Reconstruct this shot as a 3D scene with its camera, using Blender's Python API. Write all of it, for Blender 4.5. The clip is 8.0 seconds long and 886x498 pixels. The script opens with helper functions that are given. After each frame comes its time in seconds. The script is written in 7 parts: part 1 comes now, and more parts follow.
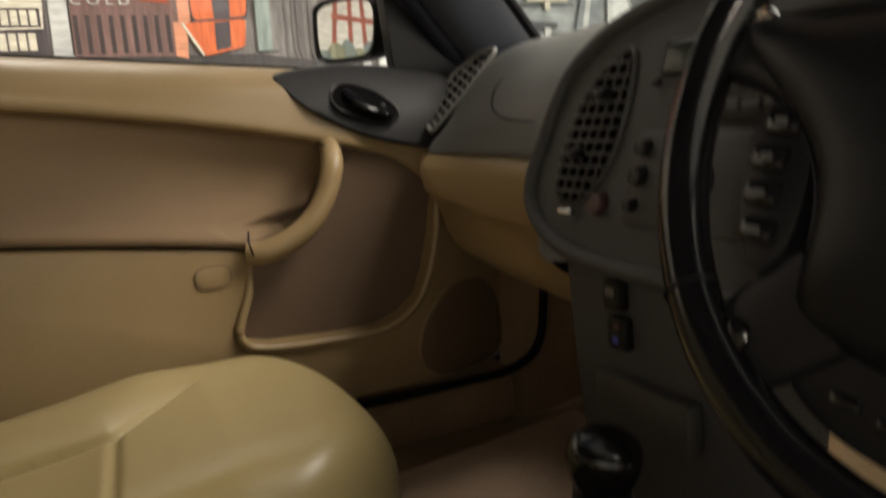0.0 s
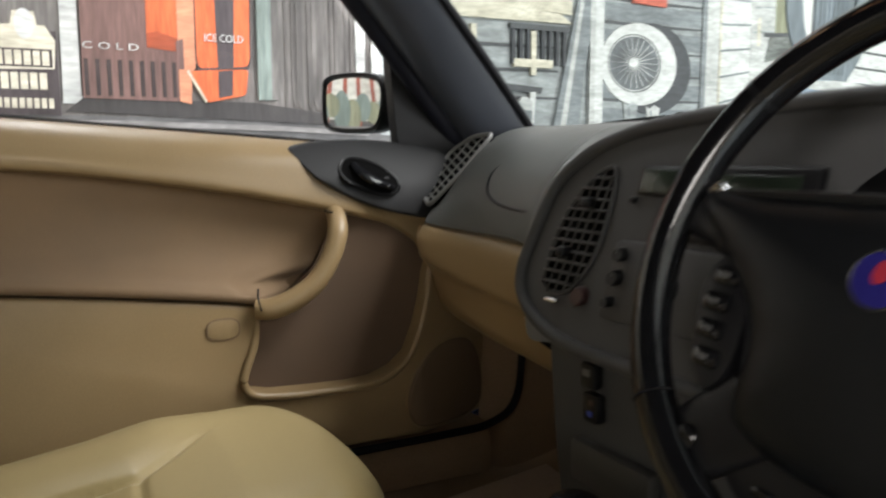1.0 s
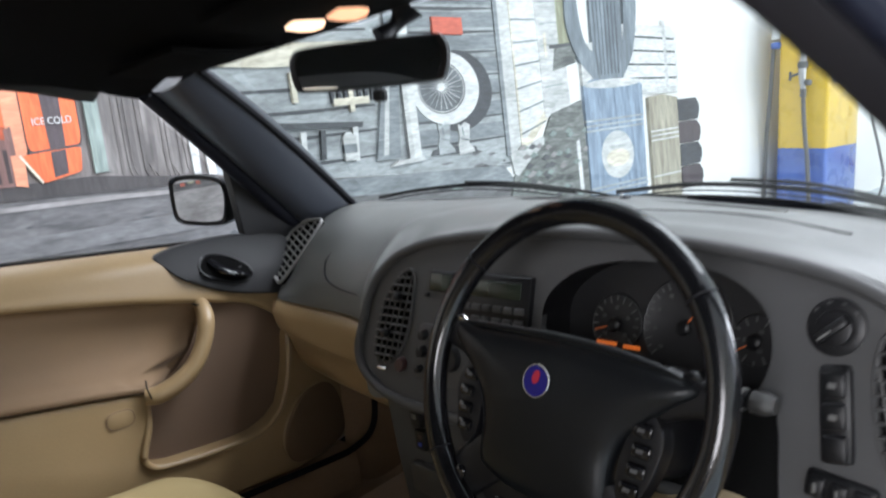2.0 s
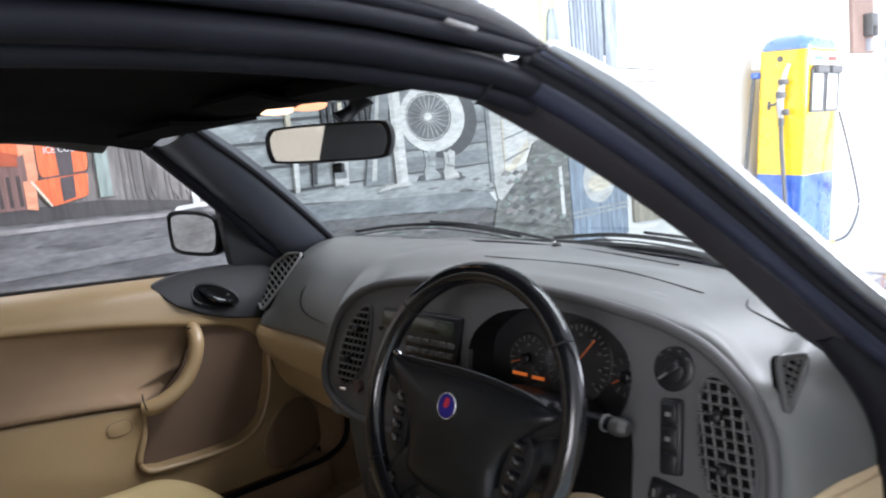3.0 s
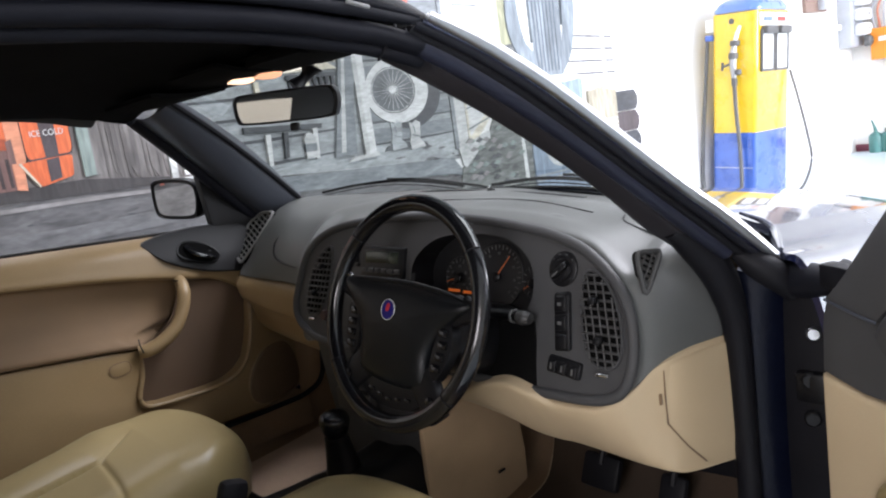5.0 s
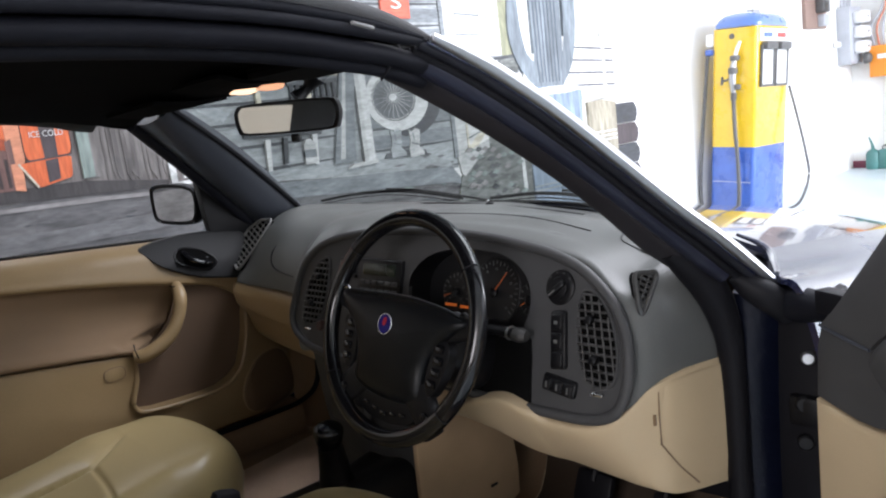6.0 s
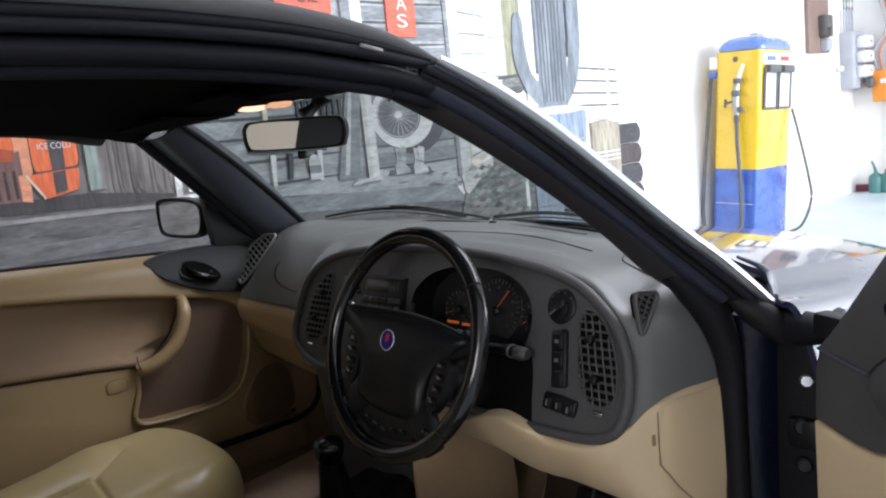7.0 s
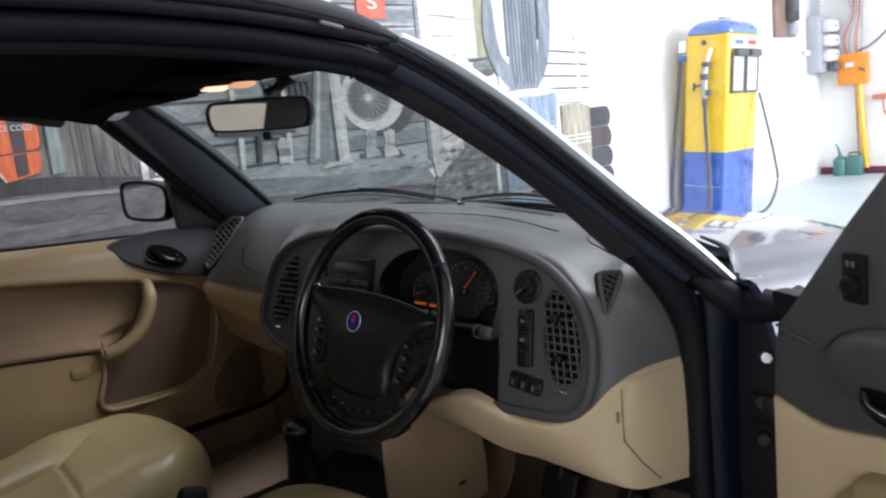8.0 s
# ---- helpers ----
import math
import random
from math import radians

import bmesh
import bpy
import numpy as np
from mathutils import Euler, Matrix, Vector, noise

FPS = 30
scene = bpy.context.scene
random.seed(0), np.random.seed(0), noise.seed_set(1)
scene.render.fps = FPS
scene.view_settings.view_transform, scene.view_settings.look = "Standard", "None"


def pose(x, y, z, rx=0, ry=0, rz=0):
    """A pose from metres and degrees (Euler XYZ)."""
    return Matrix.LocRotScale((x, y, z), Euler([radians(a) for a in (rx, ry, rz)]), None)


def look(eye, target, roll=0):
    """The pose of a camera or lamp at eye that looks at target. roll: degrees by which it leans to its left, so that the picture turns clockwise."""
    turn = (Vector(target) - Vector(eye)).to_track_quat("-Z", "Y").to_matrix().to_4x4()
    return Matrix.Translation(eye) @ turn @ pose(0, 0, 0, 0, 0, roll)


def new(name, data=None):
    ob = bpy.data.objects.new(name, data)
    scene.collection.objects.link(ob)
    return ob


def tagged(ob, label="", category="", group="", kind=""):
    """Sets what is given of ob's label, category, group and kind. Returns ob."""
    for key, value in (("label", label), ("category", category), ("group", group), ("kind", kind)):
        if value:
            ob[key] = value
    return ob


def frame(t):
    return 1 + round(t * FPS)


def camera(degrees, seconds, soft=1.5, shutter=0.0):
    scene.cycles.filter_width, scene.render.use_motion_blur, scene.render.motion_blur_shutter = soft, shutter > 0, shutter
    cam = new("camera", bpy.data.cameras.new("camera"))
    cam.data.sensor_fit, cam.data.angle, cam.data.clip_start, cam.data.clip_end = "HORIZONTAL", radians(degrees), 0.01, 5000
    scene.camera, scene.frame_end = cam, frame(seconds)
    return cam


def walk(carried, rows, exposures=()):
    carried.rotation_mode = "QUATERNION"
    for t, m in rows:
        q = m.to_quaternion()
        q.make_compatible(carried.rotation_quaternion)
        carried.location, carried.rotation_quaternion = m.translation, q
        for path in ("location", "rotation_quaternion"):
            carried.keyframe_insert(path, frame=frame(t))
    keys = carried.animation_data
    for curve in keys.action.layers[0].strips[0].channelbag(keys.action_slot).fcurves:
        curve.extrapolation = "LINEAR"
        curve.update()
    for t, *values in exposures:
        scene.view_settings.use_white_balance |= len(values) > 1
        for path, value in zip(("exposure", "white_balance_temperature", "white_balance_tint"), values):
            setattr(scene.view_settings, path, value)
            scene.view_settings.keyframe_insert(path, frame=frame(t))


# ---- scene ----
cam = camera(61.3, 8.0, soft=2.1, shutter=0.7)
PATH = [
    (0, (0.481, -0.3, 0.85), (-1.294, 0.554, 0.503), -3.8),
    (0.5, (0.484, -0.335, 0.887), (-1.293, 0.555, 0.659), 0.6),
    (1, (0.561, -0.376, 0.918), (-1.192, 0.554, 0.664), -0.4),
    (1.5, (0.7, -0.437, 1.027), (-0.955, 0.659, 0.786), -1.8),
    (2, (0.835, -0.506, 1.111), (-0.692, 0.748, 0.796), -7.1),
    (2.2, (0.876, -0.544, 1.153), (-0.645, 0.718, 0.845), -6.8),
    (3.3, (1.104, -0.572, 1.193), (-0.429, 0.681, 0.911), -6.0),
    (3.5, (1.13, -0.586, 1.196), (-0.425, 0.644, 0.931), -7.3),
    (4, (1.199, -0.631, 1.193), (-0.257, 0.712, 0.917), -7.6),
    (4.5, (1.276, -0.658, 1.156), (-0.155, 0.707, 0.86), -9.8),
    (4.7, (1.294, -0.67, 1.147), (-0.173, 0.645, 0.804), -8.8),
    (5, (1.287, -0.673, 1.146), (-0.21, 0.604, 0.793), -8.6),
    (5.2, (1.289, -0.682, 1.158), (-0.198, 0.603, 0.814), -8.4),
    (6.3, (1.287, -0.672, 1.163), (-0.215, 0.615, 0.838), -6.7),
    (6.5, (1.29, -0.682, 1.162), (-0.211, 0.604, 0.855), -6.3),
    (7, (1.297, -0.684, 1.167), (-0.201, 0.608, 0.872), -6.4),
    (7.5, (1.301, -0.686, 1.164), (-0.187, 0.615, 0.857), -6.1),
    (8, (1.304, -0.676, 1.16), (-0.143, 0.66, 0.816), -6.4),
]
walk(cam, [(t, look(eye, target, roll)) for t, eye, target, roll in PATH],
     exposures=[(0, -0.25, 8000, 14), (0.5, -0.05, 7200, 12), (1, 0.12, 6800, 12), (2, 0.23, 6150, 14), (4, 0.0, 6250, 18), (5, -0.22, 6350, 18), (6.5, -0.52, 6280, 17), (8, -0.69, 6280, 17)])

# ---- light ----
world = bpy.data.worlds.new("world")
scene.world = world
world.use_nodes = True
wn = world.node_tree
sky = wn.nodes.new("ShaderNodeTexSky")
sky.sky_type, sky.sun_disc = "NISHITA", False
sky.sun_elevation, sky.sun_rotation = radians(40), radians(110)
wn.links.new(sky.outputs[0], wn.nodes["Background"].inputs[0])
wn.nodes["Background"].inputs[1].default_value = 0.12


def area_lamp(name, eye, target, width, height, watts, colour):
    data = bpy.data.lights.new(name, "AREA")
    data.shape, data.size, data.size_y, data.energy, data.color = "RECTANGLE", width, height, watts, colour
    ob = new(name, data)
    ob.matrix_world = look(eye, target)
    return ob


# lamps in added, unseen openings: two in the ceiling, one east, one south
area_lamp("added_roof_lamp", (0.9, 2.3, 3.36), (0.9, 2.3, 0.0), 1.9, 2.3, 290, (0.95, 0.98, 1.0))
area_lamp("daylight_front", (4.42, 6.3, 1.85), (-2.0, 6.0, 1.2), 3.6, 2.4, 600, (0.94, 0.97, 1.0))
# added beside the front lamp to light the dashboard and door tops
area_lamp("added_middle_lamp", (4.42, 2.0, 1.95), (-0.6, 0.3, 0.9), 2.0, 2.1, 45, (0.94, 0.97, 1.0))
# added from the south to lift the knee panel and driver's door
area_lamp("added_south_lamp", (2.40, -4.96, 2.20), (0.75, 0.1, 0.75), 2.0, 1.8, 170, (1.0, 0.98, 0.95))
# added over the passenger window to brighten the seat and mat
area_lamp("added_strip_lamp", (-1.55, -0.2, 3.36), (-1.30, -0.2, 0.0), 0.7, 2.6, 150, (0.95, 0.98, 1.0))


# ---- materials ----
def nodes_of(name):
    m = bpy.data.materials.new(name)
    m.use_nodes = True
    nt = m.node_tree
    return m, nt, nt.nodes["Principled BSDF"]


def surface(name, base, rough=0.5, metal=0.0, vary=0.12, big=6.0, fine=220.0, bump=0.1, depth=0.001, coat=0.0,
            spec=0.5, leather=False, tint=None, sheen=0.0, grain=0.03, uneven=0.07, stretch=None):
    """A painted, moulded or covered surface: colour that drifts at two scales, uneven gloss and a fine relief."""
    m, nt, bs = nodes_of(name)
    n, l = nt.nodes, nt.links
    tc = n.new("ShaderNodeTexCoord")
    a = n.new("ShaderNodeTexNoise")
    a.inputs["Scale"].default_value, a.inputs["Detail"].default_value = big, 6.0
    b = n.new("ShaderNodeTexVoronoi" if leather else "ShaderNodeTexNoise")
    b.inputs["Scale"].default_value = fine
    where = tc.outputs["Object"]
    if stretch:
        mp = n.new("ShaderNodeMapping")
        mp.inputs["Scale"].default_value = stretch
        l.new(where, mp.inputs["Vector"])
        where = mp.outputs[0]
        a.inputs["Distortion"].default_value = 0.6
    for x in (a, b):
        l.new(where, x.inputs["Vector"])
    ramp = n.new("ShaderNodeMapRange")
    ramp.inputs[1].default_value, ramp.inputs[2].default_value = 0.3, 0.7
    ramp.inputs[3].default_value, ramp.inputs[4].default_value = 1.0 - vary, 1.0 + vary
    l.new(a.outputs[0], ramp.inputs[0])
    mul = n.new("ShaderNodeMix")
    mul.data_type, mul.blend_type = "RGBA", "MULTIPLY"
    mul.inputs[0].default_value = 1.0
    if tint:
        two = n.new("ShaderNodeMix")
        two.data_type = "RGBA"
        two.inputs[6].default_value, two.inputs[7].default_value = (*base, 1), (*tint, 1)
        l.new(a.outputs[0], two.inputs[0])
        l.new(two.outputs[2], mul.inputs[6])
    else:
        mul.inputs[6].default_value = (*base, 1)
    l.new(ramp.outputs[0], mul.inputs[7])
    g = n.new("ShaderNodeMapRange")
    g.inputs[1].default_value, g.inputs[2].default_value = 0.25, 0.75
    g.inputs[3].default_value, g.inputs[4].default_value = 1.0 - grain, 1.0 + grain
    l.new(b.outputs[0], g.inputs[0])
    gm = n.new("ShaderNodeMix")
    gm.data_type, gm.blend_type = "RGBA", "MULTIPLY"
    gm.inputs[0].default_value = 1.0
    l.new(mul.outputs[2], gm.inputs[6])
    l.new(g.outputs[0], gm.inputs[7])
    l.new(gm.outputs[2], bs.inputs["Base Color"])
    rr = n.new("ShaderNodeMapRange")
    rr.inputs[1].default_value, rr.inputs[2].default_value = 0.3, 0.7
    rr.inputs[3].default_value, rr.inputs[4].default_value = max(rough - uneven, 0.02), min(rough + uneven, 1.0)
    l.new(a.outputs[0], rr.inputs[0])
    l.new(rr.outputs[0], bs.inputs["Roughness"])
    bs.inputs["Metallic"].default_value = metal
    bs.inputs["Specular IOR Level"].default_value = spec
    bs.inputs["Coat Weight"].default_value = coat
    bs.inputs["Coat Roughness"].default_value = 0.04
    bs.inputs["Sheen Weight"].default_value = sheen
    if bump:
        bp = n.new("ShaderNodeBump")
        bp.inputs["Strength"].default_value, bp.inputs["Distance"].default_value = bump, depth
        l.new(b.outputs[0], bp.inputs["Height"])
        l.new(bp.outputs[0], bs.inputs["Normal"])
    return m


def glass(name, tint, gloss=0.75):
    """A thin pane: clear or tinted straight through, with the mirror gloss of its front face."""
    m, nt, bs = nodes_of(name)
    n, l = nt.nodes, nt.links
    n.remove(bs)
    tr, gl, fr, mx = n.new("ShaderNodeBsdfTransparent"), n.new("ShaderNodeBsdfGlossy"), n.new("ShaderNodeLayerWeight"), n.new("ShaderNodeMixShader")
    pw, mr = n.new("ShaderNodeMath"), n.new("ShaderNodeMapRange")
    tr.inputs[0].default_value = (*tint, 1)
    gl.inputs["Roughness"].default_value = 0.02
    pw.operation, pw.inputs[1].default_value = "POWER", 4.5
    mr.inputs[3].default_value, mr.inputs[4].default_value = 0.04, gloss
    l.new(fr.outputs["Facing"], pw.inputs[0])
    l.new(pw.outputs[0], mr.inputs[0])
    l.new(mr.outputs[0], mx.inputs[0])
    l.new(tr.outputs[0], mx.inputs[1])
    l.new(gl.outputs[0], mx.inputs[2])
    l.new(mx.outputs[0], n["Material Output"].inputs[0])
    return m


def glow(name, colour, strength, lit=True):
    m, nt, bs = nodes_of(name)
    if not lit:
        m.cycles.emission_sampling = "NONE"
    bs.inputs["Base Color"].default_value = (*colour, 1)
    bs.inputs["Emission Color"].default_value, bs.inputs["Emission Strength"].default_value = (*colour, 1), strength
    return m


BEIGE = surface("beige_vinyl", (0.285, 0.197, 0.099), 0.38, fine=420, bump=0.10, depth=0.0006, leather=True, vary=0.06)
BEIGE_HARD = surface("beige_moulding", (0.49, 0.383, 0.243), 0.5, fine=700, bump=0.12, depth=0.0005, vary=0.05)
SUEDE = surface("brown_door_cloth", (0.190, 0.121, 0.064), 0.8, fine=900, bump=0.3, depth=0.0006, vary=0.10, sheen=0.2, grain=0.10)
NET = surface("brown_pocket_lining", (0.115, 0.072, 0.044), 0.85, fine=900, bump=0.3, depth=0.0008, vary=0.12)
SPEAKER = surface("brown_speaker_cloth", (0.150, 0.098, 0.055), 0.85, fine=1400, bump=0.4, depth=0.0008, vary=0.08)
LEATHER = surface("cream_leather", (0.262, 0.203, 0.096), 0.36, big=2.5, fine=190, bump=0.04, depth=0.0005, vary=0.02, grain=0.02, uneven=0.015)
CARPET = surface("tan_carpet", (0.29, 0.19, 0.112), 0.95, fine=600, bump=0.8, depth=0.003, vary=0.18, grain=0.25)
MATTING = surface("tan_floor_mat", (0.54, 0.39, 0.28), 0.95, fine=800, bump=0.8, depth=0.003, vary=0.15, grain=0.25)
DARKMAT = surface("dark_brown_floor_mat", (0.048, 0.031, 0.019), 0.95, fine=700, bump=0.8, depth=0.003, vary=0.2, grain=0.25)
DASH = surface("charcoal_dash_skin", (0.104, 0.108, 0.104), 0.44, spec=0.36, fine=520, bump=0.25, depth=0.0006, leather=True, vary=0.08)
FASCIA = surface("charcoal_fascia", (0.054, 0.054, 0.055), 0.55, spec=0.3, fine=800, bump=0.12, depth=0.0004, vary=0.08)
BLACK = surface("black_plastic", (0.006, 0.006, 0.007), 0.36, spec=0.28, fine=800, bump=0.08, depth=0.0004, vary=0.12)
GLOSSY = surface("worn_black_leather", (0.006, 0.006, 0.007), 0.14, fine=300, bump=0.10, depth=0.0004, leather=True, vary=0.1)
PAD = surface("black_airbag_cover", (0.0045, 0.0052, 0.0062), 0.36, spec=0.28, fine=600, bump=0.18, depth=0.0005, leather=True, vary=0.08)
LINING = surface("black_headlining", (0.0055, 0.0053, 0.0052), 0.95, spec=0.05, fine=900, bump=0.5, depth=0.001, vary=0.2)
PILLAR = surface("dark_grey_pillar_trim", (0.056, 0.062, 0.076), 0.34, fine=700, bump=0.12, depth=0.0004, vary=0.06)
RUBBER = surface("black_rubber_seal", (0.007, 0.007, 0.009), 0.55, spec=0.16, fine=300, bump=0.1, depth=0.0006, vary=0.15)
# pale grey; on the crescent vent its paleness stands for lit bars
VENTBAR = surface("grey_vent_moulding", (0.155, 0.155, 0.150), 0.45, fine=600, bump=0.1, depth=0.0004, vary=0.08)
VENTDARK = surface("dark_grey_vent_bar", (0.036, 0.035, 0.034), 0.5, fine=600, bump=0.1, depth=0.0004, vary=0.08)
VENTSLAT = surface("mid_grey_vent_bar", (0.054, 0.054, 0.053), 0.45, fine=600, bump=0.1, depth=0.0004, vary=0.08)
NAVY = surface("navy_black_seal", (0.0085, 0.009, 0.0135), 0.5, spec=0.20, fine=500, bump=0.2, depth=0.0006, vary=0.2)
# bright metal that stands for light reflected along the pillar edge
TRIMGLINT = surface("pillar_glint", (0.50, 0.51, 0.53), 0.42, metal=1.0, fine=60, bump=0.05, depth=0.0004, vary=0.06)
RAILBLACK = surface("dull_black_rail_rubber", (0.0075, 0.008, 0.0115), 0.6, spec=0.12, fine=400, bump=0.15, depth=0.0006, vary=0.2)
POST = surface("charcoal_pillar_lining", (0.022, 0.020, 0.023), 0.6, spec=0.25, fine=700, bump=0.15, depth=0.0005, vary=0.1)
TUBE = surface("blue_black_door_seal", (0.014, 0.016, 0.030), 0.42, spec=0.32, fine=300, bump=0.15, depth=0.0006, vary=0.18)
CANVAS = surface("dark_canvas_hood", (0.070, 0.070, 0.072), 0.9, fine=1200, bump=0.6, depth=0.001, vary=0.15)
PAINT = surface("dark_blue_car_paint", (0.010, 0.014, 0.045), 0.22, coat=1.0, fine=30, bump=0.0, vary=0.08)
SILVER = surface("bright_metal", (0.62, 0.62, 0.63), 0.25, metal=1.0, fine=120, bump=0.05, depth=0.0003, vary=0.08)
STEEL = surface("dull_steel", (0.45, 0.45, 0.46), 0.45, metal=1.0, fine=90, bump=0.1, depth=0.0005, vary=0.15)
MIRROR = surface("mirror_glass", (0.80, 0.82, 0.82), 0.02, metal=1.0, bump=0.0, vary=0.01, uneven=0.0)
# flat black for plates that stand for shaded recesses
RECESS_SHADE = surface("recess_shade", (0.004, 0.004, 0.004), 0.9, spec=0.05, vary=0.1, bump=0.0)
DIALFACE = surface("instrument_face", (0.008, 0.008, 0.009), 0.5, vary=0.1, bump=0.0)
PRINT = surface("white_print", (0.10, 0.10, 0.097), 0.5, vary=0.05, bump=0.0)
LCD = surface("green_grey_display", (0.016, 0.024, 0.016), 0.25, vary=0.1, bump=0.0)
NEEDLE = glow("orange_needle", (0.6, 0.14, 0.03), 0.05, False)
READOUT = glow("orange_readout", (1.0, 0.22, 0.03), 0.22, False)
MARK = surface("grey_print", (0.05, 0.05, 0.05), 0.5, vary=0.05, bump=0.0)
JAMB = surface("dull_blue_jamb_paint", (0.0018, 0.003, 0.010), 0.36, spec=0.22, fine=60, bump=0.35, depth=0.004, vary=0.25)
TUNNEL = surface("tan_tunnel_trim", (0.55, 0.39, 0.235), 0.75, fine=500, bump=0.4, depth=0.001, vary=0.14)
CORNER = surface("charcoal_corner_panel", (0.019, 0.019, 0.020), 0.5, spec=0.22, fine=700, bump=0.12, depth=0.0004, vary=0.08)
DOME = glow("warm_lamp_lens", (1.0, 0.66, 0.42), 2.3)
DOME_DIM = glow("dim_lamp_lens", (1.0, 0.52, 0.28), 1.1)
BADGE_BLUE = surface("badge_blue", (0.012, 0.010, 0.11), 0.5, spec=0.15, vary=0.04, bump=0.0)
BADGE_RED = surface("badge_red", (0.30, 0.02, 0.035), 0.5, spec=0.15, vary=0.04, bump=0.0)
REDBTN = surface("red_button", (0.035, 0.010, 0.009), 0.4, vary=0.05, bump=0.0)
BLUEBTN = surface("blue_mark", (0.03, 0.06, 0.4), 0.35, vary=0.05, bump=0.0)
SCREEN = glass("tinted_windscreen", (0.410, 0.432, 0.420))
SIDEGLASS = glass("clear_side_window", (0.73, 0.74, 0.74))
WALLWHITE = surface("white_wall_paint", (0.80, 0.80, 0.78), 0.7, big=1.5, fine=60, bump=0.25, depth=0.003, vary=0.04)
CREAM = surface("cream_wall_paint", (0.74, 0.63, 0.50), 0.7, big=1.2, fine=60, bump=0.25, depth=0.003, vary=0.1)
CEIL = surface("pale_ceiling_board", (0.68, 0.68, 0.67), 0.8, big=1.0, fine=40, bump=0.2, depth=0.003, vary=0.06)
FLOOR = surface("pale_blue_floor_paint", (0.52, 0.60, 0.64), 0.35, big=1.3, fine=30, bump=0.15, depth=0.002, vary=0.1)


# ---- shaping helpers ----
def catmull(pts, count, closed=False):
    """Points along a smooth curve through the given ones."""
    p = [Vector(q) for q in pts]
    n = len(p)
    spans = n if closed else n - 1
    out = []
    for i in range(count):
        u = i * spans / (count if closed else count - 1)
        k = min(int(u), spans - 1)
        f = u - k
        if closed:
            a, b, c, d = p[(k - 1) % n], p[k % n], p[(k + 1) % n], p[(k + 2) % n]
        else:
            b, c = p[k], p[k + 1]
            a = p[k - 1] if k > 0 else b * 2 - c
            d = p[k + 2] if k + 2 < n else c * 2 - b
        out.append(0.5 * (2 * b + (c - a) * f + (2 * a - 5 * b + 4 * c - d) * f * f + (3 * b - a - 3 * c + d) * f ** 3))
    return out


def sheet(rows, around=False, ends=False):
    """A bmesh skin over rows of points; around closes each row, ends caps the first and last row."""
    bm = bmesh.new()
    vs = [[bm.verts.new(p) for p in r] for r in rows]
    n = len(rows[0])
    for a, b in zip(vs, vs[1:]):
        for j in range(n if around else n - 1):
            k = (j + 1) % n
            bm.faces.new((a[j], a[k], b[k], b[j]))
    if ends:
        bm.faces.new(vs[0][::-1])
        bm.faces.new(vs[-1])
    bmesh.ops.recalc_face_normals(bm, faces=bm.faces)
    return bm


def patch(ctrl, nu, nv, thick=0.0, around=False, ends=False):
    """A smooth skin through a coarse net of points, with a thickness if wanted."""
    rows = [catmull(r, nv, around) for r in ctrl]
    cols = [catmull([r[j] for r in rows], nu) for j in range(len(rows[0]))]
    bm = sheet([[c[i] for c in cols] for i in range(nu)], around, ends)
    if thick:
        bmesh.ops.solidify(bm, geom=bm.faces[:], thickness=thick)
        bmesh.ops.recalc_face_normals(bm, faces=bm.faces)
    return bm


def sweep(pts, radius, sides=12, count=0, flat=1.0, closed=False, up=(0, 0, 1)):
    """A round or oval bar along a curve. radius: a number, or one for each given point. flat: its height across up."""
    rad = radius if isinstance(radius, (list, tuple)) else [radius] * len(pts)
    path = catmull([(*p, r) for p, r in zip(pts, rad)], count or len(pts) * 6, closed) if count != -1 else [Vector((*p, r)) for p, r in zip(pts, rad)]
    rows = []
    m = len(path)
    for i, q in enumerate(path):
        a, b = path[(i - 1) % m if closed else max(i - 1, 0)], path[(i + 1) % m if closed else min(i + 1, m - 1)]
        t = (b.xyz - a.xyz).normalized() if len(q) == 4 else None
        side = t.cross(Vector(up))
        side = side.normalized() if side.length > 1e-4 else Vector((1, 0, 0))
        top = side.cross(t)
        r = q[3]
        rows.append([q.xyz + side * (r * math.cos(2 * math.pi * j / sides)) + top * (r * flat * math.sin(2 * math.pi * j / sides)) for j in range(sides)])
    if closed:
        rows.append(rows[0])
    bm = sheet(rows, True, not closed)
    if closed:
        bmesh.ops.remove_doubles(bm, verts=bm.verts, dist=1e-6)
    return bm


AXIS = {"x": lambda a, b, h: (h, a, b), "y": lambda a, b, h: (a, h, b), "z": lambda a, b, h: (a, b, h)}


def plate(pts, axis, at, thick, bevel=0.0, smooth=0, segments=2):
    """A cut-out plate: its outline in the plane across the axis, its shown face at `at`, its body behind by thick. smooth: points of a rounded outline."""
    if smooth:
        pts = [(q[0], q[1]) for q in catmull([(*q, 0) for q in pts], smooth, True)]
    put = AXIS[axis]
    bm = bmesh.new()
    front = [bm.verts.new(put(a, b, at)) for a, b in pts]
    back = [bm.verts.new(put(a, b, at + thick)) for a, b in pts]
    top = bm.faces.new(front)
    bm.faces.new(back[::-1])
    n = len(pts)
    for i in range(n):
        j = (i + 1) % n
        bm.faces.new((front[i], back[i], back[j], front[j]))
    bmesh.ops.recalc_face_normals(bm, faces=bm.faces)
    if bevel:
        bmesh.ops.bevel(bm, geom=list(top.edges), offset=bevel, segments=segments, affect="EDGES", profile=0.6, clamp_overlap=True)
    return bm


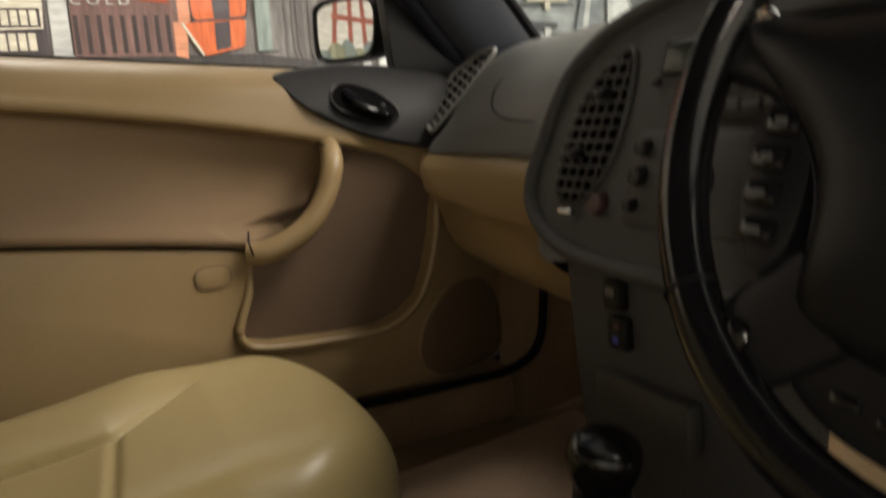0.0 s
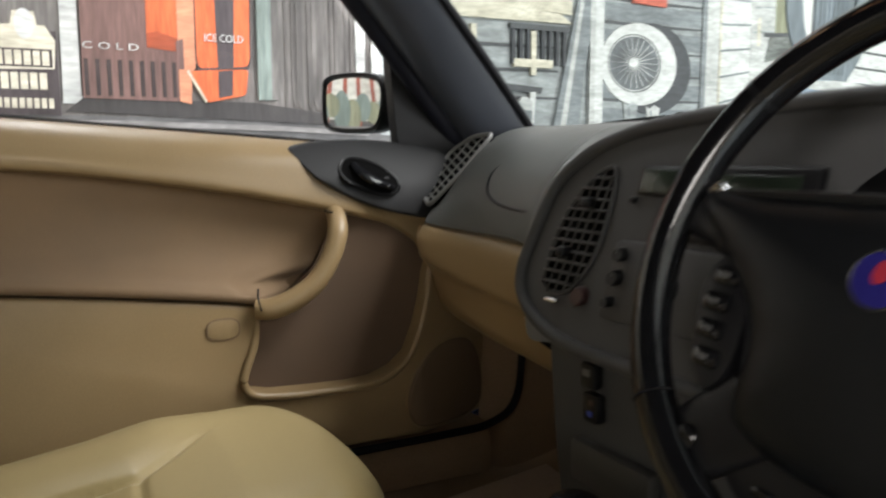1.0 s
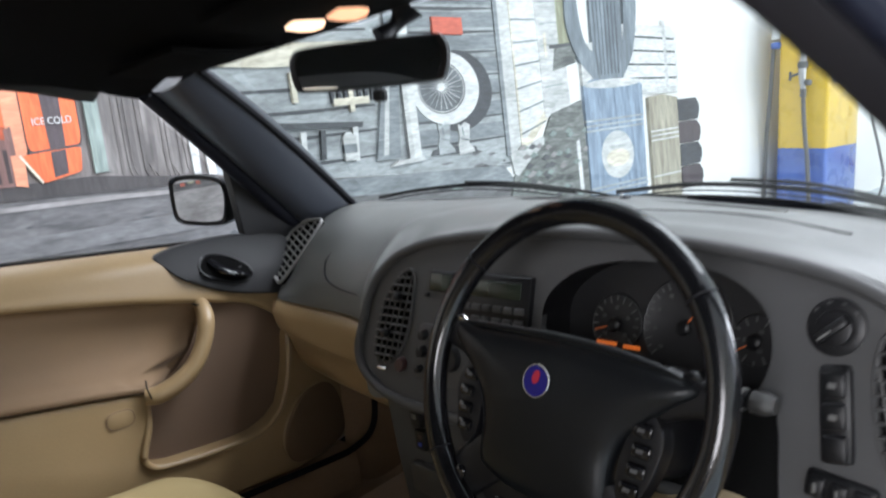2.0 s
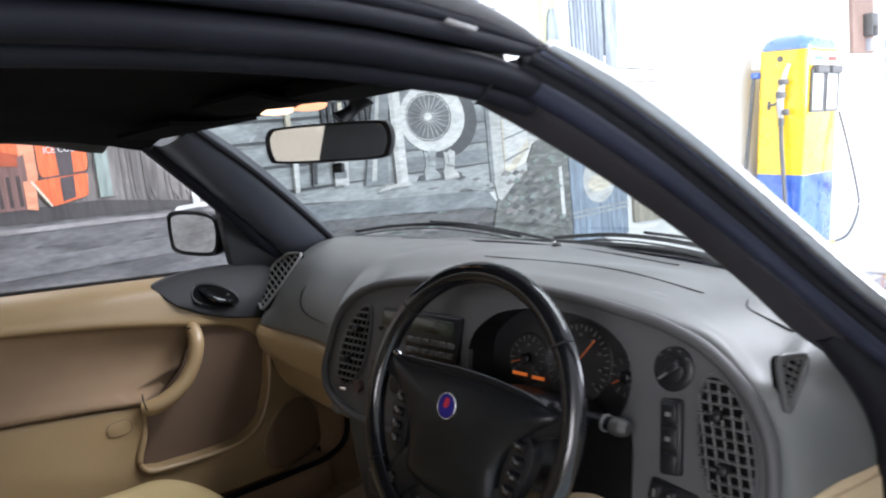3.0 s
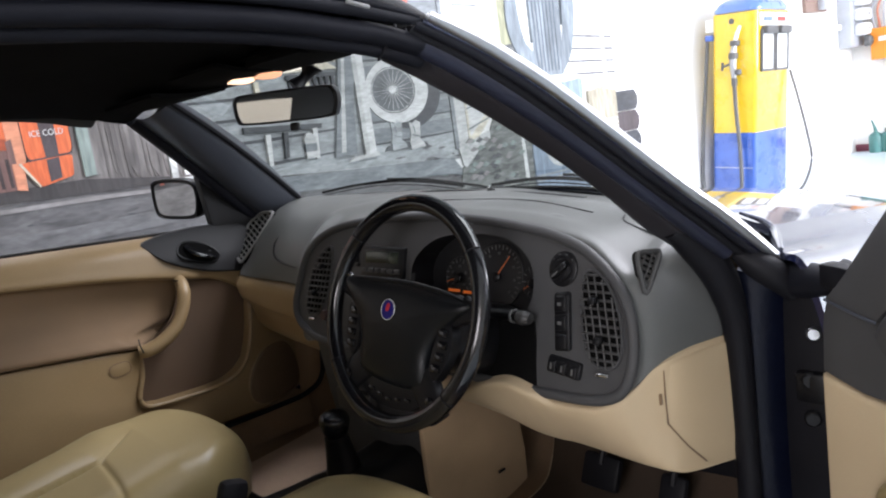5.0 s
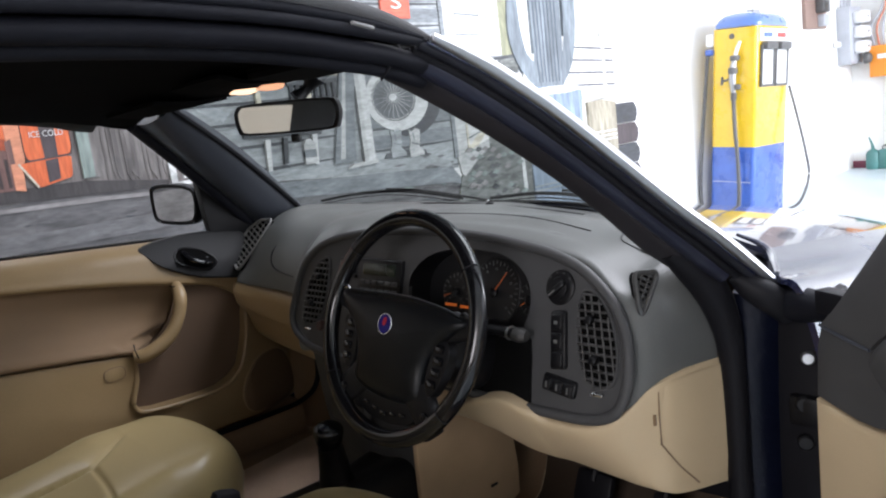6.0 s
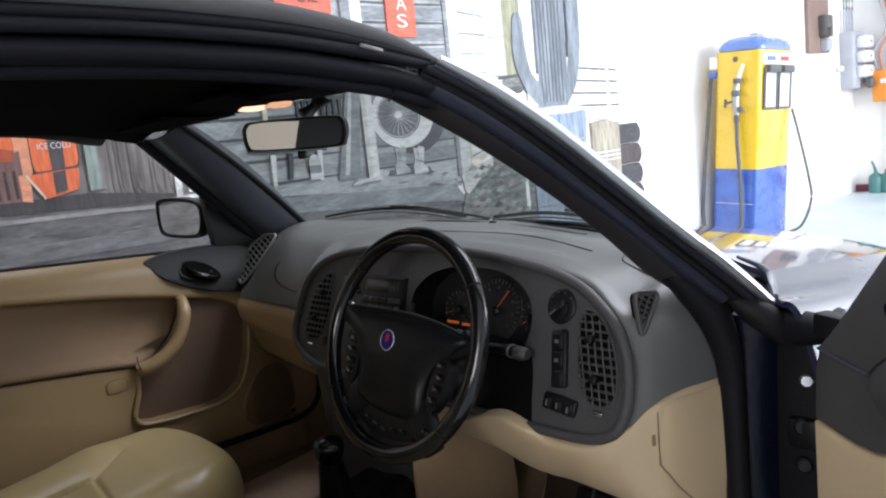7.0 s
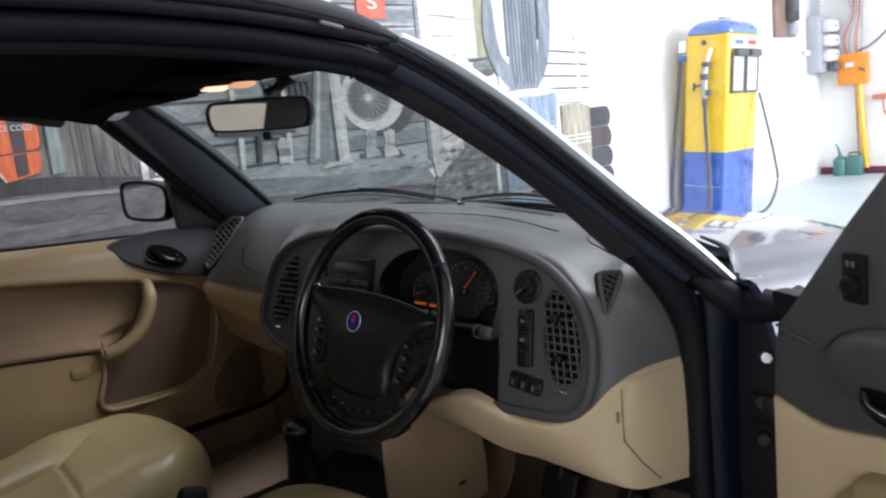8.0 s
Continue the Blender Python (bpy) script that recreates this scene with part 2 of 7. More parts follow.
def frame_plate(outer, holes, axis, at, thick):
    """A plate with real openings in it."""
    put = AXIS[axis]
    bm = bmesh.new()
    loops = []
    for ring in [outer] + holes:
        vs = [bm.verts.new(put(a, b, at)) for a, b in ring]
        loops.append([bm.edges.new((vs[i], vs[(i + 1) % len(vs)])) for i in range(len(vs))])
    bmesh.ops.triangle_fill(bm, edges=bm.edges[:], use_beauty=True)
    r = bmesh.ops.extrude_face_region(bm, geom=bm.faces[:])
    step = Vector(put(0, 0, thick))
    for v in r["geom"]:
        if isinstance(v, bmesh.types.BMVert):
            v.co += step
    bmesh.ops.recalc_face_normals(bm, faces=bm.faces)
    return bm


def box(centre, size, bevel=0.0, turn=None, segments=2):
    bm = bmesh.new()
    bmesh.ops.create_cube(bm, size=1.0)
    bmesh.ops.scale(bm, vec=size, verts=bm.verts)
    if bevel:
        bmesh.ops.bevel(bm, geom=bm.edges[:], offset=bevel, segments=segments, affect="EDGES", profile=0.5, clamp_overlap=True)
    if turn:
        bmesh.ops.transform(bm, matrix=turn, verts=bm.verts)
    bmesh.ops.translate(bm, vec=centre, verts=bm.verts)
    return bm


def turned(profile, sides=24, m=None):
    """A lathe shape about z, from (radius, height) points."""
    rows = [[(r * math.cos(2 * math.pi * j / sides), r * math.sin(2 * math.pi * j / sides), h) for j in range(sides)] for r, h in profile]
    bm = sheet(rows, True, True)
    if m is not None:
        bmesh.ops.transform(bm, matrix=m, verts=bm.verts)
        bmesh.ops.recalc_face_normals(bm, faces=bm.faces)
    return bm


def ring(bm_list):
    """Joins several shapes into one."""
    out = bmesh.new()
    for b in bm_list:
        me = bpy.data.meshes.new("tmp")
        b.to_mesh(me)
        out.from_mesh(me)
        bpy.data.meshes.remove(me)
        b.free()
    return out


def facing(bm, point):
    """Turns an open skin so that its front looks towards a point."""
    s = sum((Vector(point) - f.calc_center_median()).dot(f.normal) * f.calc_area() for f in bm.faces)
    if s < 0:
        bmesh.ops.reverse_faces(bm, faces=bm.faces[:])
    return bm


def rounded(corners, cut=0.22, n=5):
    """A polygon with rounded corners, in space."""
    c = [Vector(p) for p in corners]
    out = []
    for i, p in enumerate(c):
        a, b = p.lerp(c[i - 1], cut), p.lerp(c[(i + 1) % len(c)], cut)
        out += [a.lerp(p, t / (n - 1)).lerp(p.lerp(b, t / (n - 1)), t / (n - 1)) for t in range(n)]
    return out


def part(name, bm, material, parent=None, label="", sharp=38):
    me = bpy.data.meshes.new(name)
    bm.to_mesh(me)
    bm.free()
    me.materials.append(material)
    me.shade_smooth()
    me.set_sharp_from_angle(angle=radians(sharp))
    ob = new(name, me)
    if parent:
        ob.parent = parent
    if label:
        ob["label"] = label
    return ob


def thing(name, label, category, at=(0, 0, 0), group="", kind=""):
    ob = new(name)
    ob.empty_display_size = 0.1
    ob.location = at
    return tagged(ob, label, category, group, kind)


def setting(name, bm, material, label, category):
    return tagged(part(name, bm, material), label, category, kind="structure")


def words(name, text, size, m, material, parent, depth=0.002, width=0.0):
    """Lettering in the built-in font, turned into a mesh; width: the length it is stretched to."""
    cu = bpy.data.curves.new(name, "FONT")
    cu.body, cu.size, cu.extrude, cu.align_x, cu.align_y, cu.resolution_u = text, size, depth, "CENTER", "CENTER", 3
    tmp = new(name, cu)
    dg = bpy.context.evaluated_depsgraph_get()
    me = bpy.data.meshes.new_from_object(tmp.evaluated_get(dg))
    bpy.data.objects.remove(tmp)
    xs = [v.co.x for v in me.vertices]
    if width and xs:
        me.transform(Matrix.Diagonal((width / (max(xs) - min(xs)), 1, 1, 1)))
    me.transform(m)
    me.materials.clear()
    me.materials.append(material)
    ob = new(name, me)
    ob.parent = parent
    return ob


# ---- the hall ----
XW, XE, YS, YN, ZC = -2.10, 4.5, -5.0, 8.75, 3.3
setting("floor", box((1.2, 1.9, -0.05), (7.2, 14.4, 0.1)), FLOOR, "pale blue painted concrete workshop floor", "floor")
# both ceiling openings are unseen, added for the roof lamps
setting("ceiling", frame_plate([(-2.4, -5.3), (4.8, -5.3), (4.8, 9.1), (-2.4, 9.1)], [[(-0.1, 1.1), (1.9, 1.1), (1.9, 3.5), (-0.1, 3.5)], [(-1.95, -1.6), (-1.15, -1.6), (-1.15, 1.2), (-1.95, 1.2)]], "z", ZC, 0.12), CEIL, "pale flat workshop ceiling with two added openings for lamps", "ceiling")
setting("wall_west", box((XW - 0.1, 1.875, ZC / 2), (0.2, 13.75, ZC)), WALLWHITE, "white rendered wall that carries the mural", "wall")
setting("wall_north", box((1.2, YN + 0.1, ZC / 2), (7.2, 0.2, ZC)), WALLWHITE, "white end wall with electrical fittings", "wall")
# unseen opening, added only to let the south lamp in
setting("wall_south", frame_plate([(-2.4, 0), (4.8, 0), (4.8, ZC), (-2.4, ZC)], [[(1.35, 1.25), (3.45, 1.25), (3.45, 3.15), (1.35, 3.15)]], "y", YS, -0.2), CREAM, "cream painted wall with an added opening for a lamp", "wall")
# the east opening is unseen, put in for the two east lamps
setting("wall_east", frame_plate([(YS, 0), (YN, 0), (YN, ZC), (YS, ZC)],
        [[(0.9, 0.02), (8.2, 0.02), (8.2, 3.05), (0.9, 3.05)]], "x", XE, 0.2),
        WALLWHITE, "white wall with an added opening for daylight", "wall")


# ---- the painted mural ----
def tone(name, base, vary=0.2, tint=None, big=14.0, stretch=(1.0, 0.35, 1.4)):
    """Wall paint laid on with a broad brush; stretch: the way the strokes run."""
    return surface(name, base, 0.65, vary=vary, big=big, fine=60, bump=0.12, depth=0.002, tint=tint, grain=0.22, stretch=stretch)


mural = thing("mural", "painted roadside garage scene with signs, tyre and cactus", "mural", kind="structure")
LAYER = [0]


def daub(name, pts, material, smooth=0, layer=None):
    """One flat painted shape on the wall, in (y, z); later ones lie over earlier ones."""
    LAYER[0] += 1
    lift = 0.00015 * LAYER[0] if layer is None else layer * 0.25
    return part(name, plate(pts, "x", XW + lift, -lift - 0.001, 0, smooth), material, mural)


def daub_rect(name, y0, y1, z0, z1, material):
    return daub(name, [(y0, z0), (y1, z0), (y1, z1), (y0, z1)], material)


def oval(cy, cz, ry, rz, n=36, a0=0.0, a1=2 * math.pi):
    return [(cy + ry * math.cos(a0 + (a1 - a0) * i / n), cz + rz * math.sin(a0 + (a1 - a0) * i / n)) for i in range(n)]


M_EARTH = tone("mural_dark_earth", (0.085, 0.083, 0.088), 0.45, (0.17, 0.165, 0.165), 9)
M_EARTH2 = tone("mural_grey_track", (0.20, 0.195, 0.195), 0.45, (0.10, 0.10, 0.105), 22)
M_KERB = tone("mural_pale_kerb", (0.33, 0.31, 0.30), 0.35, (0.22, 0.21, 0.21))
M_PLANK = tone("mural_dark_planks", (0.125, 0.11, 0.104), 0.35, (0.20, 0.186, 0.178), stretch=(1.0, 1.5, 0.22))
M_PLANK_S = tone("mural_worn_planks", (0.10, 0.088, 0.084), 0.35, (0.15, 0.138, 0.132), stretch=(1.0, 1.5, 0.22))
M_PLANK2 = tone("mural_plank_gap", (0.055, 0.05, 0.05), 0.3, stretch=(1.0, 1.5, 0.22))
M_SIDING = tone("mural_grey_siding", (0.29, 0.31, 0.32), 0.3, (0.40, 0.42, 0.42))
M_SIDING_D = tone("mural_shaded_siding", (0.19, 0.21, 0.225), 0.25, (0.25, 0.27, 0.28))
M_LINE = tone("mural_dark_line", (0.08, 0.085, 0.09), 0.3)
M_CREAM = tone("mural_cream", (0.62, 0.56, 0.43), 0.2, (0.70, 0.66, 0.55))
M_WHITE = tone("mural_white", (0.70, 0.70, 0.68), 0.15, (0.6, 0.61, 0.60))
M_PALE = tone("mural_pale_grey", (0.48, 0.49, 0.48), 0.2, (0.58, 0.58, 0.56))
M_ORANGE = tone("mural_orange", (0.72, 0.13, 0.035), 0.12, (0.66, 0.17, 0.07), stretch=(1.0, 1.5, 0.22))
M_ORANGE_D = tone("mural_orange_shade", (0.38, 0.075, 0.03), 0.15)
M_PINK = tone("mural_salmon", (0.70, 0.29, 0.17), 0.15)
M_MAROON = tone("mural_maroon", (0.17, 0.09, 0.08), 0.25, (0.21, 0.12, 0.105), stretch=(1.0, 1.5, 0.22))
M_MAROON_D = tone("mural_dark_maroon", (0.05, 0.035, 0.035), 0.25)
M_STRIPE = tone("mural_charcoal", (0.075, 0.06, 0.065), 0.25, stretch=(1.0, 1.5, 0.22))
M_GREEN = tone("mural_grey_green", (0.19, 0.24, 0.22), 0.25, (0.25, 0.30, 0.275), stretch=(1.0, 1.5, 0.22))
M_SCRUB = tone("mural_dry_scrub", (0.10, 0.112, 0.108), 0.5, (0.19, 0.195, 0.18), 26)
M_OLIVE = tone("mural_olive", (0.24, 0.245, 0.16), 0.25, (0.34, 0.34, 0.23), stretch=(1.0, 1.5, 0.22))
M_CACTUS = tone("mural_grey_cactus", (0.13, 0.155, 0.18), 0.3, (0.24, 0.275, 0.30), 10, stretch=(1.0, 1.5, 0.22))
M_CACTUS_D = tone("mural_cactus_rib", (0.075, 0.09, 0.11), 0.25, stretch=(1.0, 1.5, 0.22))
M_DRUM = tone("mural_blue_drum", (0.17, 0.23, 0.32), 0.3, (0.27, 0.33, 0.40), stretch=(1.0, 1.5, 0.22))
M_DRUM2 = tone("mural_pale_drum", (0.28, 0.25, 0.18), 0.25, (0.40, 0.37, 0.30), stretch=(1.0, 1.5, 0.22))
M_TYRE = tone("mural_tyre_black", (0.055, 0.058, 0.065), 0.3)
M_RIM = tone("mural_rim_grey", (0.16, 0.17, 0.18), 0.4, (0.09, 0.10, 0.11))
M_RED = tone("mural_red_sign", (0.60, 0.10, 0.055), 0.15, (0.55, 0.15, 0.10))

# ground, planks and house walls
daub("painted_ground", [(-4.6, 0.0), (4.2, 0.0), (3.1, 0.62), (2.45, 0.80), (2.4, 0.86), (1.28, 0.955), (0.4, 1.04), (-4.6, 1.08)], M_EARTH)
daub("painted_planks", [(-4.6, 1.075), (0.4, 1.04), (0.78, 1.0), (0.78, 2.5), (-4.6, 2.5)], M_PLANK)
daub("painted_siding", [(0.77, 0.99), (1.28, 0.955), (2.46, 0.86), (2.46, 2.5), (0.77, 2.5)], M_SIDING)
for i in range(9):
    y = -4.4 + i * 0.45
    daub_rect("plank_gap", y, y + 0.012, 1.08, 2.5, M_PLANK2)
for y in (0.44, 0.50, 0.57, 0.63, 0.69):
    daub_rect("plank_gap", y, y + 0.006, 1.03 + (0.7 - y) * 0.02, 2.5, M_PLANK_S)
M_SKY = tone("mural_cream_sky", (0.66, 0.61, 0.52), 0.15, (0.72, 0.70, 0.66), 6)
daub("painted_sky", [(-4.9, 1.075), (-0.66, 1.06), (-0.66, 2.9), (-4.9, 2.9)], M_SKY)
M_RUST = tone("mural_rust_red", (0.36, 0.10, 0.07), 0.25)
for dy, lean in ((-0.16, 0.11), (-0.05, 0.035), (0.05, -0.035), (0.16, -0.11)):
    daub("derrick_leg", [(-1.12 + dy, 1.0), (-1.095 + dy, 1.0), (-1.095 + dy + lean, 1.75), (-1.12 + dy + lean, 1.75)], M_RUST)
for k in range(4):
    h = 0.17 - k * 0.03
    daub("derrick_brace", [(-1.108 - h, 1.08 + k * 0.17), (-1.108 + h, 1.09 + k * 0.17), (-1.108 + h, 1.112 + k * 0.17), (-1.108 - h, 1.10 + k * 0.17)], M_RUST)
for k in range(14):
    daub("painted_shrub", oval(-1.5 + k * 0.065, 1.08 + 0.02 * (k % 3), 0.05, 0.05 + 0.012 * (k % 4), 14), M_GREEN if k % 2 else M_OLIVE)
# track and kerb
daub("painted_kerb", [(-4.6, 1.035), (-0.1, 1.012), (0.4, 1.0), (0.72, 0.985), (0.72, 1.0), (0.4, 1.018), (-0.1, 1.03), (-4.6, 1.06)], M_KERB)
daub("painted_track", [(-4.6, 0.86), (0.6, 0.84), (1.4, 0.80), (2.3, 0.72), (2.3, 0.76), (1.4, 0.86), (0.6, 0.91), (-4.6, 0.93)], M_EARTH2)
daub("painted_track", [(-4.6, 0.55), (1.0, 0.55), (2.6, 0.52), (2.9, 0.62), (1.0, 0.70), (-4.6, 0.74)], M_EARTH2)
daub("painted_gravel", [(-4.9, 0.30), (-0.85, 0.30), (-0.80, 0.98), (-4.9, 1.0)], M_KERB)
random.seed(4)
for i in range(70):
    y, z = random.uniform(-0.7, 2.5), random.uniform(0.74, 0.98)
    w, h = random.uniform(0.02, 0.12), random.uniform(0.004, 0.011)
    daub("painted_pebble_streak", [(y, z), (y + w * 0.4, z - h), (y + w, z - h * 0.2), (y + w * 0.6, z + h)], M_EARTH2 if i % 3 else M_LINE, layer=0.0115 + i * 0.00001)
random.seed(21)
for i in range(150):
    y, z = random.uniform(0.75, 2.48), random.uniform(0.66, 0.90)
    w, h = random.uniform(0.03, 0.16), random.uniform(0.004, 0.014)
    daub("painted_brush_stroke", [(y, z), (y + w * 0.35, z - h), (y + w, z - h * 0.3 - 0.01), (y + w * 0.6, z + h * 0.6)], (M_LINE, M_EARTH, M_GREEN, M_LINE, M_KERB)[i % 5], layer=0.0128 + i * 0.00001)
# clapboards
random.seed(5)
for i in range(13):
    z = 1.02 + i * 0.115
    for y0, y1 in ((0.80, 1.60), (1.84, 2.44)):
        d = random.uniform(-0.012, 0.012)
        daub("clapboard_line", [(y0, z + d), ((y0 + y1) / 2, z + d - 0.006), (y1, z + d + 0.002), (y1, z + d + 0.010), (y0, z + d + 0.012)], M_LINE, layer=0.013)
    daub("clapboard_board", [(1.84, z + 0.02), (2.44, z + 0.02), (2.44, z + 0.095), (1.84, z + 0.095)], M_SIDING_D, layer=0.0127)
LAYER[0] = 24
# oil sign board with its lettering as bars
daub("sign_board", [(-0.53, 1.045), (-0.315, 1.045), (-0.315, 1.30), (-0.53, 1.30)], M_STRIPE)
daub("sign_shield", [(-0.485, 1.18), (-0.325, 1.185), (-0.318, 1.27), (-0.345, 1.315), (-0.365, 1.315), (-0.372, 1.355), (-0.43, 1.355), (-0.437, 1.315), (-0.465, 1.312), (-0.49, 1.27)], M_CREAM)
daub("sign_lamp", oval(-0.40, 1.318, 0.027, 0.045), M_WHITE)
for z0, z1, y0, y1, n in ((1.195, 1.238, -0.485, -0.335, 6), (1.122, 1.172, -0.475, -0.345, 5), (1.065, 1.095, -0.49, -0.33, 8)):
    daub_rect("sign_bar_back", y0 - 0.006, y1 + 0.006, z0 - 0.006, z1 + 0.006, M_STRIPE)
    for k in range(n):
        w = (y1 - y0) / n
        daub_rect("sign_bar", y0 + k * w + 0.003, y0 + (k + 1) * w - 0.003, z0, z1, M_CREAM)
daub("painted_post", [(-0.307, 1.085), (-0.255, 1.082), (-0.250, 2.5), (-0.284, 2.5)], M_PALE)
daub("painted_post_foot", [(-0.31, 1.082), (-0.225, 1.082), (-0.25, 1.105), (-0.30, 1.107)], M_PALE)
# drinks cooler
def soft(pts, cut):
    """A flat outline with rounded corners."""
    return [(q.x, q.y) for q in rounded([(*p, 0) for p in pts], cut)]


daub("cooler_shadow", [(-0.30, 1.058), (0.66, 1.022), (0.66, 1.050), (0.30, 1.098), (-0.25, 1.10)], M_PLANK2)
random.seed(31)
for i in range(22):
    y = random.uniform(0.40, 0.66)
    w = random.uniform(0.006, 0.022)
    daub("plank_streak", [(y, 1.06 + random.uniform(0, 0.1)), (y + w, 1.06), (y + w * 0.8, 1.5 + random.uniform(0, 0.9)), (y + w * 0.2, 1.5 + random.uniform(0, 0.9))], (M_PLANK_S, M_PLANK, M_PLANK_S, M_PLANK)[i % 4], layer=0.0148 + i * 0.0002)
daub("cooler_side", [(-0.25, 1.10), (0.06, 1.095), (0.05, 1.62), (-0.242, 1.60)], M_MAROON)
for k in range(9):
    y = -0.243 + k * 0.033
    daub("cooler_rib", [(y, 1.108), (y + 0.013, 1.108), (y + 0.013, 1.222), (y, 1.222)], M_MAROON_D)
daub("cooler_flap", [(-0.053, 1.266), (0.040, 1.257), (0.05, 1.62), (-0.05, 1.60)], M_ORANGE)
daub("cooler_flap_shade", [(-0.053, 1.266), (0.040, 1.257), (0.040, 1.30), (-0.02, 1.318), (-0.053, 1.31)], M_ORANGE_D)
daub("cooler_edge", [(0.042, 1.096), (0.078, 1.088), (0.085, 1.19), (0.097, 1.21), (0.108, 1.62), (0.045, 1.62)], M_PINK)
daub("cooler_edge_shade", [(0.036, 1.20), (0.06, 1.20), (0.06, 1.30), (0.036, 1.29)], M_MAROON)
daub("cooler_lower", soft([(0.07, 1.19), (0.128, 1.093), (0.262, 1.122), (0.272, 1.21), (0.10, 1.20)], 0.12), M_ORANGE)
daub("cooler_front_edge", soft([(0.096, 1.200), (0.281, 1.214), (0.290, 1.62), (0.101, 1.62)], 0.10), M_MAROON_D)
daub("cooler_front", soft([(0.101, 1.206), (0.277, 1.219), (0.286, 1.62), (0.105, 1.62)], 0.10), M_ORANGE)
daub("cooler_stripe", [(0.170, 1.208), (0.222, 1.214), (0.238, 1.62), (0.162, 1.62)], M_STRIPE)
daub("cooler_stripe", [(0.168, 1.110), (0.215, 1.120), (0.220, 1.205), (0.170, 1.20)], M_STRIPE)
daub("cooler_gap", [(0.10, 1.199), (0.275, 1.213), (0.275, 1.219), (0.10, 1.206)], M_STRIPE)
daub("cooler_trim", [(0.066, 1.195), (0.074, 1.200), (0.130, 1.100), (0.125, 1.093)], M_CREAM)
WALLTEXT = Matrix(((0, 0, 1, XW + 0.019), (1, 0, 0, 0), (0, 1, 0, 0), (0, 0, 0, 1)))


def wall_words(text, y, z, size, material, width):
    words("painted_lettering", text, size, WALLTEXT @ Matrix.Translation((y, z, 0)), material, mural, 0.0008, width)


wall_words("C O L D", -0.162, 1.262, 0.030, M_PALE, 0.165)
wall_words("ICE COLD", 0.192, 1.307, 0.036, M_WHITE, 0.128)
# posts beside the cooler
daub("painted_green_post", [(0.305, 1.107), (0.374, 1.109), (0.394, 2.5), (0.316, 2.5)], M_GREEN)
daub("painted_green_post_edge", [(0.352, 1.109), (0.374, 1.109), (0.394, 2.5), (0.372, 2.5)], M_PLANK)
daub("painted_white_post", [(0.672, 1.03), (0.700, 1.03), (0.728, 2.5), (0.658, 2.5)], M_PALE)
daub("painted_white_post", [(0.733, 1.045), (0.762, 1.045), (0.766, 2.5), (0.735, 2.5)], M_WHITE)
daub("painted_post_base", [(0.585, 1.012), (0.79, 1.018), (0.785, 1.035), (0.60, 1.03)], M_PALE)
# porch beam, signs, chair and bench
daub("porch_beam", [(0.80, 1.545), (1.60, 1.50), (1.66, 1.462), (1.05, 1.455), (0.80, 1.47)], M_CREAM)
daub("porch_beam", [(0.80, 1.55), (1.66, 1.56), (1.66, 1.50), (0.80, 1.535)], M_CREAM)
daub("round_sign", oval(1.075, 2.02, 0.082, 0.07), M_RED)
daub("round_sign_bar", [(1.03, 2.005), (1.12, 2.005), (1.12, 2.03), (1.03, 2.03)], M_WHITE)
daub("oil_sign", [(1.31, 1.885), (1.645, 1.872), (1.65, 2.02), (1.315, 2.02)], M_RED)
daub("oil_sign_top", [(1.315, 2.02), (1.65, 2.02), (1.65, 2.12), (1.315, 2.12)], M_WHITE)
wall_words("OIL", 1.50, 1.948, 0.085, M_STRIPE, 0.13)
daub("tall_sign", [(2.008, 1.75), (2.212, 1.75), (2.245, 2.5), (2.02, 2.5)], M_RED)
for k, ch in enumerate("SAL"):
    wall_words(ch, 2.115 + k * 0.005, 1.835 + k * 0.095, 0.105, M_WHITE, 0.075)
daub("small_sign", [(2.00, 1.58), (2.20, 1.575), (2.20, 1.66), (2.00, 1.665)], M_RED)
for k in range(8):
    y = 1.355 + k * 0.037
    daub_rect("chair_slat", y, y + 0.016, 1.285, 1.44, M_TYRE)
daub_rect("chair_rail", 1.345, 1.645, 1.425, 1.447, M_LINE)
daub_rect("chair_arm", 1.365, 1.56, 1.272, 1.305, M_CREAM)
daub_rect("chair_post", 1.45, 1.475, 1.24, 1.42, M_CREAM)
daub_rect("chair_post", 1.16, 1.185, 1.30, 1.43, M_CREAM)
daub("bench_seat", [(1.06, 1.19), (1.50, 1.165), (1.51, 1.19), (1.06, 1.22)], M_LINE)
for y in (1.165, 1.44):
    daub("bench_leg", [(y, 1.015), (y + 0.022, 1.015), (y + 0.035, 1.17), (y + 0.006, 1.17)], M_WHITE)
daub("bench_leg", [(1.26, 1.04), (1.285, 1.04), (1.30, 1.17), (1.275, 1.17)], M_LINE)
daub("oil_can", [(1.385, 1.02), (1.455, 1.02), (1.455, 1.125), (1.43, 1.15), (1.405, 1.15), (1.385, 1.125)], M_PALE)
daub_rect("oil_can_band", 1.385, 1.455, 1.055, 1.095, M_SIDING_D)
daub("driftwood_post", [(1.56, 1.0), (1.70, 1.0), (1.735, 1.30), (1.80, 1.6), (1.80, 2.5), (1.70, 2.5), (1.70, 1.62), (1.64, 1.35)], M_SIDING_D)
daub("driftwood_grain", [(1.60, 1.02), (1.63, 1.02), (1.72, 1.55), (1.71, 1.6)], M_PALE)
daub("porch_post", [(1.755, 0.985), (1.83, 0.985), (1.835, 2.5), (1.765, 2.5)], M_WHITE)
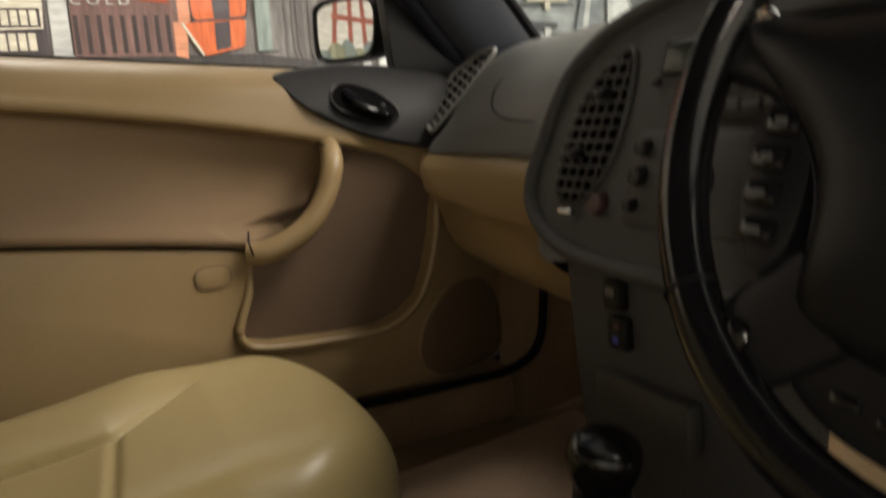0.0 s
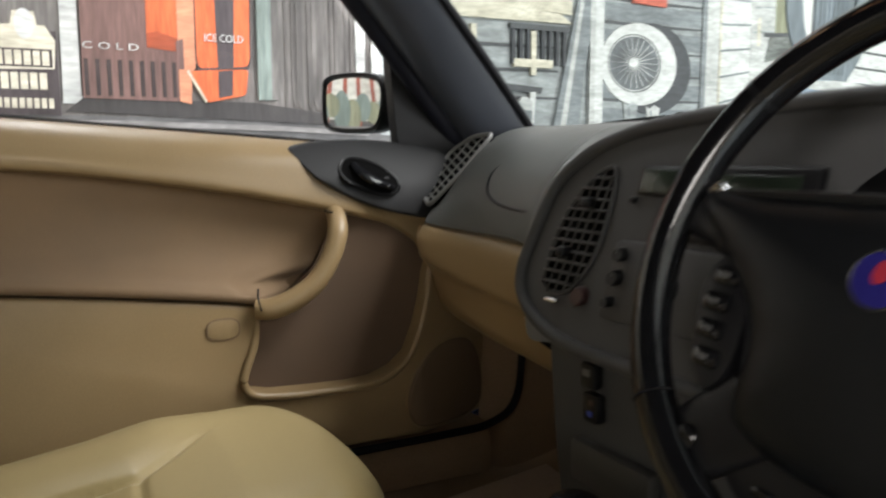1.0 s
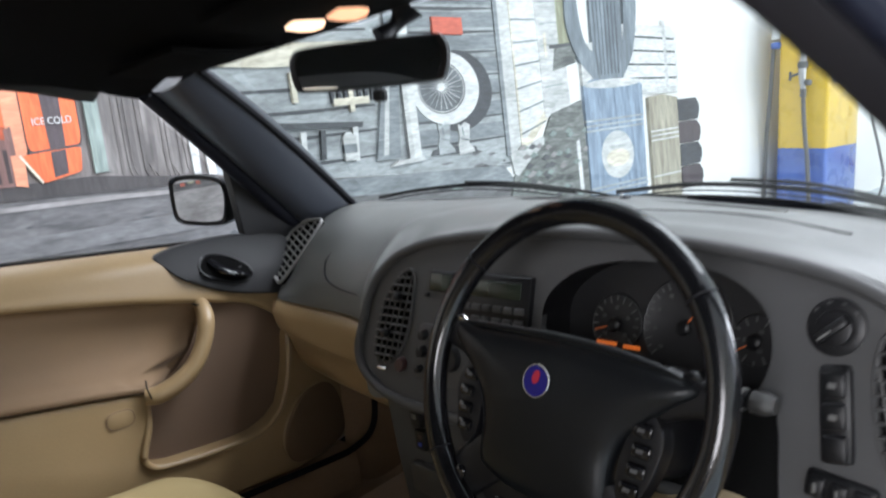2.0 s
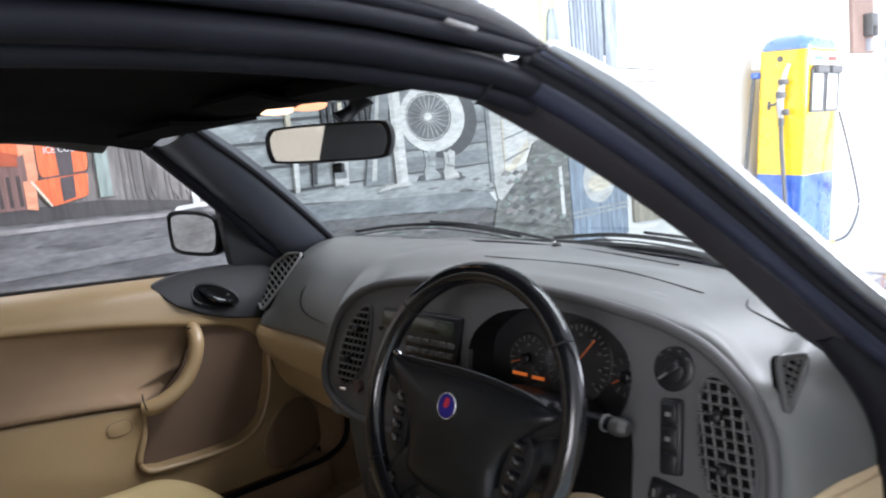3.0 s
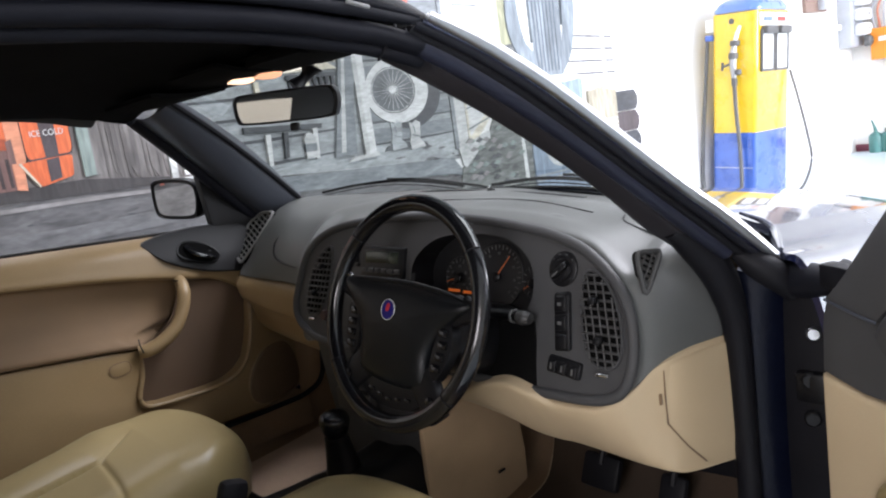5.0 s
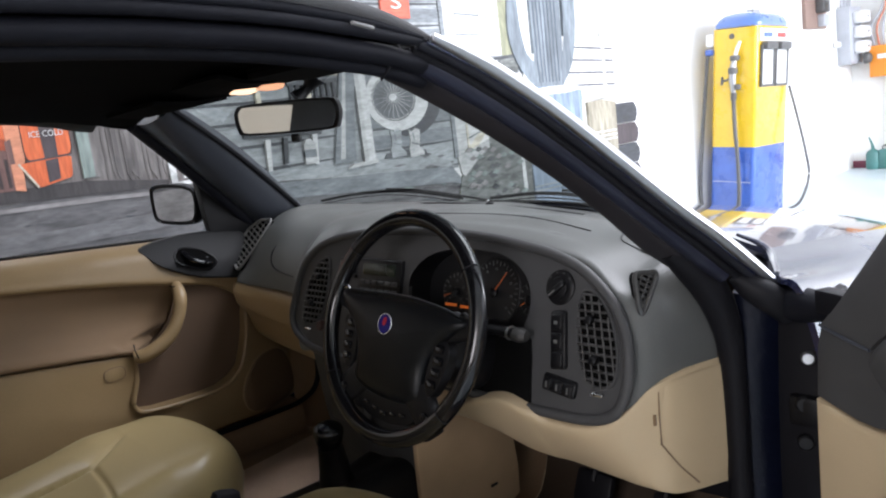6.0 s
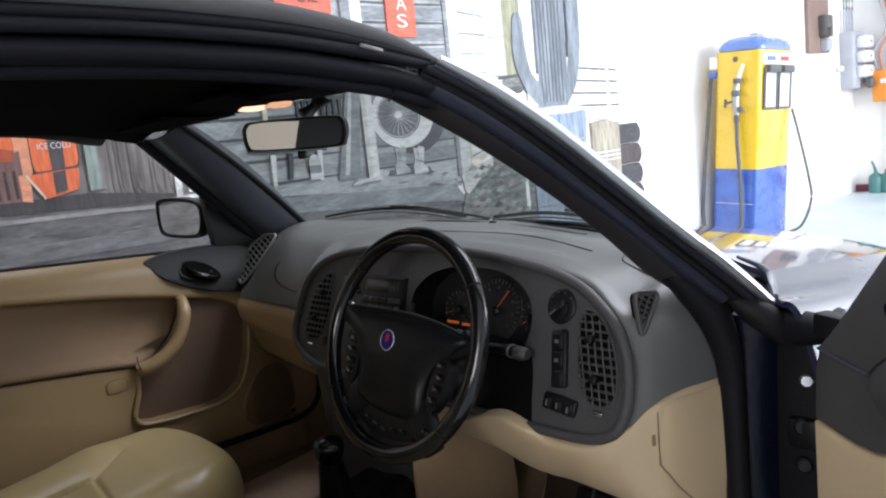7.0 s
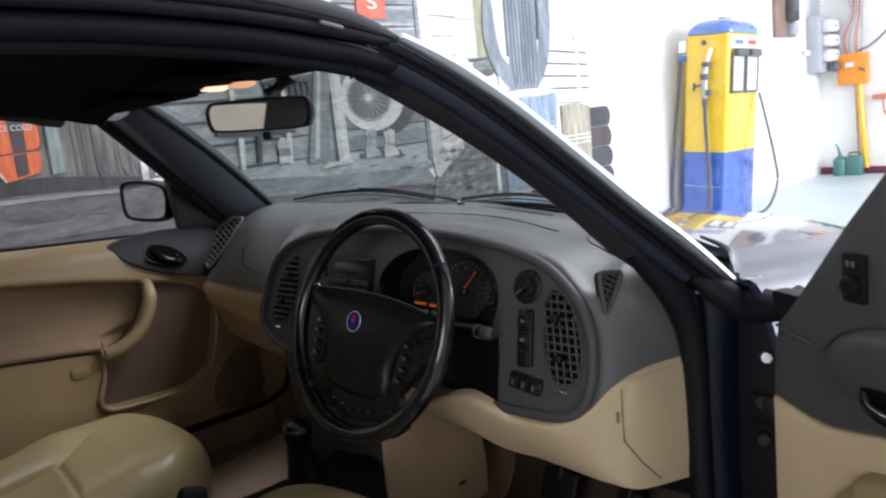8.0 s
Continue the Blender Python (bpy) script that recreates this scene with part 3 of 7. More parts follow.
daub("porch_post_shade", [(1.755, 0.985), (1.785, 0.985), (1.79, 2.5), (1.765, 2.5)], M_PALE)
daub("porch_post_foot", [(1.64, 0.962), (1.85, 0.972), (1.84, 0.992), (1.68, 0.985)], M_PALE)
# wall of the house corner, then the white-walled tyre
daub("spare_tyre", oval(2.125, 1.295, 0.245, 0.205), M_TYRE, layer=0.0335)
daub("whitewall", oval(2.05, 1.312, 0.228, 0.183), M_WHITE, layer=0.0341)
daub("rim_shadow", oval(2.022, 1.316, 0.158, 0.130), M_TYRE, layer=0.0347)
daub("wire_rim", oval(2.020, 1.316, 0.146, 0.119), M_RIM, layer=0.0353)
for k in range(22):
    a = 2 * math.pi * k / 22
    c, s_ = math.cos(a), math.sin(a)
    daub("wire_spoke", [(2.016 - s_ * 0.0025, 1.318 + c * 0.002), (2.016 + s_ * 0.0025, 1.318 - c * 0.002), (2.020 + c * 0.138 + s_ * 0.002, 1.316 + s_ * 0.112), (2.020 + c * 0.138 - s_ * 0.002, 1.316 + s_ * 0.112 + 0.002)], M_PALE, layer=0.0359)
daub("hub_cap", oval(2.014, 1.318, 0.026, 0.021), M_WHITE, layer=0.0365)
daub("rim_bead", oval(2.020, 1.316, 0.152, 0.125), M_PALE, layer=0.0350)
# pair of old boots under the tyre
daub("boot_shadow", [(1.90, 0.985), (2.22, 0.965), (2.21, 1.0), (2.05, 1.02), (1.92, 1.01)], M_LINE, layer=0.0369)
for y, z, m_ in ((0.0, 0.0, M_SIDING), (0.135, -0.012, M_PALE)):
    daub("painted_boot", [(1.962 + y, 1.140 + z), (1.985 + y, 1.128 + z), (2.010 + y, 1.146 + z), (2.045 + y, 1.130 + z), (2.036 + y, 1.07 + z), (2.028 + y, 1.035 + z), (2.060 + y, 1.005 + z), (2.062 + y, 0.985 + z), (1.955 + y, 0.980 + z), (1.952 + y, 1.03 + z), (1.968 + y, 1.07 + z)], m_, layer=0.0371)
    daub("boot_crease", [(1.972 + y, 1.06 + z), (2.026 + y, 1.045 + z), (2.028 + y, 1.053 + z), (1.975 + y, 1.069 + z)], M_SIDING_D, layer=0.0373)
    daub("boot_crease", [(1.985 + y, 1.12 + z), (1.995 + y, 1.12 + z), (2.0 + y, 1.075 + z), (1.992 + y, 1.075 + z)], M_SIDING_D, layer=0.0373)
LAYER[0] = 63
daub("porch_step", [(1.0, 0.965), (2.40, 0.875), (2.46, 0.80), (2.46, 0.76), (2.38, 0.78), (1.0, 0.885)], M_SIDING_D)
daub("corner_board", [(2.435, 0.92), (2.55, 0.90), (2.56, 2.5), (2.445, 2.5)], M_PALE)
daub("corner_board_edge", [(2.435, 0.92), (2.465, 0.915), (2.475, 2.5), (2.445, 2.5)], M_SIDING_D)
daub("white_siding", [(2.555, 0.90), (2.79, 1.10), (2.76, 2.5), (2.56, 2.5)], M_CREAM)
daub("white_siding_light", [(2.57, 0.98), (2.775, 1.15), (2.75, 2.5), (2.57, 2.5)], M_WHITE)
for k in range(11):
    z = 1.02 + k * 0.125
    daub("siding_line", [(2.56, z), (2.775, z + 0.06 - k * 0.012), (2.775, z + 0.07 - k * 0.012), (2.56, z + 0.012)], M_SIDING_D)
daub("pale_siding", [(2.77, 1.10), (3.0, 1.15), (2.96, 2.5), (2.76, 2.5)], M_PALE)
daub("olive_wall", [(2.94, 1.42), (3.10, 1.44), (3.13, 2.5), (2.95, 2.5)], M_OLIVE)
daub("olive_wall_foot", [(2.87, 1.36), (3.08, 1.40), (3.09, 1.50), (2.90, 1.49)], M_SCRUB)
for z in (1.27, 1.50, 1.62, 1.74, 1.86):
    daub("pale_board_line", [(2.79, z), (2.94, z + 0.01), (2.94, z + 0.018), (2.79, z + 0.008)], M_SIDING)
daub("olive_board_line", [(2.86, 1.485), (3.10, 1.50), (3.10, 1.522), (2.86, 1.505)], M_LINE)
daub("fence_stake", [(2.815, 1.44), (2.835, 1.44), (2.835, 1.58), (2.815, 1.57)], M_CREAM)
daub("bush_bank", [(2.47, 0.80), (2.74, 0.99), (2.82, 1.12), (3.10, 1.18), (3.14, 0.30), (2.3, 0.30)], M_SCRUB)
daub("stone_footing", [(2.455, 0.924), (2.739, 0.999), (2.735, 0.955), (2.60, 0.875), (2.50, 0.80), (2.475, 0.82)], M_PALE)
daub("white_stake", [(3.02, 0.64), (3.055, 0.64), (3.05, 0.95), (3.02, 0.94)], M_WHITE)
random.seed(12)
for i in range(46):
    y, z = random.uniform(2.50, 3.08), random.uniform(0.62, 1.02)
    if z < 0.45 + 0.2 * y:
        daub("scrub_stroke", [(y, z), (y + 0.03, z - 0.012), (y + 0.07, z + 0.004), (y + 0.035, z + 0.022)], (M_KERB, M_LINE, M_GREEN)[i % 3])
daub("pale_field", [(3.12, 1.20), (4.12, 1.16), (4.14, 1.52), (3.60, 1.56), (3.12, 1.50)], M_PALE)
daub("pale_field_board", [(3.55, 1.24), (4.14, 1.20), (4.16, 1.60), (3.55, 1.62)], M_WHITE)
for k in range(4):
    daub("fence_line", [(3.58, 1.275 + k * 0.088), (4.12, 1.255 + k * 0.085), (4.12, 1.268 + k * 0.085), (3.58, 1.288 + k * 0.088)], M_LINE)
daub_rect("fence_stake", 3.985, 4.02, 1.20, 1.64, M_PALE)
# cactus
daub("cactus_stem", [(3.23, 1.28), (3.51, 1.28), (3.54, 1.5), (3.56, 2.0), (3.58, 2.5), (3.26, 2.5), (3.25, 2.0), (3.24, 1.5)], M_CACTUS, smooth=40)
daub("cactus_arm", [(3.05, 1.50), (3.14, 1.37), (3.25, 1.30), (3.27, 1.42), (3.17, 1.52), (3.13, 1.70), (3.12, 1.86), (3.075, 1.91), (3.03, 1.86), (3.01, 1.65)], M_CACTUS, smooth=36)
daub("cactus_arm", [(3.50, 1.30), (3.60, 1.38), (3.67, 1.52), (3.715, 1.75), (3.72, 2.1), (3.70, 2.4), (3.60, 2.4), (3.58, 1.75), (3.54, 1.50)], M_CACTUS, smooth=36)
for k in range(7):
    y = 3.265 + k * 0.035
    daub("cactus_rib", [(y, 1.32), (y + 0.010, 1.32), (y + 0.016 + k * 0.004, 2.45), (y + 0.006 + k * 0.004, 2.45)], M_CACTUS_D)
# drums and stacked tyres
daub("blue_drum", [(3.11, 0.45), (3.68, 0.42), (3.71, 1.24), (3.62, 1.285), (3.2, 1.295), (3.12, 1.26)], M_DRUM)
daub("drum_top", oval(3.415, 1.262, 0.29, 0.028), M_PALE)
for z in (0.98, 1.01, 1.04, 0.60, 0.63):
    daub_rect("drum_hoop", 3.115, 3.70, z, z + 0.012, M_SIDING)
daub("drum_emblem", oval(3.40, 0.82, 0.165, 0.15), M_PALE)
daub("drum_emblem_bar", oval(3.40, 0.80, 0.12, 0.055), M_CREAM)
daub("white_drum", [(3.765, 0.48), (4.085, 0.46), (4.105, 1.13), (3.94, 1.16), (3.77, 1.15)], M_DRUM2)
for z in (0.86, 0.89, 0.92, 0.62):
    daub_rect("drum_hoop", 3.77, 4.095, z, z + 0.012, M_PALE)
for k in range(4):
    z = 0.50 + k * 0.155
    daub("stacked_tyre", [(4.10, z), (4.34, z), (4.37, z + 0.05), (4.37, z + 0.10), (4.33, z + 0.148), (4.10, z + 0.148)], M_TYRE if k % 2 else M_STRIPE)


# ---- the car ----
car = thing("convertible_car", "dark blue right-hand-drive convertible with beige leather cabin, driver's door open", "car")


def face_y(x, z=0.82):
    """Where the instrument fascia stands: nearly square across the car, its top leaning away from the driver."""
    return 0.1643 + 0.0443 * x + 0.30 * (z - 0.82)


# dashboard skin: profiles from the windscreen's foot to the lower front edge, across the car
def prof(x, *yz):
    return [(x, y, z) for y, z in yz]


def brow(x, top, back=0.61, cowl=0.951, low=0.70, t38=0.963, t28=0.948):
    f, deep = face_y(x, top) + 0.012, 0.075 if -0.1 < x < 0.55 else 0.0
    mid = min(0.84, top - 0.03)
    return prof(x, (back, cowl), (0.49, cowl + 0.008), (0.38, max(top + 0.004, t38)), (0.30, max(top + 0.007, t28)), (f + 0.030, top + 0.007), (f + 0.002, top - 0.003), (f + deep, top - 0.016 if deep else mid), (face_y(x, low) + 0.012 + deep, low))


dash_net = [
    prof(-0.700, (0.50, 0.948), (0.46, 0.950), (0.425, 0.940), (0.385, 0.915), (0.345, 0.872), (0.318, 0.838), (0.305, 0.815), (0.30, 0.797)),
    prof(-0.650, (0.55, 0.955), (0.46, 0.962), (0.405, 0.954), (0.350, 0.926), (0.302, 0.880), (0.266, 0.836), (0.242, 0.812), (0.234, 0.797)),
    prof(-0.615, (0.57, 0.954), (0.47, 0.966), (0.398, 0.961), (0.340, 0.936), (0.288, 0.884), (0.248, 0.837), (0.224, 0.812), (0.214, 0.797)),
    prof(-0.560, (0.58, 0.954), (0.475, 0.962), (0.388, 0.963), (0.318, 0.938), (0.262, 0.888), (0.230, 0.842), (0.212, 0.813), (0.207, 0.797)),
    prof(-0.450, (0.60, 0.954), (0.48, 0.961), (0.38, 0.961), (0.305, 0.940), (0.250, 0.895), (0.220, 0.850), (0.207, 0.815), (0.203, 0.797)),
    prof(-0.280, (0.615, 0.954), (0.49, 0.962), (0.38, 0.962), (0.30, 0.945), (0.240, 0.900), (0.208, 0.855), (0.195, 0.815), (0.192, 0.797)),
    prof(-0.222, (0.62, 0.954), (0.49, 0.962), (0.38, 0.961), (0.29, 0.950), (0.220, 0.905), (0.182, 0.860), (0.168, 0.815), (0.165, 0.760)),
    brow(-0.180, 0.878, 0.622), brow(-0.120, 0.922, 0.625), brow(-0.040, 0.945), brow(0.06, 0.956), brow(0.20, 0.961, 0.60, 0.942), brow(0.40, 0.952, 0.57, 0.930),
    brow(0.50, 0.936, 0.555, 0.918, 0.70, 0.944, 0.943), brow(0.575, 0.912, 0.55, 0.912, 0.70, 0.938, 0.926), brow(0.628, 0.876, 0.53, 0.895, 0.70, 0.926, 0.904),
    prof(0.660, (0.50, 0.890), (0.44, 0.910), (0.37, 0.916), (0.305, 0.902), (0.254, 0.874), (0.224, 0.836), (0.205, 0.780), (0.186, 0.712)),
    prof(0.686, (0.48, 0.880), (0.43, 0.896), (0.385, 0.898), (0.332, 0.882), (0.290, 0.852), (0.262, 0.812), (0.244, 0.775), (0.228, 0.730)),
    prof(0.708, (0.46, 0.870), (0.44, 0.880), (0.42, 0.876), (0.397, 0.855), (0.380, 0.825), (0.370, 0.790), (0.364, 0.765), (0.360, 0.742)),
]
dash = part("dashboard", patch(dash_net, 130, 54), DASH, car, "charcoal moulded dashboard skin")
part("airbag_seam", sweep([(-0.43, 0.262, 0.905), (-0.437, 0.240, 0.885), (-0.42, 0.222, 0.860), (-0.38, 0.212, 0.845), (-0.31, 0.206, 0.838), (-0.24, 0.199, 0.838)], 0.0022, 6), BLACK, dash)


def dash_z(x, y):
    """The height of the dashboard skin near a place."""
    near = sorted(((v.co.x - x) ** 2 + (v.co.y - y) ** 2 + 1e-7, v.co.z) for v in dash.data.vertices if v.co.z > 0.86)[:5]
    return sum(z / d for d, z in near) / sum(1 / d for d, z in near)


def over_dash(line, lift):
    return [(x, y, dash_z(x, y) + lift) for x, y in line]


SX, SY = 0.052, 0.553
SZ = dash_z(SX, SY)
sensor = part("sunlight_sensor", turned([(0.001, 0.0), (0.010, 0.0), (0.010, 0.003), (0.007, 0.006), (0.001, 0.007)], 18, Matrix.Translation((SX, SY, SZ - 0.001))), BLACK, dash, "small black sunlight sensor")
part("sensor_stud", box((SX - 0.006, SY, SZ + 0.006), (0.006, 0.006, 0.008), 0.002), SILVER, sensor)
part("demister_slot", sweep(over_dash([(-0.45, 0.545), (-0.2, 0.560), (0.0, 0.562), (0.2, 0.552), (0.34, 0.530)], 0.0005), 0.0045, 6, flat=0.35), BLACK, dash)
part("dash_top_seam", sweep(over_dash([(0.02, 0.386), (0.14, 0.378), (0.258, 0.3655), (0.359, 0.347), (0.432, 0.337), (0.502, 0.340)], 0.0001), 0.0014, 6), BLACK, dash)
part("dash_top_seam", sweep(over_dash([(0.559, 0.350), (0.566, 0.335), (0.576, 0.327), (0.593, 0.324), (0.632, 0.322)], 0.0001), 0.0013, 6), BLACK, dash)

# instrument fascia with a real opening for the cluster
rim2d = catmull([(-0.203, 0.780, 0), (-0.197, 0.812, 0), (-0.187, 0.852, 0), (-0.168, 0.888, 0), (-0.130, 0.917, 0), (-0.090, 0.933, 0), (-0.050, 0.943, 0), (0.0, 0.950, 0), (0.06, 0.956, 0), (0.167, 0.961, 0), (0.273, 0.960, 0), (0.378, 0.953, 0),
                 (0.460, 0.942, 0), (0.525, 0.929, 0), (0.582, 0.907, 0), (0.634, 0.866, 0), (0.662, 0.820, 0), (0.671, 0.765, 0), (0.662, 0.724, 0), (0.640, 0.704, 0), (0.600, 0.695, 0), (0.52, 0.693, 0), (0.427, 0.694, 0),
                 (0.247, 0.699, 0), (0.0, 0.703, 0), (-0.096, 0.708, 0), (-0.158, 0.725, 0), (-0.193, 0.750, 0)], 140, True)
well2d = catmull([(0.180, 0.850, 0), (0.184, 0.878, 0), (0.203, 0.900, 0), (0.236, 0.919, 0), (0.285, 0.930, 0), (0.340, 0.932, 0), (0.400, 0.928, 0), (0.443, 0.912, 0), (0.469, 0.888, 0), (0.479, 0.855, 0), (0.472, 0.820, 0), (0.450, 0.796, 0), (0.40, 0.784, 0), (0.30, 0.780, 0), (0.22, 0.787, 0), (0.189, 0.815, 0)], 64, True)


def on_fascia(bm):
    """Leans a shape built at y = 0 onto the slanting fascia."""
    for v in bm.verts:
        v.co.y += face_y(v.co.x, v.co.z)
    return bm


fascia = part("instrument_fascia", on_fascia(frame_plate([(p.x, p.y) for p in rim2d], [[(p.x, p.y) for p in well2d]], "y", 0.0, 0.010)), FASCIA, car, "grey curved instrument fascia")
part("fascia_lip", sweep([(p.x, face_y(p.x, p.y) - 0.001, p.y) for p in rim2d[::2]], 0.0085, 10, closed=True, up=(0, 1, 0)), FASCIA, fascia)
part("cluster_wall", sheet([[(p.x, face_y(p.x, p.y) + d, p.y - d * 0.15) for p in well2d] for d in (0.0, 0.03, 0.06)], True), BLACK, fascia)
cluster = part("instrument_dial_panel", on_fascia(plate([(p.x, p.y - 0.009) for p in well2d], "y", 0.058, 0.008)), DIALFACE, car, "black instrument cluster with orange needles")


def gauge(cx, cz, r, needle, lo, hi, ticks, numerals=0):
    """A round dial: a raised ring, ticks and numeral blocks from lo to hi degrees, and a needle."""
    y = 0.0545
    dial = part("dial", on_fascia(turned([(0.001, 0.0), (r * 1.02, 0.0), (r * 1.05, 0.001), (r * 1.08, 0.0), (r * 1.08, -0.002), (0.001, -0.002)], 40, Matrix.Translation((cx, y + 0.0015, cz)) @ Matrix.Rotation(radians(90), 4, "X"))), DIALFACE, cluster)
    bars = []
    for i in range(ticks):
        a = radians(lo + (hi - lo) * i / (ticks - 1))
        long = 0.0080 if i % 2 == 0 else 0.0050
        bars.append(box((cx + (r - long / 2) * math.cos(a), y - 0.001, cz + (r - long / 2) * math.sin(a)), (long, 0.001, 0.0013), 0, Matrix.Rotation(-a, 4, "Y")))
    part("dial_scale", on_fascia(ring(bars)), PRINT, dial)
    for i in range(numerals):
        a = radians(lo + (hi - lo) * i / (numerals - 1))
        part("dial_numeral", on_fascia(box((cx + (r - 0.0145) * math.cos(a), y - 0.001, cz + (r - 0.0145) * math.sin(a)), (0.0055, 0.001, 0.0040))), MARK, dial)
    a = radians(needle)
    part("needle", on_fascia(box((cx + r * 0.42 * math.cos(a), y - 0.005, cz + r * 0.42 * math.sin(a)), (r * 0.86, 0.0012, 0.0013), 0, Matrix.Rotation(-a, 4, "Y"))), NEEDLE, dial)
    part("needle_hub", on_fascia(turned([(0.001, 0.0), (0.008, 0.001), (0.0085, 0.006), (0.006, 0.008), (0.001, 0.008)], 20, Matrix.Translation((cx, y - 0.001, cz)) @ Matrix.Rotation(radians(90), 4, "X"))), BLACK, dial)


gauge(0.256, 0.842, 0.034, 197, -40, 220, 15, 5)
gauge(0.352, 0.848, 0.054, 52, -40, 220, 27, 9)
gauge(0.436, 0.842, 0.026, 210, 60, 300, 9, 3)
part("trip_readout", on_fascia(box((0.246, 0.0525, 0.818), (0.030, 0.001, 0.0046), 0.0)), READOUT, cluster)
part("trip_readout", on_fascia(box((0.283, 0.0525, 0.8165), (0.024, 0.001, 0.0046), 0.0)), READOUT, cluster)


# air vents in the fascia: a black plate for the well's shade, crossed bars, an adjusting knob and a bright tab
def fascia_vent(outline, lean, knobs, tab, label, skin):
    pts = [(q.x, q.y) for q in catmull([(*q, 0) for q in outline], 40, True)]
    vent = part("air_vent", on_fascia(plate(pts, "y", -0.0015, 0.006)), RECESS_SHADE, car, label)
    part("vent_rim", sweep([(a, face_y(a, b) - 0.002, b) for a, b in pts[::2]], 0.0028, 6, closed=True, up=(0, 1, 0)), FASCIA, vent)
    zs = [b for a, b in pts]
    lo, hi = min(zs), max(zs)

    def span(z):
        xs = []
        for (a, b), (c, d) in zip(pts, pts[1:] + pts[:1]):
            if (b - z) * (d - z) < 0:
                xs.append(a + (c - a) * (z - b) / (d - b))
        return (min(xs), max(xs)) if len(xs) > 1 else None

    step = 0.0120
    k = 1
    while lo + k * step < hi - 0.004:
        s = span(lo + k * step)
        if s and s[1] - s[0] > 0.012:
            cx = (s[0] + s[1]) / 2
            part("slat", on_fascia(box((cx, -0.005, lo + k * step), (s[1] - s[0] - 0.002, 0.006, 0.0028), 0.0010, None, 1)), skin, vent)
        k += 1
    xs = [a for a, b in pts]
    count = 5
    for i in range(1, count + 1):
        x0 = min(xs) + (max(xs) - min(xs)) * i / (count + 1)
        inside = [lo + j * 0.003 for j in range(int((hi - lo) / 0.003)) if (span(lo + j * 0.003 + 0.001) or (9, -9))[0] < x0 + lean * (lo + j * 0.003 - (lo + hi) / 2) < (span(lo + j * 0.003 + 0.001) or (9, -9))[1]]
        if len(inside) > 4:
            a, b = inside[0], inside[-1]
            part("slat", on_fascia(sweep([(x0 + lean * (a - (lo + hi) / 2), -0.0062, a), (x0 + lean * (b - (lo + hi) / 2), -0.0062, b)], 0.0015, 5, -1, up=(0, 1, 0))), skin, vent)
    for kx, kz in knobs:
        part("vent_knob", on_fascia(box((kx, -0.012, kz), (0.014, 0.014, 0.012), 0.004)), BLACK, vent, "black vent adjusting knob")
    part("vent_tab", on_fascia(box((*tab[:1], -0.006, tab[1]), (0.022, 0.006, 0.005), 0.002)), SILVER, vent, "bright shut-off tab")


fascia_vent([(-0.092, 0.901), (-0.079, 0.893), (-0.076, 0.850), (-0.080, 0.812), (-0.092, 0.782), (-0.110, 0.762), (-0.135, 0.758), (-0.155, 0.766), (-0.157, 0.800), (-0.152, 0.828), (-0.140, 0.857), (-0.118, 0.886)], 0.16, [(-0.103, 0.862), (-0.124, 0.806)], (-0.130, 0.750), "tall curved air vent beside the radio", VENTDARK)
fascia_vent([(0.588, 0.882), (0.614, 0.871), (0.637, 0.838), (0.650, 0.798), (0.650, 0.760), (0.632, 0.745), (0.602, 0.750), (0.583, 0.786), (0.575, 0.833), (0.577, 0.868)], -0.24, [(0.603, 0.842), (0.617, 0.786)], (0.624, 0.736), "tall curved air vent beside the door", VENTDARK)


# corner demister vents at both ends of the dashboard
def corner_vent(corners, out, label, bars, lift=0.0, skin=None, bar=None):
    c = [Vector(p) for p in corners]
    nrm = Vector(out).normalized()
    loop = [p + nrm * lift for p in rounded(c)]
    c = [p + nrm * lift for p in c]
    bm = bmesh.new()
    face = bm.faces.new([bm.verts.new(p + nrm * 0.003) for p in loop])
    r = bmesh.ops.extrude_face_region(bm, geom=[face])
    for v in r["geom"]:
        if isinstance(v, bmesh.types.BMVert):
            v.co -= nrm * 0.012
    # black plate in place of a shaded well
    vent = part("corner_vent", bm, RECESS_SHADE, car, label)
    part("vent_frame", sweep([p + nrm * 0.005 for p in loop], 0.0042, 8, len(loop), closed=True, up=nrm), skin or VENTBAR, vent)
    low, top = c[0], c[-2] if len(c) > 3 else c[2]
    along = (top - low).normalized()
    side = nrm.cross(along).normalized()
    ts = [(p - low).dot(along) for p in loop]
    ss = [(p - low).dot(side) for p in loop]

    def cross(vals, others, at):
        out_ = []
        for i in range(len(vals)):
            a, b = vals[i], vals[(i + 1) % len(vals)]
            if (a - at) * (b - at) < 0:
                out_.append(others[i] + (others[(i + 1) % len(vals)] - others[i]) * (at - a) / (b - a))
        return (min(out_), max(out_)) if len(out_) > 1 else None

    for i in range(1, bars):
        t = min(ts) + (max(ts) - min(ts)) * i / bars
        e = cross(ts, ss, t)
        if e and e[1] - e[0] > 0.006:
            part("slat", sweep([low + along * t + side * e[0] + nrm * 0.004, low + along * t + side * e[1] + nrm * 0.004], 0.0023, 5, -1, up=nrm), bar or VENTBAR, vent)
    for i in (1, 2):
        s = min(ss) + (max(ss) - min(ss)) * i / 3
        e = cross(ss, ts, s)
        if e:
            part("slat", sweep([low + side * s + along * e[0] + nrm * 0.005, low + side * s + along * e[1] + nrm * 0.005], 0.0017, 5, -1, up=nrm), bar or VENTBAR, vent)
    return vent


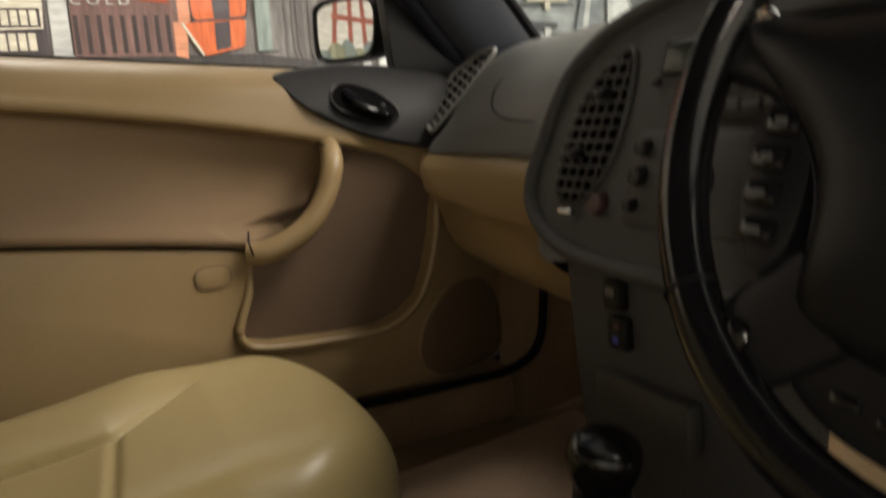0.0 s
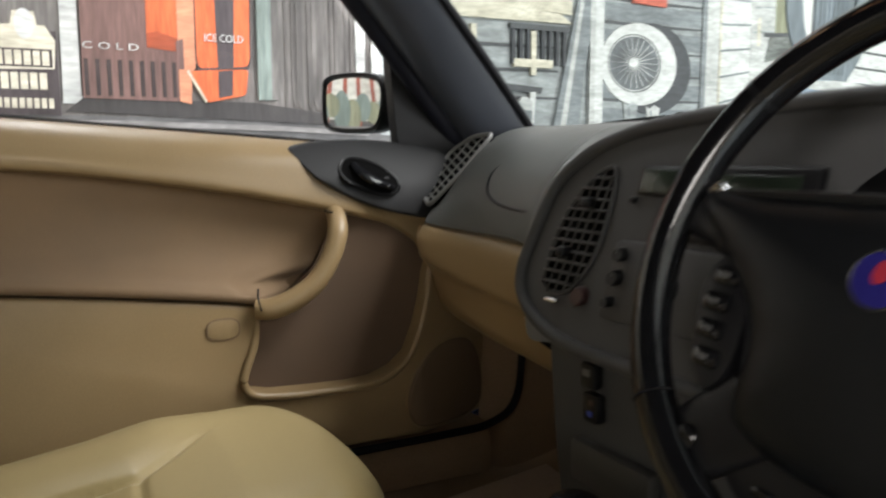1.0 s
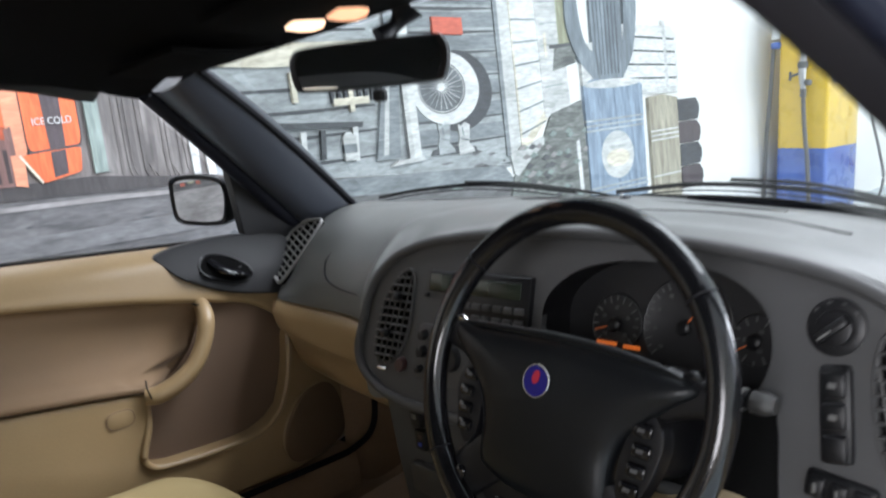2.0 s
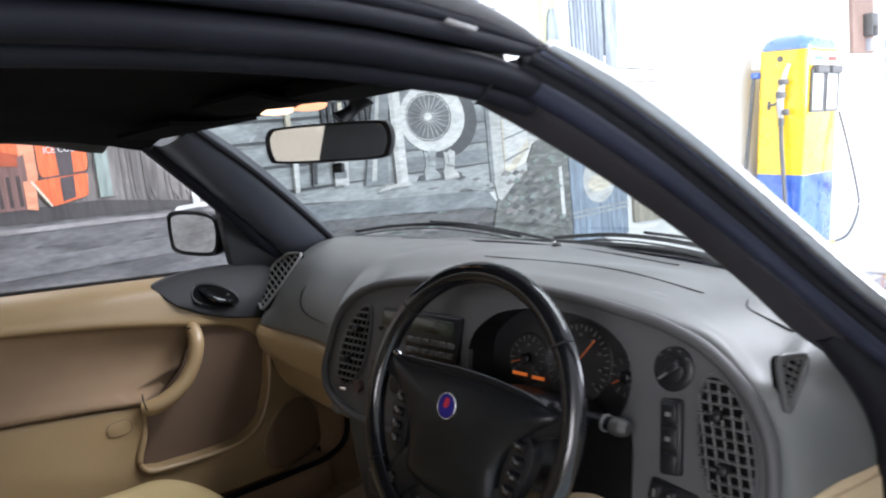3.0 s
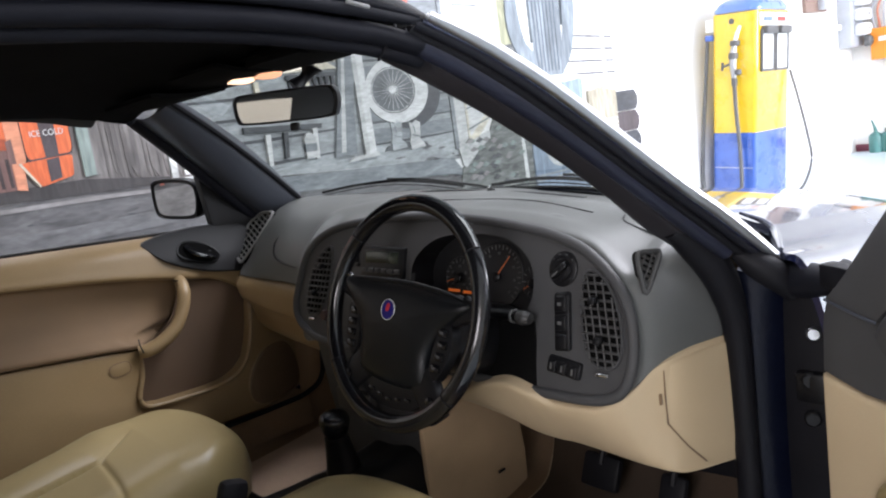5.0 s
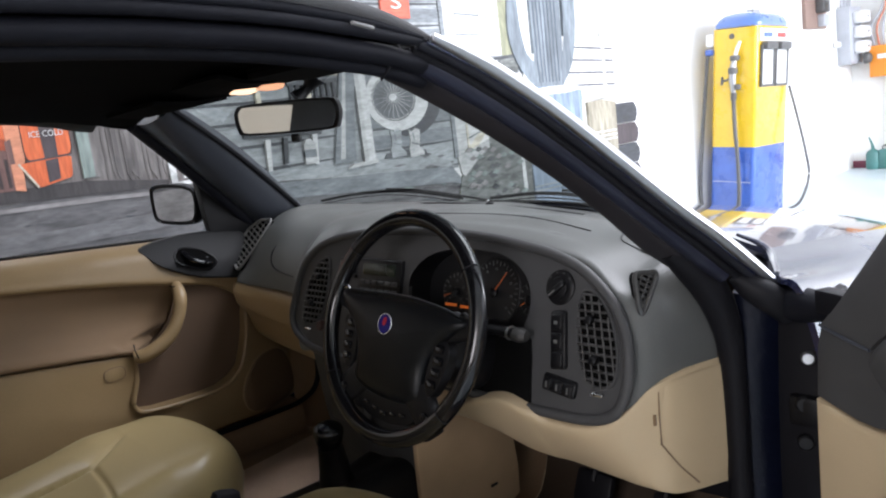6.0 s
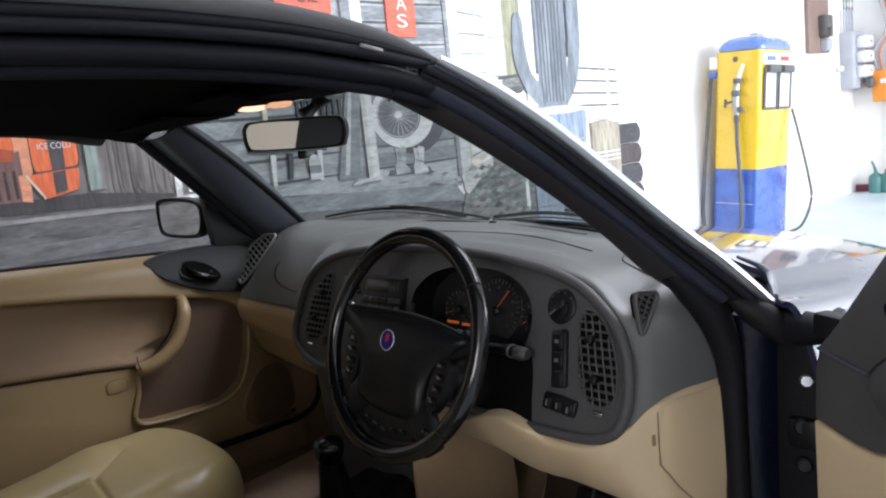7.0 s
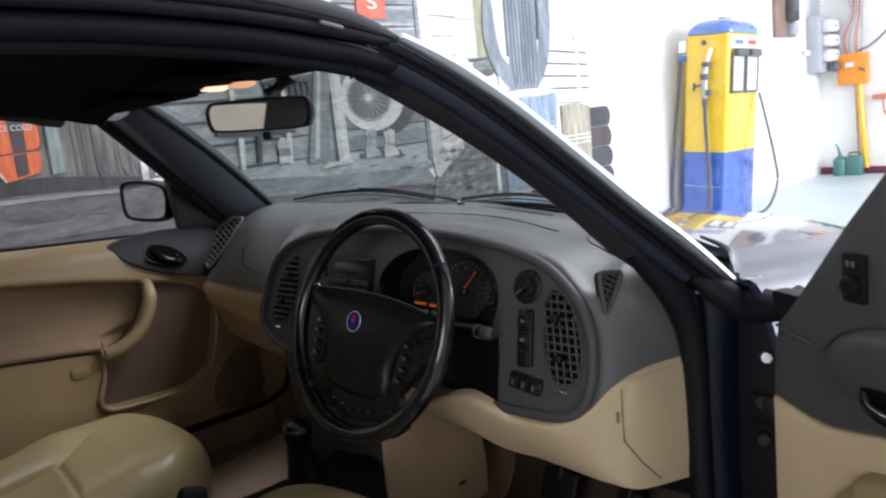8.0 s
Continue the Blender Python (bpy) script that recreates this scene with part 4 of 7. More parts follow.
VL = [(-0.622, 0.234, 0.819), (-0.668, 0.246, 0.834), (-0.690, 0.280, 0.872), (-0.688, 0.315, 0.915), (-0.640, 0.333, 0.941), (-0.565, 0.332, 0.945), (-0.585, 0.278, 0.878)]
# the light on these bars is put into their pale colour
corner_vent(VL, (-0.05, -0.78, 0.62), "slim crescent corner vent, bars paled as if lit", 12, 0.006)
corner_vent([(0.655, 0.235, 0.836), (0.647, 0.236, 0.906), (0.663, 0.277, 0.900)], (0.93, -0.34, 0.12), "small triangular corner vent", 8, 0.003, VENTSLAT, VENTDARK)

# light switch, switch columns, radio and trip display
FACING = Matrix.Rotation(radians(90), 4, "X")
lamp_switch = part("light_switch", on_fascia(turned([(0.001, 0.0), (0.0265, 0.0), (0.0265, 0.003), (0.022, 0.005), (0.017, 0.005), (0.016, 0.008), (0.013, 0.009), (0.001, 0.009)], 30, Matrix.Translation((0.538, -0.001, 0.882)) @ FACING)), BLACK, car, "round black rotary light switch")
part("switch_grip", on_fascia(box((0.538, -0.013, 0.882), (0.034, 0.010, 0.010), 0.003, Matrix.Rotation(radians(-40), 4, "Y"))), BLACK, lamp_switch)
part("switch_mark", on_fascia(box((0.5335, -0.0185, 0.8775), (0.014, 0.001, 0.0022), 0, Matrix.Rotation(radians(-40), 4, "Y"))), PRINT, lamp_switch)
for k in range(4):
    a = radians(40 + k * 33)
    part("switch_symbol", on_fascia(box((0.538 + 0.0225 * math.cos(a), -0.0055, 0.882 + 0.0225 * math.sin(a)), (0.004, 0.0008, 0.003))), MARK, lamp_switch)
LEAN_A = Matrix.Rotation(radians(-6), 4, "Y")
panel_a = part("switch_panel", on_fascia(box((0.545, -0.003, 0.804), (0.030, 0.010, 0.088), 0.005, LEAN_A)), BLACK, car, "black upright bank of rocker switches")
for i, (dx, z) in enumerate(((-0.003, 0.832), (0.0, 0.804), (0.003, 0.776))):
    rocker = part("rocker_switch", on_fascia(box((0.545 + dx, -0.009, z), (0.022, 0.006, 0.024), 0.003, LEAN_A)), BLACK, panel_a)
    if i < 2:
        part("switch_symbol", on_fascia(box((0.545 + dx, -0.0125, z), (0.007, 0.0008, 0.005), 0.0)), PRINT, rocker)
LEAN_B = Matrix.Rotation(radians(7), 4, "Y")
panel_b = part("switch_panel", on_fascia(box((0.554, -0.003, 0.737), (0.064, 0.010, 0.026), 0.006, LEAN_B)), BLACK, car, "black row of three rocker switches")
for dx in (-0.020, 0.0, 0.020):
    rocker = part("rocker_switch", on_fascia(box((0.554 + dx, -0.009, 0.737 - dx * 0.12), (0.016, 0.006, 0.019), 0.003, LEAN_B)), BLACK, panel_b)
    part("switch_symbol", on_fascia(box((0.554 + dx, -0.0125, 0.737 - dx * 0.12), (0.003, 0.0008, 0.009), 0.0)), PRINT, rocker)
clock = part("clock_display", on_fascia(box((-0.013, -0.002, 0.888), (0.056, 0.008, 0.032), 0.004)), BLACK, car, "small square display beside the vent")
part("display", on_fascia(box((-0.013, -0.0065, 0.888), (0.044, 0.002, 0.024), 0.001)), LCD, clock, "unlit green-grey display")
for dx in (-0.030, 0.030):
    part("clock_button", on_fascia(box((-0.013 + dx, -0.004, 0.868), (0.010, 0.006, 0.007), 0.002)), BLACK, clock)
radio = part("radio", on_fascia(box((0.098, -0.002, 0.868), (0.132, 0.012, 0.074), 0.004)), BLACK, car, "black radio with rows of buttons")
part("display", on_fascia(box((0.098, -0.0085, 0.886), (0.100, 0.002, 0.022), 0.001)), LCD, radio, "unlit green-grey display")
for i in range(6):
    for k in range(2):
        part("radio_button", on_fascia(box((0.048 + i * 0.020, -0.009, 0.861 - k * 0.016), (0.017, 0.005, 0.009), 0.002)), FASCIA, radio)
climate = part("climate_panel", on_fascia(box((0.045, -0.002, 0.785), (0.190, 0.012, 0.082), 0.005)), FASCIA, car, "grey heater control panel")
for kx, kz, rr in ((-0.034, 0.812, 0.008), (-0.034, 0.788, 0.009), (-0.036, 0.763, 0.006), (0.03, 0.785, 0.018), (0.10, 0.785, 0.018)):
    heater = part("heater_knob", on_fascia(turned([(0.001, 0.0), (rr, 0.0), (rr * 0.95, 0.006), (rr * 0.8, 0.010), (0.001, 0.010)], 20, Matrix.Translation((kx, -0.007, kz)) @ FACING)), BLACK, climate)
    part("knob_mark", on_fascia(box((kx, -0.0175, kz + rr * 0.5), (0.0015, 0.0008, rr * 0.6))), MARK, heater)
part("hazard_button", on_fascia(turned([(0.001, 0.0), (0.011, 0.0), (0.011, 0.006), (0.009, 0.009), (0.001, 0.009)], 22, Matrix.Translation((-0.088, 0.0, 0.760)) @ FACING)), REDBTN, car, "dark red hazard button")

# beige pad and glovebox under the passenger side
def pad(x, y, top, bot):
    m = (top + bot) / 2
    return prof(x, (y + 0.02, top), (y - 0.004, top - 0.004), (y - 0.016, top - 0.02), (y - 0.018, m), (y - 0.014, bot + 0.008), (y - 0.002, bot - 0.002), (y + 0.012, bot - 0.030), (y + 0.036, bot - 0.090), (y + 0.10, bot - 0.110))


glove = part("glovebox", patch([pad(-0.668, 0.262, 0.793, 0.742), pad(-0.645, 0.230, 0.795, 0.734), pad(-0.60, 0.217, 0.796, 0.724), pad(-0.48, 0.212, 0.796, 0.712), pad(-0.36, 0.208, 0.796, 0.705), pad(-0.26, 0.204, 0.795, 0.700), pad(-0.18, 0.200, 0.795, 0.694), pad(-0.12, 0.20, 0.795, 0.690)], 60, 44), BEIGE, car, "beige glovebox and knee pad")
part("glovebox_seam", sweep([(-0.632, 0.212, 0.792), (-0.637, 0.208, 0.775), (-0.637, 0.209, 0.752), (-0.632, 0.216, 0.736)], 0.0011, 6), TUNNEL, glove)
# dark bar stands for the shade in the latch hollow
part("latch_recess_shade", sweep([(-0.285, 0.210, 0.680), (-0.25, 0.210, 0.668), (-0.205, 0.209, 0.656)], [0.004, 0.0095, 0.005], 10, 14, flat=0.8), RECESS_SHADE, glove)
part("glovebox_latch", sweep([(-0.288, 0.203, 0.690), (-0.268, 0.202, 0.683), (-0.250, 0.202, 0.677)], [0.002, 0.004, 0.002], 8, 10), SUEDE, glove)

# beige knee panel under the instruments, with the fuse box lid at its end
def knee(x, y, top, bot, fall=0.0):
    m = (top + bot) / 2
    return prof(x, (y + 0.03, top + 0.004), (y + 0.002, top), (y - 0.010, top - 0.012), (y - 0.012 + fall * 0.45, m), (y - 0.004 + fall * 0.92, bot + 0.012), (y + 0.012 + fall, bot), (y + 0.05 + fall, bot - 0.002))


knee_panel = part("knee_panel", patch([knee(0.290, 0.158, 0.655, 0.610, 0.03), knee(0.375, 0.138, 0.690, 0.600, 0.055), knee(0.440, 0.138, 0.708, 0.585, 0.06), knee(0.490, 0.140, 0.701, 0.582, 0.06), knee(0.512, 0.146, 0.695, 0.580, 0.06), knee(0.536, 0.154, 0.684, 0.578, 0.055), knee(0.603, 0.158, 0.687, 0.576, 0.05),
                                        knee(0.644, 0.169, 0.701, 0.574, 0.04), knee(0.664, 0.189, 0.717, 0.572, 0.025), knee(0.682, 0.219, 0.741, 0.566, 0.008), knee(0.697, 0.260, 0.746, 0.556), knee(0.714, 0.372, 0.738, 0.535)], 90, 36), BEIGE_HARD, car, "beige moulded knee panel under the instruments")
part("fuse_lid", patch([[(0.6882, 0.2235, 0.734), (0.7006, 0.258, 0.741), (0.7170, 0.366, 0.737)], [(0.6890, 0.2205, 0.695), (0.7010, 0.252, 0.697), (0.7175, 0.362, 0.690)], [(0.6890, 0.2210, 0.650), (0.7012, 0.254, 0.648), (0.7175, 0.360, 0.640)], [(0.6992, 0.2520, 0.606), (0.7065, 0.290, 0.603), (0.7172, 0.358, 0.596)], [(0.7052, 0.2890, 0.567), (0.7100, 0.318, 0.566), (0.7165, 0.354, 0.560)]], 24, 16), BEIGE_HARD, knee_panel)
part("lid_gap", sweep([(0.6880, 0.2222, 0.732), (0.6888, 0.2192, 0.695), (0.6890, 0.2194, 0.650), (0.6992, 0.2500, 0.605), (0.7054, 0.2870, 0.565)], 0.0014, 6, -1), SUEDE, knee_panel)
part("lid_catch", box((0.6835, 0.2135, 0.690), (0.006, 0.006, 0.018), 0.002), SUEDE, knee_panel)

# steering wheel
TILT_W = radians(21.3)
wheel_m = Matrix.Translation((0.3337, 0.0304, 0.8433)) @ Matrix.Rotation(radians(2.1), 4, "Z") @ Matrix.Rotation(radians(90) - TILT_W, 4, "X") @ Matrix.Rotation(radians(-4.0), 4, "Z")


def on_wheel(bm):
    bmesh.ops.transform(bm, matrix=wheel_m, verts=bm.verts)
    bmesh.ops.recalc_face_normals(bm, faces=bm.faces)
    return bm


hub_m = wheel_m @ Matrix.Translation((-0.002, -0.007, -0.005))


def on_hub(bm):
    bmesh.ops.transform(bm, matrix=hub_m, verts=bm.verts)
    bmesh.ops.recalc_face_normals(bm, faces=bm.faces)
    return bm


N = 72
wheel = part("steering_wheel", on_wheel(sweep([(0.1792 * math.cos(2 * math.pi * i / N), 0.1792 * math.sin(2 * math.pi * i / N), 0) for i in range(N)], 0.0146, 16, N, flat=0.92, closed=True)), GLOSSY, car, "black leather steering wheel, worn shiny")
for a in (38, 142, 218, 322):
    ca, sa = math.cos(radians(a)), math.sin(radians(a))
    part("rim_seam", on_wheel(sweep([(ca * (0.1792 + 0.0153 * math.cos(k * math.pi / 7)), sa * (0.1792 + 0.0153 * math.cos(k * math.pi / 7)), 0.0141 * math.sin(k * math.pi / 7)) for k in range(8)], 0.0009, 5, 20)), RUBBER, wheel)
# airbag cover: a wide upper bar that runs out into both upper spokes, narrowing to the lower middle
pad2d = catmull([(-0.150, 0.046, 0), (-0.110, 0.046, 0), (-0.05, 0.050, 0), (0.0, 0.053, 0), (0.05, 0.053, 0), (0.11, 0.048, 0), (0.152, 0.041, 0), (0.156, 0.032, 0), (0.140, 0.020, 0), (0.116, 0.000, 0), (0.094, -0.024, 0), (0.084, -0.050, 0), (0.084, -0.082, 0), (0.078, -0.102, 0), (0.045, -0.112, 0), (0.0, -0.115, 0),
                 (-0.045, -0.112, 0), (-0.078, -0.102, 0), (-0.084, -0.082, 0), (-0.084, -0.050, 0), (-0.094, -0.024, 0), (-0.116, 0.000, 0), (-0.142, 0.022, 0), (-0.155, 0.036, 0)], 96, True)
pad_rows = []
for k, h in ((0.985, -0.020), (1.0, -0.004), (1.0, 0.003), (0.985, 0.008), (0.95, 0.0125), (0.86, 0.0165), (0.70, 0.0190), (0.48, 0.0208), (0.25, 0.0216), (0.06, 0.0220)):
    pad_rows.append([(q.x * k, -0.012 + (q.y + 0.012) * k, h - max(0.0, -0.03 - q.y) * 0.10 * k) for q in pad2d])
part("airbag_pad", on_hub(sheet(pad_rows, True, True)), PAD, wheel, "matt black airbag cover")
part("pad_edge", on_hub(sweep([(-0.147, 0.046, 0.006), (-0.110, 0.0475, 0.0085), (-0.05, 0.051, 0.0095), (0.0, 0.0535, 0.0098), (0.05, 0.0535, 0.0095), (0.11, 0.049, 0.0085), (0.150, 0.041, 0.006)], [0.002, 0.0036, 0.0042, 0.0044, 0.0042, 0.0036, 0.002], 8, 40)), PAD, wheel)
part("pad_split", on_hub(sweep([(-0.112, -0.003, 0.0075), (-0.09, -0.030, 0.0085), (-0.081, -0.055, 0.008), (-0.081, -0.085, 0.004)], 0.0012, 5, 24)), RUBBER, wheel)
for s in (-1, 1):
    part("spoke", on_hub(patch([[(s * 0.120, 0.046, 0.004), (s * 0.120, 0.046, -0.016), (s * 0.115, 0.002, -0.016), (s * 0.115, 0.002, 0.003)], [(s * 0.150, 0.043, 0.004), (s * 0.150, 0.043, -0.014), (s * 0.148, 0.014, -0.014), (s * 0.148, 0.014, 0.003)], [(s * 0.178, 0.042, 0.002), (s * 0.178, 0.042, -0.010), (s * 0.180, 0.020, -0.010), (s * 0.180, 0.020, 0.002)]], 10, 24, around=True, ends=True)), BLACK, wheel)
    part("spoke", on_hub(patch([[(s * 0.045, -0.098, 0.002), (s * 0.045, -0.098, -0.016), (s * 0.085, -0.070, -0.016), (s * 0.085, -0.070, 0.004)], [(s * 0.082, -0.130, 0.002), (s * 0.082, -0.130, -0.014), (s * 0.114, -0.100, -0.014), (s * 0.114, -0.100, 0.003)], [(s * 0.110, -0.152, 0.001), (s * 0.110, -0.152, -0.010), (s * 0.136, -0.130, -0.010), (s * 0.136, -0.130, 0.001)]], 10, 24, around=True, ends=True)), BLACK, wheel)
    # silver on the left tip stands for its highlight
    part("spoke_tip", on_hub(sweep([(s * 0.140, 0.047, 0.005), (s * 0.149, 0.049, 0.006), (s * 0.157, 0.046, 0.004)], [0.002, 0.0045, 0.002], 8, 12)), SILVER if s < 0 else PAD, wheel)
    pod = part("button_pod", on_hub(plate([(s * 0.104, 0.002), (s * 0.122, 0.004), (s * 0.134, -0.020), (s * 0.124, -0.062), (s * 0.106, -0.086), (s * 0.092, -0.070), (s * 0.092, -0.034)], "z", 0.007, -0.018, 0.004, 36)), BLACK, wheel, "black pod of radio buttons")
    for i in range(4):
        bx = s * (0.1145 - 0.0022 * abs(i - 1) ** 1.5)
        part("wheel_button", on_hub(box((bx, -0.010 - i * 0.0185, 0.0082), (0.021, 0.0135, 0.007), 0.0035)), GLOSSY, pod)
        part("button_mark", on_hub(box((bx, -0.010 - i * 0.0185, 0.0122), (0.007, 0.0035, 0.0006), 0)), MARK, pod)
    part("spoke_screw", on_hub(turned([(0.001, 0.0), (0.008, 0.0), (0.008, 0.004), (0.005, 0.006), (0.001, 0.006)], 16, Matrix.Translation((s * 0.104, -0.118, 0.003)))), GLOSSY, wheel)
part("wheel_back", on_hub(turned([(0.001, -0.060), (0.040, -0.060), (0.046, -0.040), (0.046, -0.014), (0.001, -0.014)], 32, Matrix.Translation((0.0, -0.025, 0.0)))), BLACK, wheel)
part("lower_cover", on_hub(plate([(-0.065, -0.098), (0.065, -0.098), (0.080, -0.125), (0.05, -0.146), (0.0, -0.152), (-0.05, -0.146), (-0.080, -0.125)], "z", -0.004, -0.016, 0.004, 36)), BLACK, wheel)
for k in range(5):
    part("cover_rib", on_hub(box((-0.046 + k * 0.023, -0.130 - 0.004 * (2 - abs(k - 2)), -0.003), (0.015, 0.006, 0.004), 0.0015)), GLOSSY, wheel)
BX, BY, BZ = -0.009, 0.006, 0.0205
badge = part("wheel_badge", on_hub(turned([(0.001, BZ - 0.004), (0.0165, BZ - 0.004), (0.0165, BZ + 0.0018), (0.0150, BZ + 0.003), (0.001, BZ + 0.003)], 32, Matrix.Translation((BX, BY, 0)))), BADGE_BLUE, wheel, "round blue badge with a red shape")
part("badge_ring", on_hub(sweep([(BX + 0.0165 * math.cos(2 * math.pi * i / 24), BY + 0.0165 * math.sin(2 * math.pi * i / 24), BZ + 0.002) for i in range(24)], 0.0010, 6, 24, closed=True)), SILVER, wheel)
part("badge_emblem", on_hub(plate([(BX - 0.004, BY + 0.001), (BX - 0.002, BY + 0.009), (BX + 0.002, BY + 0.011), (BX + 0.005, BY + 0.008), (BX + 0.004, BY + 0.000), (BX - 0.001, BY - 0.003)], "z", BZ + 0.0042, -0.001, 0, 20)), BADGE_RED, wheel)
# column shroud, stalks
column = part("column_shroud", patch([[(0.255, 0.075, 0.765), (0.262, 0.075, 0.835), (0.325, 0.075, 0.846), (0.385, 0.075, 0.835), (0.392, 0.075, 0.765), (0.325, 0.075, 0.735)],
                                       [(0.240, 0.14, 0.725), (0.245, 0.14, 0.820), (0.325, 0.14, 0.832), (0.402, 0.14, 0.820), (0.405, 0.14, 0.725), (0.325, 0.14, 0.695)],
                                       [(0.235, 0.23, 0.69), (0.240, 0.23, 0.79), (0.325, 0.23, 0.80), (0.410, 0.23, 0.79), (0.410, 0.23, 0.69), (0.325, 0.23, 0.67)]], 14, 36, around=True, ends=True), BLACK, car, "black steering column shroud")
for s in (1, -1):
    cx_ = 0.325
    stalk = part("column_stalk", sweep([(cx_ + s * 0.05, 0.150, 0.812), (cx_ + s * 0.11, 0.150, 0.815), (cx_ + s * 0.150, 0.153, 0.813)], [0.009, 0.0105, 0.0115], 12, 16, flat=0.8), BLACK, car, "black column stalk")
    part("stalk_tip", sweep([(cx_ + s * 0.153, 0.153, 0.8125), (cx_ + s * 0.166, 0.154, 0.8115), (cx_ + s * 0.176, 0.155, 0.811)], [0.0125, 0.0130, 0.009], 12, 12, flat=0.9), VENTDARK, stalk, "grey stalk end")
    part("stalk_band", sweep([(cx_ + s * 0.142, 0.153, 0.813), (cx_ + s * 0.146, 0.153, 0.813)], 0.0128, 12, 6, flat=0.9), VENTBAR, stalk)
# black plate gives the opening's shade, the fascia is not cut here
part("column_surround", on_fascia(plate([(0.215, 0.705), (0.215, 0.790), (0.235, 0.804), (0.30, 0.810), (0.44, 0.810), (0.473, 0.807), (0.488, 0.797), (0.493, 0.770), (0.496, 0.730), (0.500, 0.698), (0.47, 0.690), (0.30, 0.690)], "y", -0.0025, 0.006, 0.0015)), RECESS_SHADE, fascia, "black plate for the shaded opening round the steering column")
# centre stack, console and gear lever
stack = part("radio_tower", patch([[(-0.150, 0.145, 0.71), (-0.150, 0.30, 0.71), (0.125, 0.30, 0.71), (0.125, 0.165, 0.71)], [(-0.150, 0.155, 0.58), (-0.150, 0.32, 0.58), (0.122, 0.32, 0.58), (0.122, 0.178, 0.58)], [(-0.146, 0.165, 0.46), (-0.146, 0.34, 0.46), (0.118, 0.34, 0.46), (0.118, 0.19, 0.46)], [(-0.144, 0.17, 0.26), (-0.144, 0.34, 0.26), (0.116, 0.34, 0.26), (0.116, 0.195, 0.26)]], 12, 4, around=True, ends=True), FASCIA, car, "dark grey console tower under the radio")
part("stack_switch", box((-0.075, 0.147, 0.672), (0.024, 0.014, 0.030), 0.004), BLACK, stack)
part("stack_symbol", box((-0.075, 0.1395, 0.676), (0.012, 0.001, 0.008), 0), PRINT, stack)
part("seat_heater_switch", box((-0.075, 0.152, 0.634), (0.026, 0.014, 0.034), 0.004), BLACK, stack)
part("heat_mark_red", box((-0.072, 0.1445, 0.641), (0.008, 0.001, 0.006), 0), REDBTN, stack)
part("heat_mark_blue", box((-0.074, 0.1445, 0.628), (0.008, 0.001, 0.006), 0), BLUEBTN, stack)
# dark block painted as the shade of a hollow
part("cup_recess_shade", box((-0.045, 0.155, 0.565), (0.13, 0.02, 0.05), 0.006), VENTDARK, stack)
console = part("gear_console", patch([[(-0.055, 0.22, 0.45), (0.02, 0.22, 0.47), (0.112, 0.22, 0.46), (0.118, 0.22, 0.26), (-0.06, 0.22, 0.26)], [(-0.050, 0.02, 0.435), (0.02, 0.02, 0.46), (0.098, 0.02, 0.45), (0.10, 0.02, 0.26), (-0.055, 0.02, 0.26)], [(-0.07, -0.4, 0.46), (0.02, -0.4, 0.475), (0.09, -0.4, 0.47), (0.10, -0.4, 0.26), (-0.10, -0.4, 0.26)], [(-0.09, -0.9, 0.50), (0.0, -0.9, 0.505), (0.09, -0.9, 0.50), (0.10, -0.9, 0.26), (-0.10, -0.9, 0.26)]], 26, 40, around=True, ends=True), BLACK, car, "black console between the seats")
lever = part("gear_lever", sweep([(0.015, 0.06, 0.45), (0.018, 0.055, 0.50), (0.022, 0.050, 0.545)], [0.040, 0.030, 0.024], 16, 14), BLACK, car, "black gear lever with leather gaiter")
part("gear_knob", sweep([(0.022, 0.050, 0.54), (0.023, 0.050, 0.555), (0.026, 0.050, 0.575), (0.028, 0.050, 0.588), (0.029, 0.050, 0.593)], [0.020, 0.027, 0.031, 0.026, 0.006], 18, 18, up=(0, 1, 0)), GLOSSY, lever)
part("belt_buckle", box((0.055, -0.20, 0.530), (0.034, 0.055, 0.075), 0.015, Matrix.Rotation(radians(-20), 4, "X")), RUBBER, car, "black seat belt buckle")
part("tunnel_panel", plate([(0.174, 0.26), (0.462, 0.24), (0.470, 0.36), (0.462, 0.45), (0.445, 0.52), (0.44, 0.60), (0.34, 0.62), (0.19, 0.60), (0.183, 0.47)], "x", 0.132, -0.012, 0.004), TUNNEL, car, "tan trim panel along the tunnel")
part("tunnel_mark", box((0.134, 0.385, 0.345), (0.003, 0.020, 0.006), 0.001), BLACK, car, "small dark clip in the tunnel panel")

# floor, pedals, footwells
part("floor_pan", patch([[(-0.70, -1.4, 0.30), (-0.4, -1.4, 0.27), (0.0, -1.4, 0.30), (0.4, -1.4, 0.27), (0.74, -1.4, 0.30)], [(-0.70, 0.0, 0.30), (-0.4, 0.0, 0.27), (0.0, 0.0, 0.29), (0.4, 0.0, 0.27), (0.74, 0.0, 0.30)], [(-0.70, 0.45, 0.31), (-0.4, 0.45, 0.28), (0.0, 0.45, 0.29), (0.4, 0.45, 0.28), (0.74, 0.45, 0.31)], [(-0.70, 0.66, 0.47), (-0.4, 0.66, 0.47), (0.0, 0.66, 0.47), (0.4, 0.66, 0.47), (0.74, 0.66, 0.47)], [(-0.70, 0.68, 0.86), (-0.4, 0.70, 0.88), (0.0, 0.70, 0.88), (0.4, 0.70, 0.86), (0.70, 0.66, 0.82)]], 50, 30, 0.01), CARPET, car, "tan carpeted floor and bulkhead")
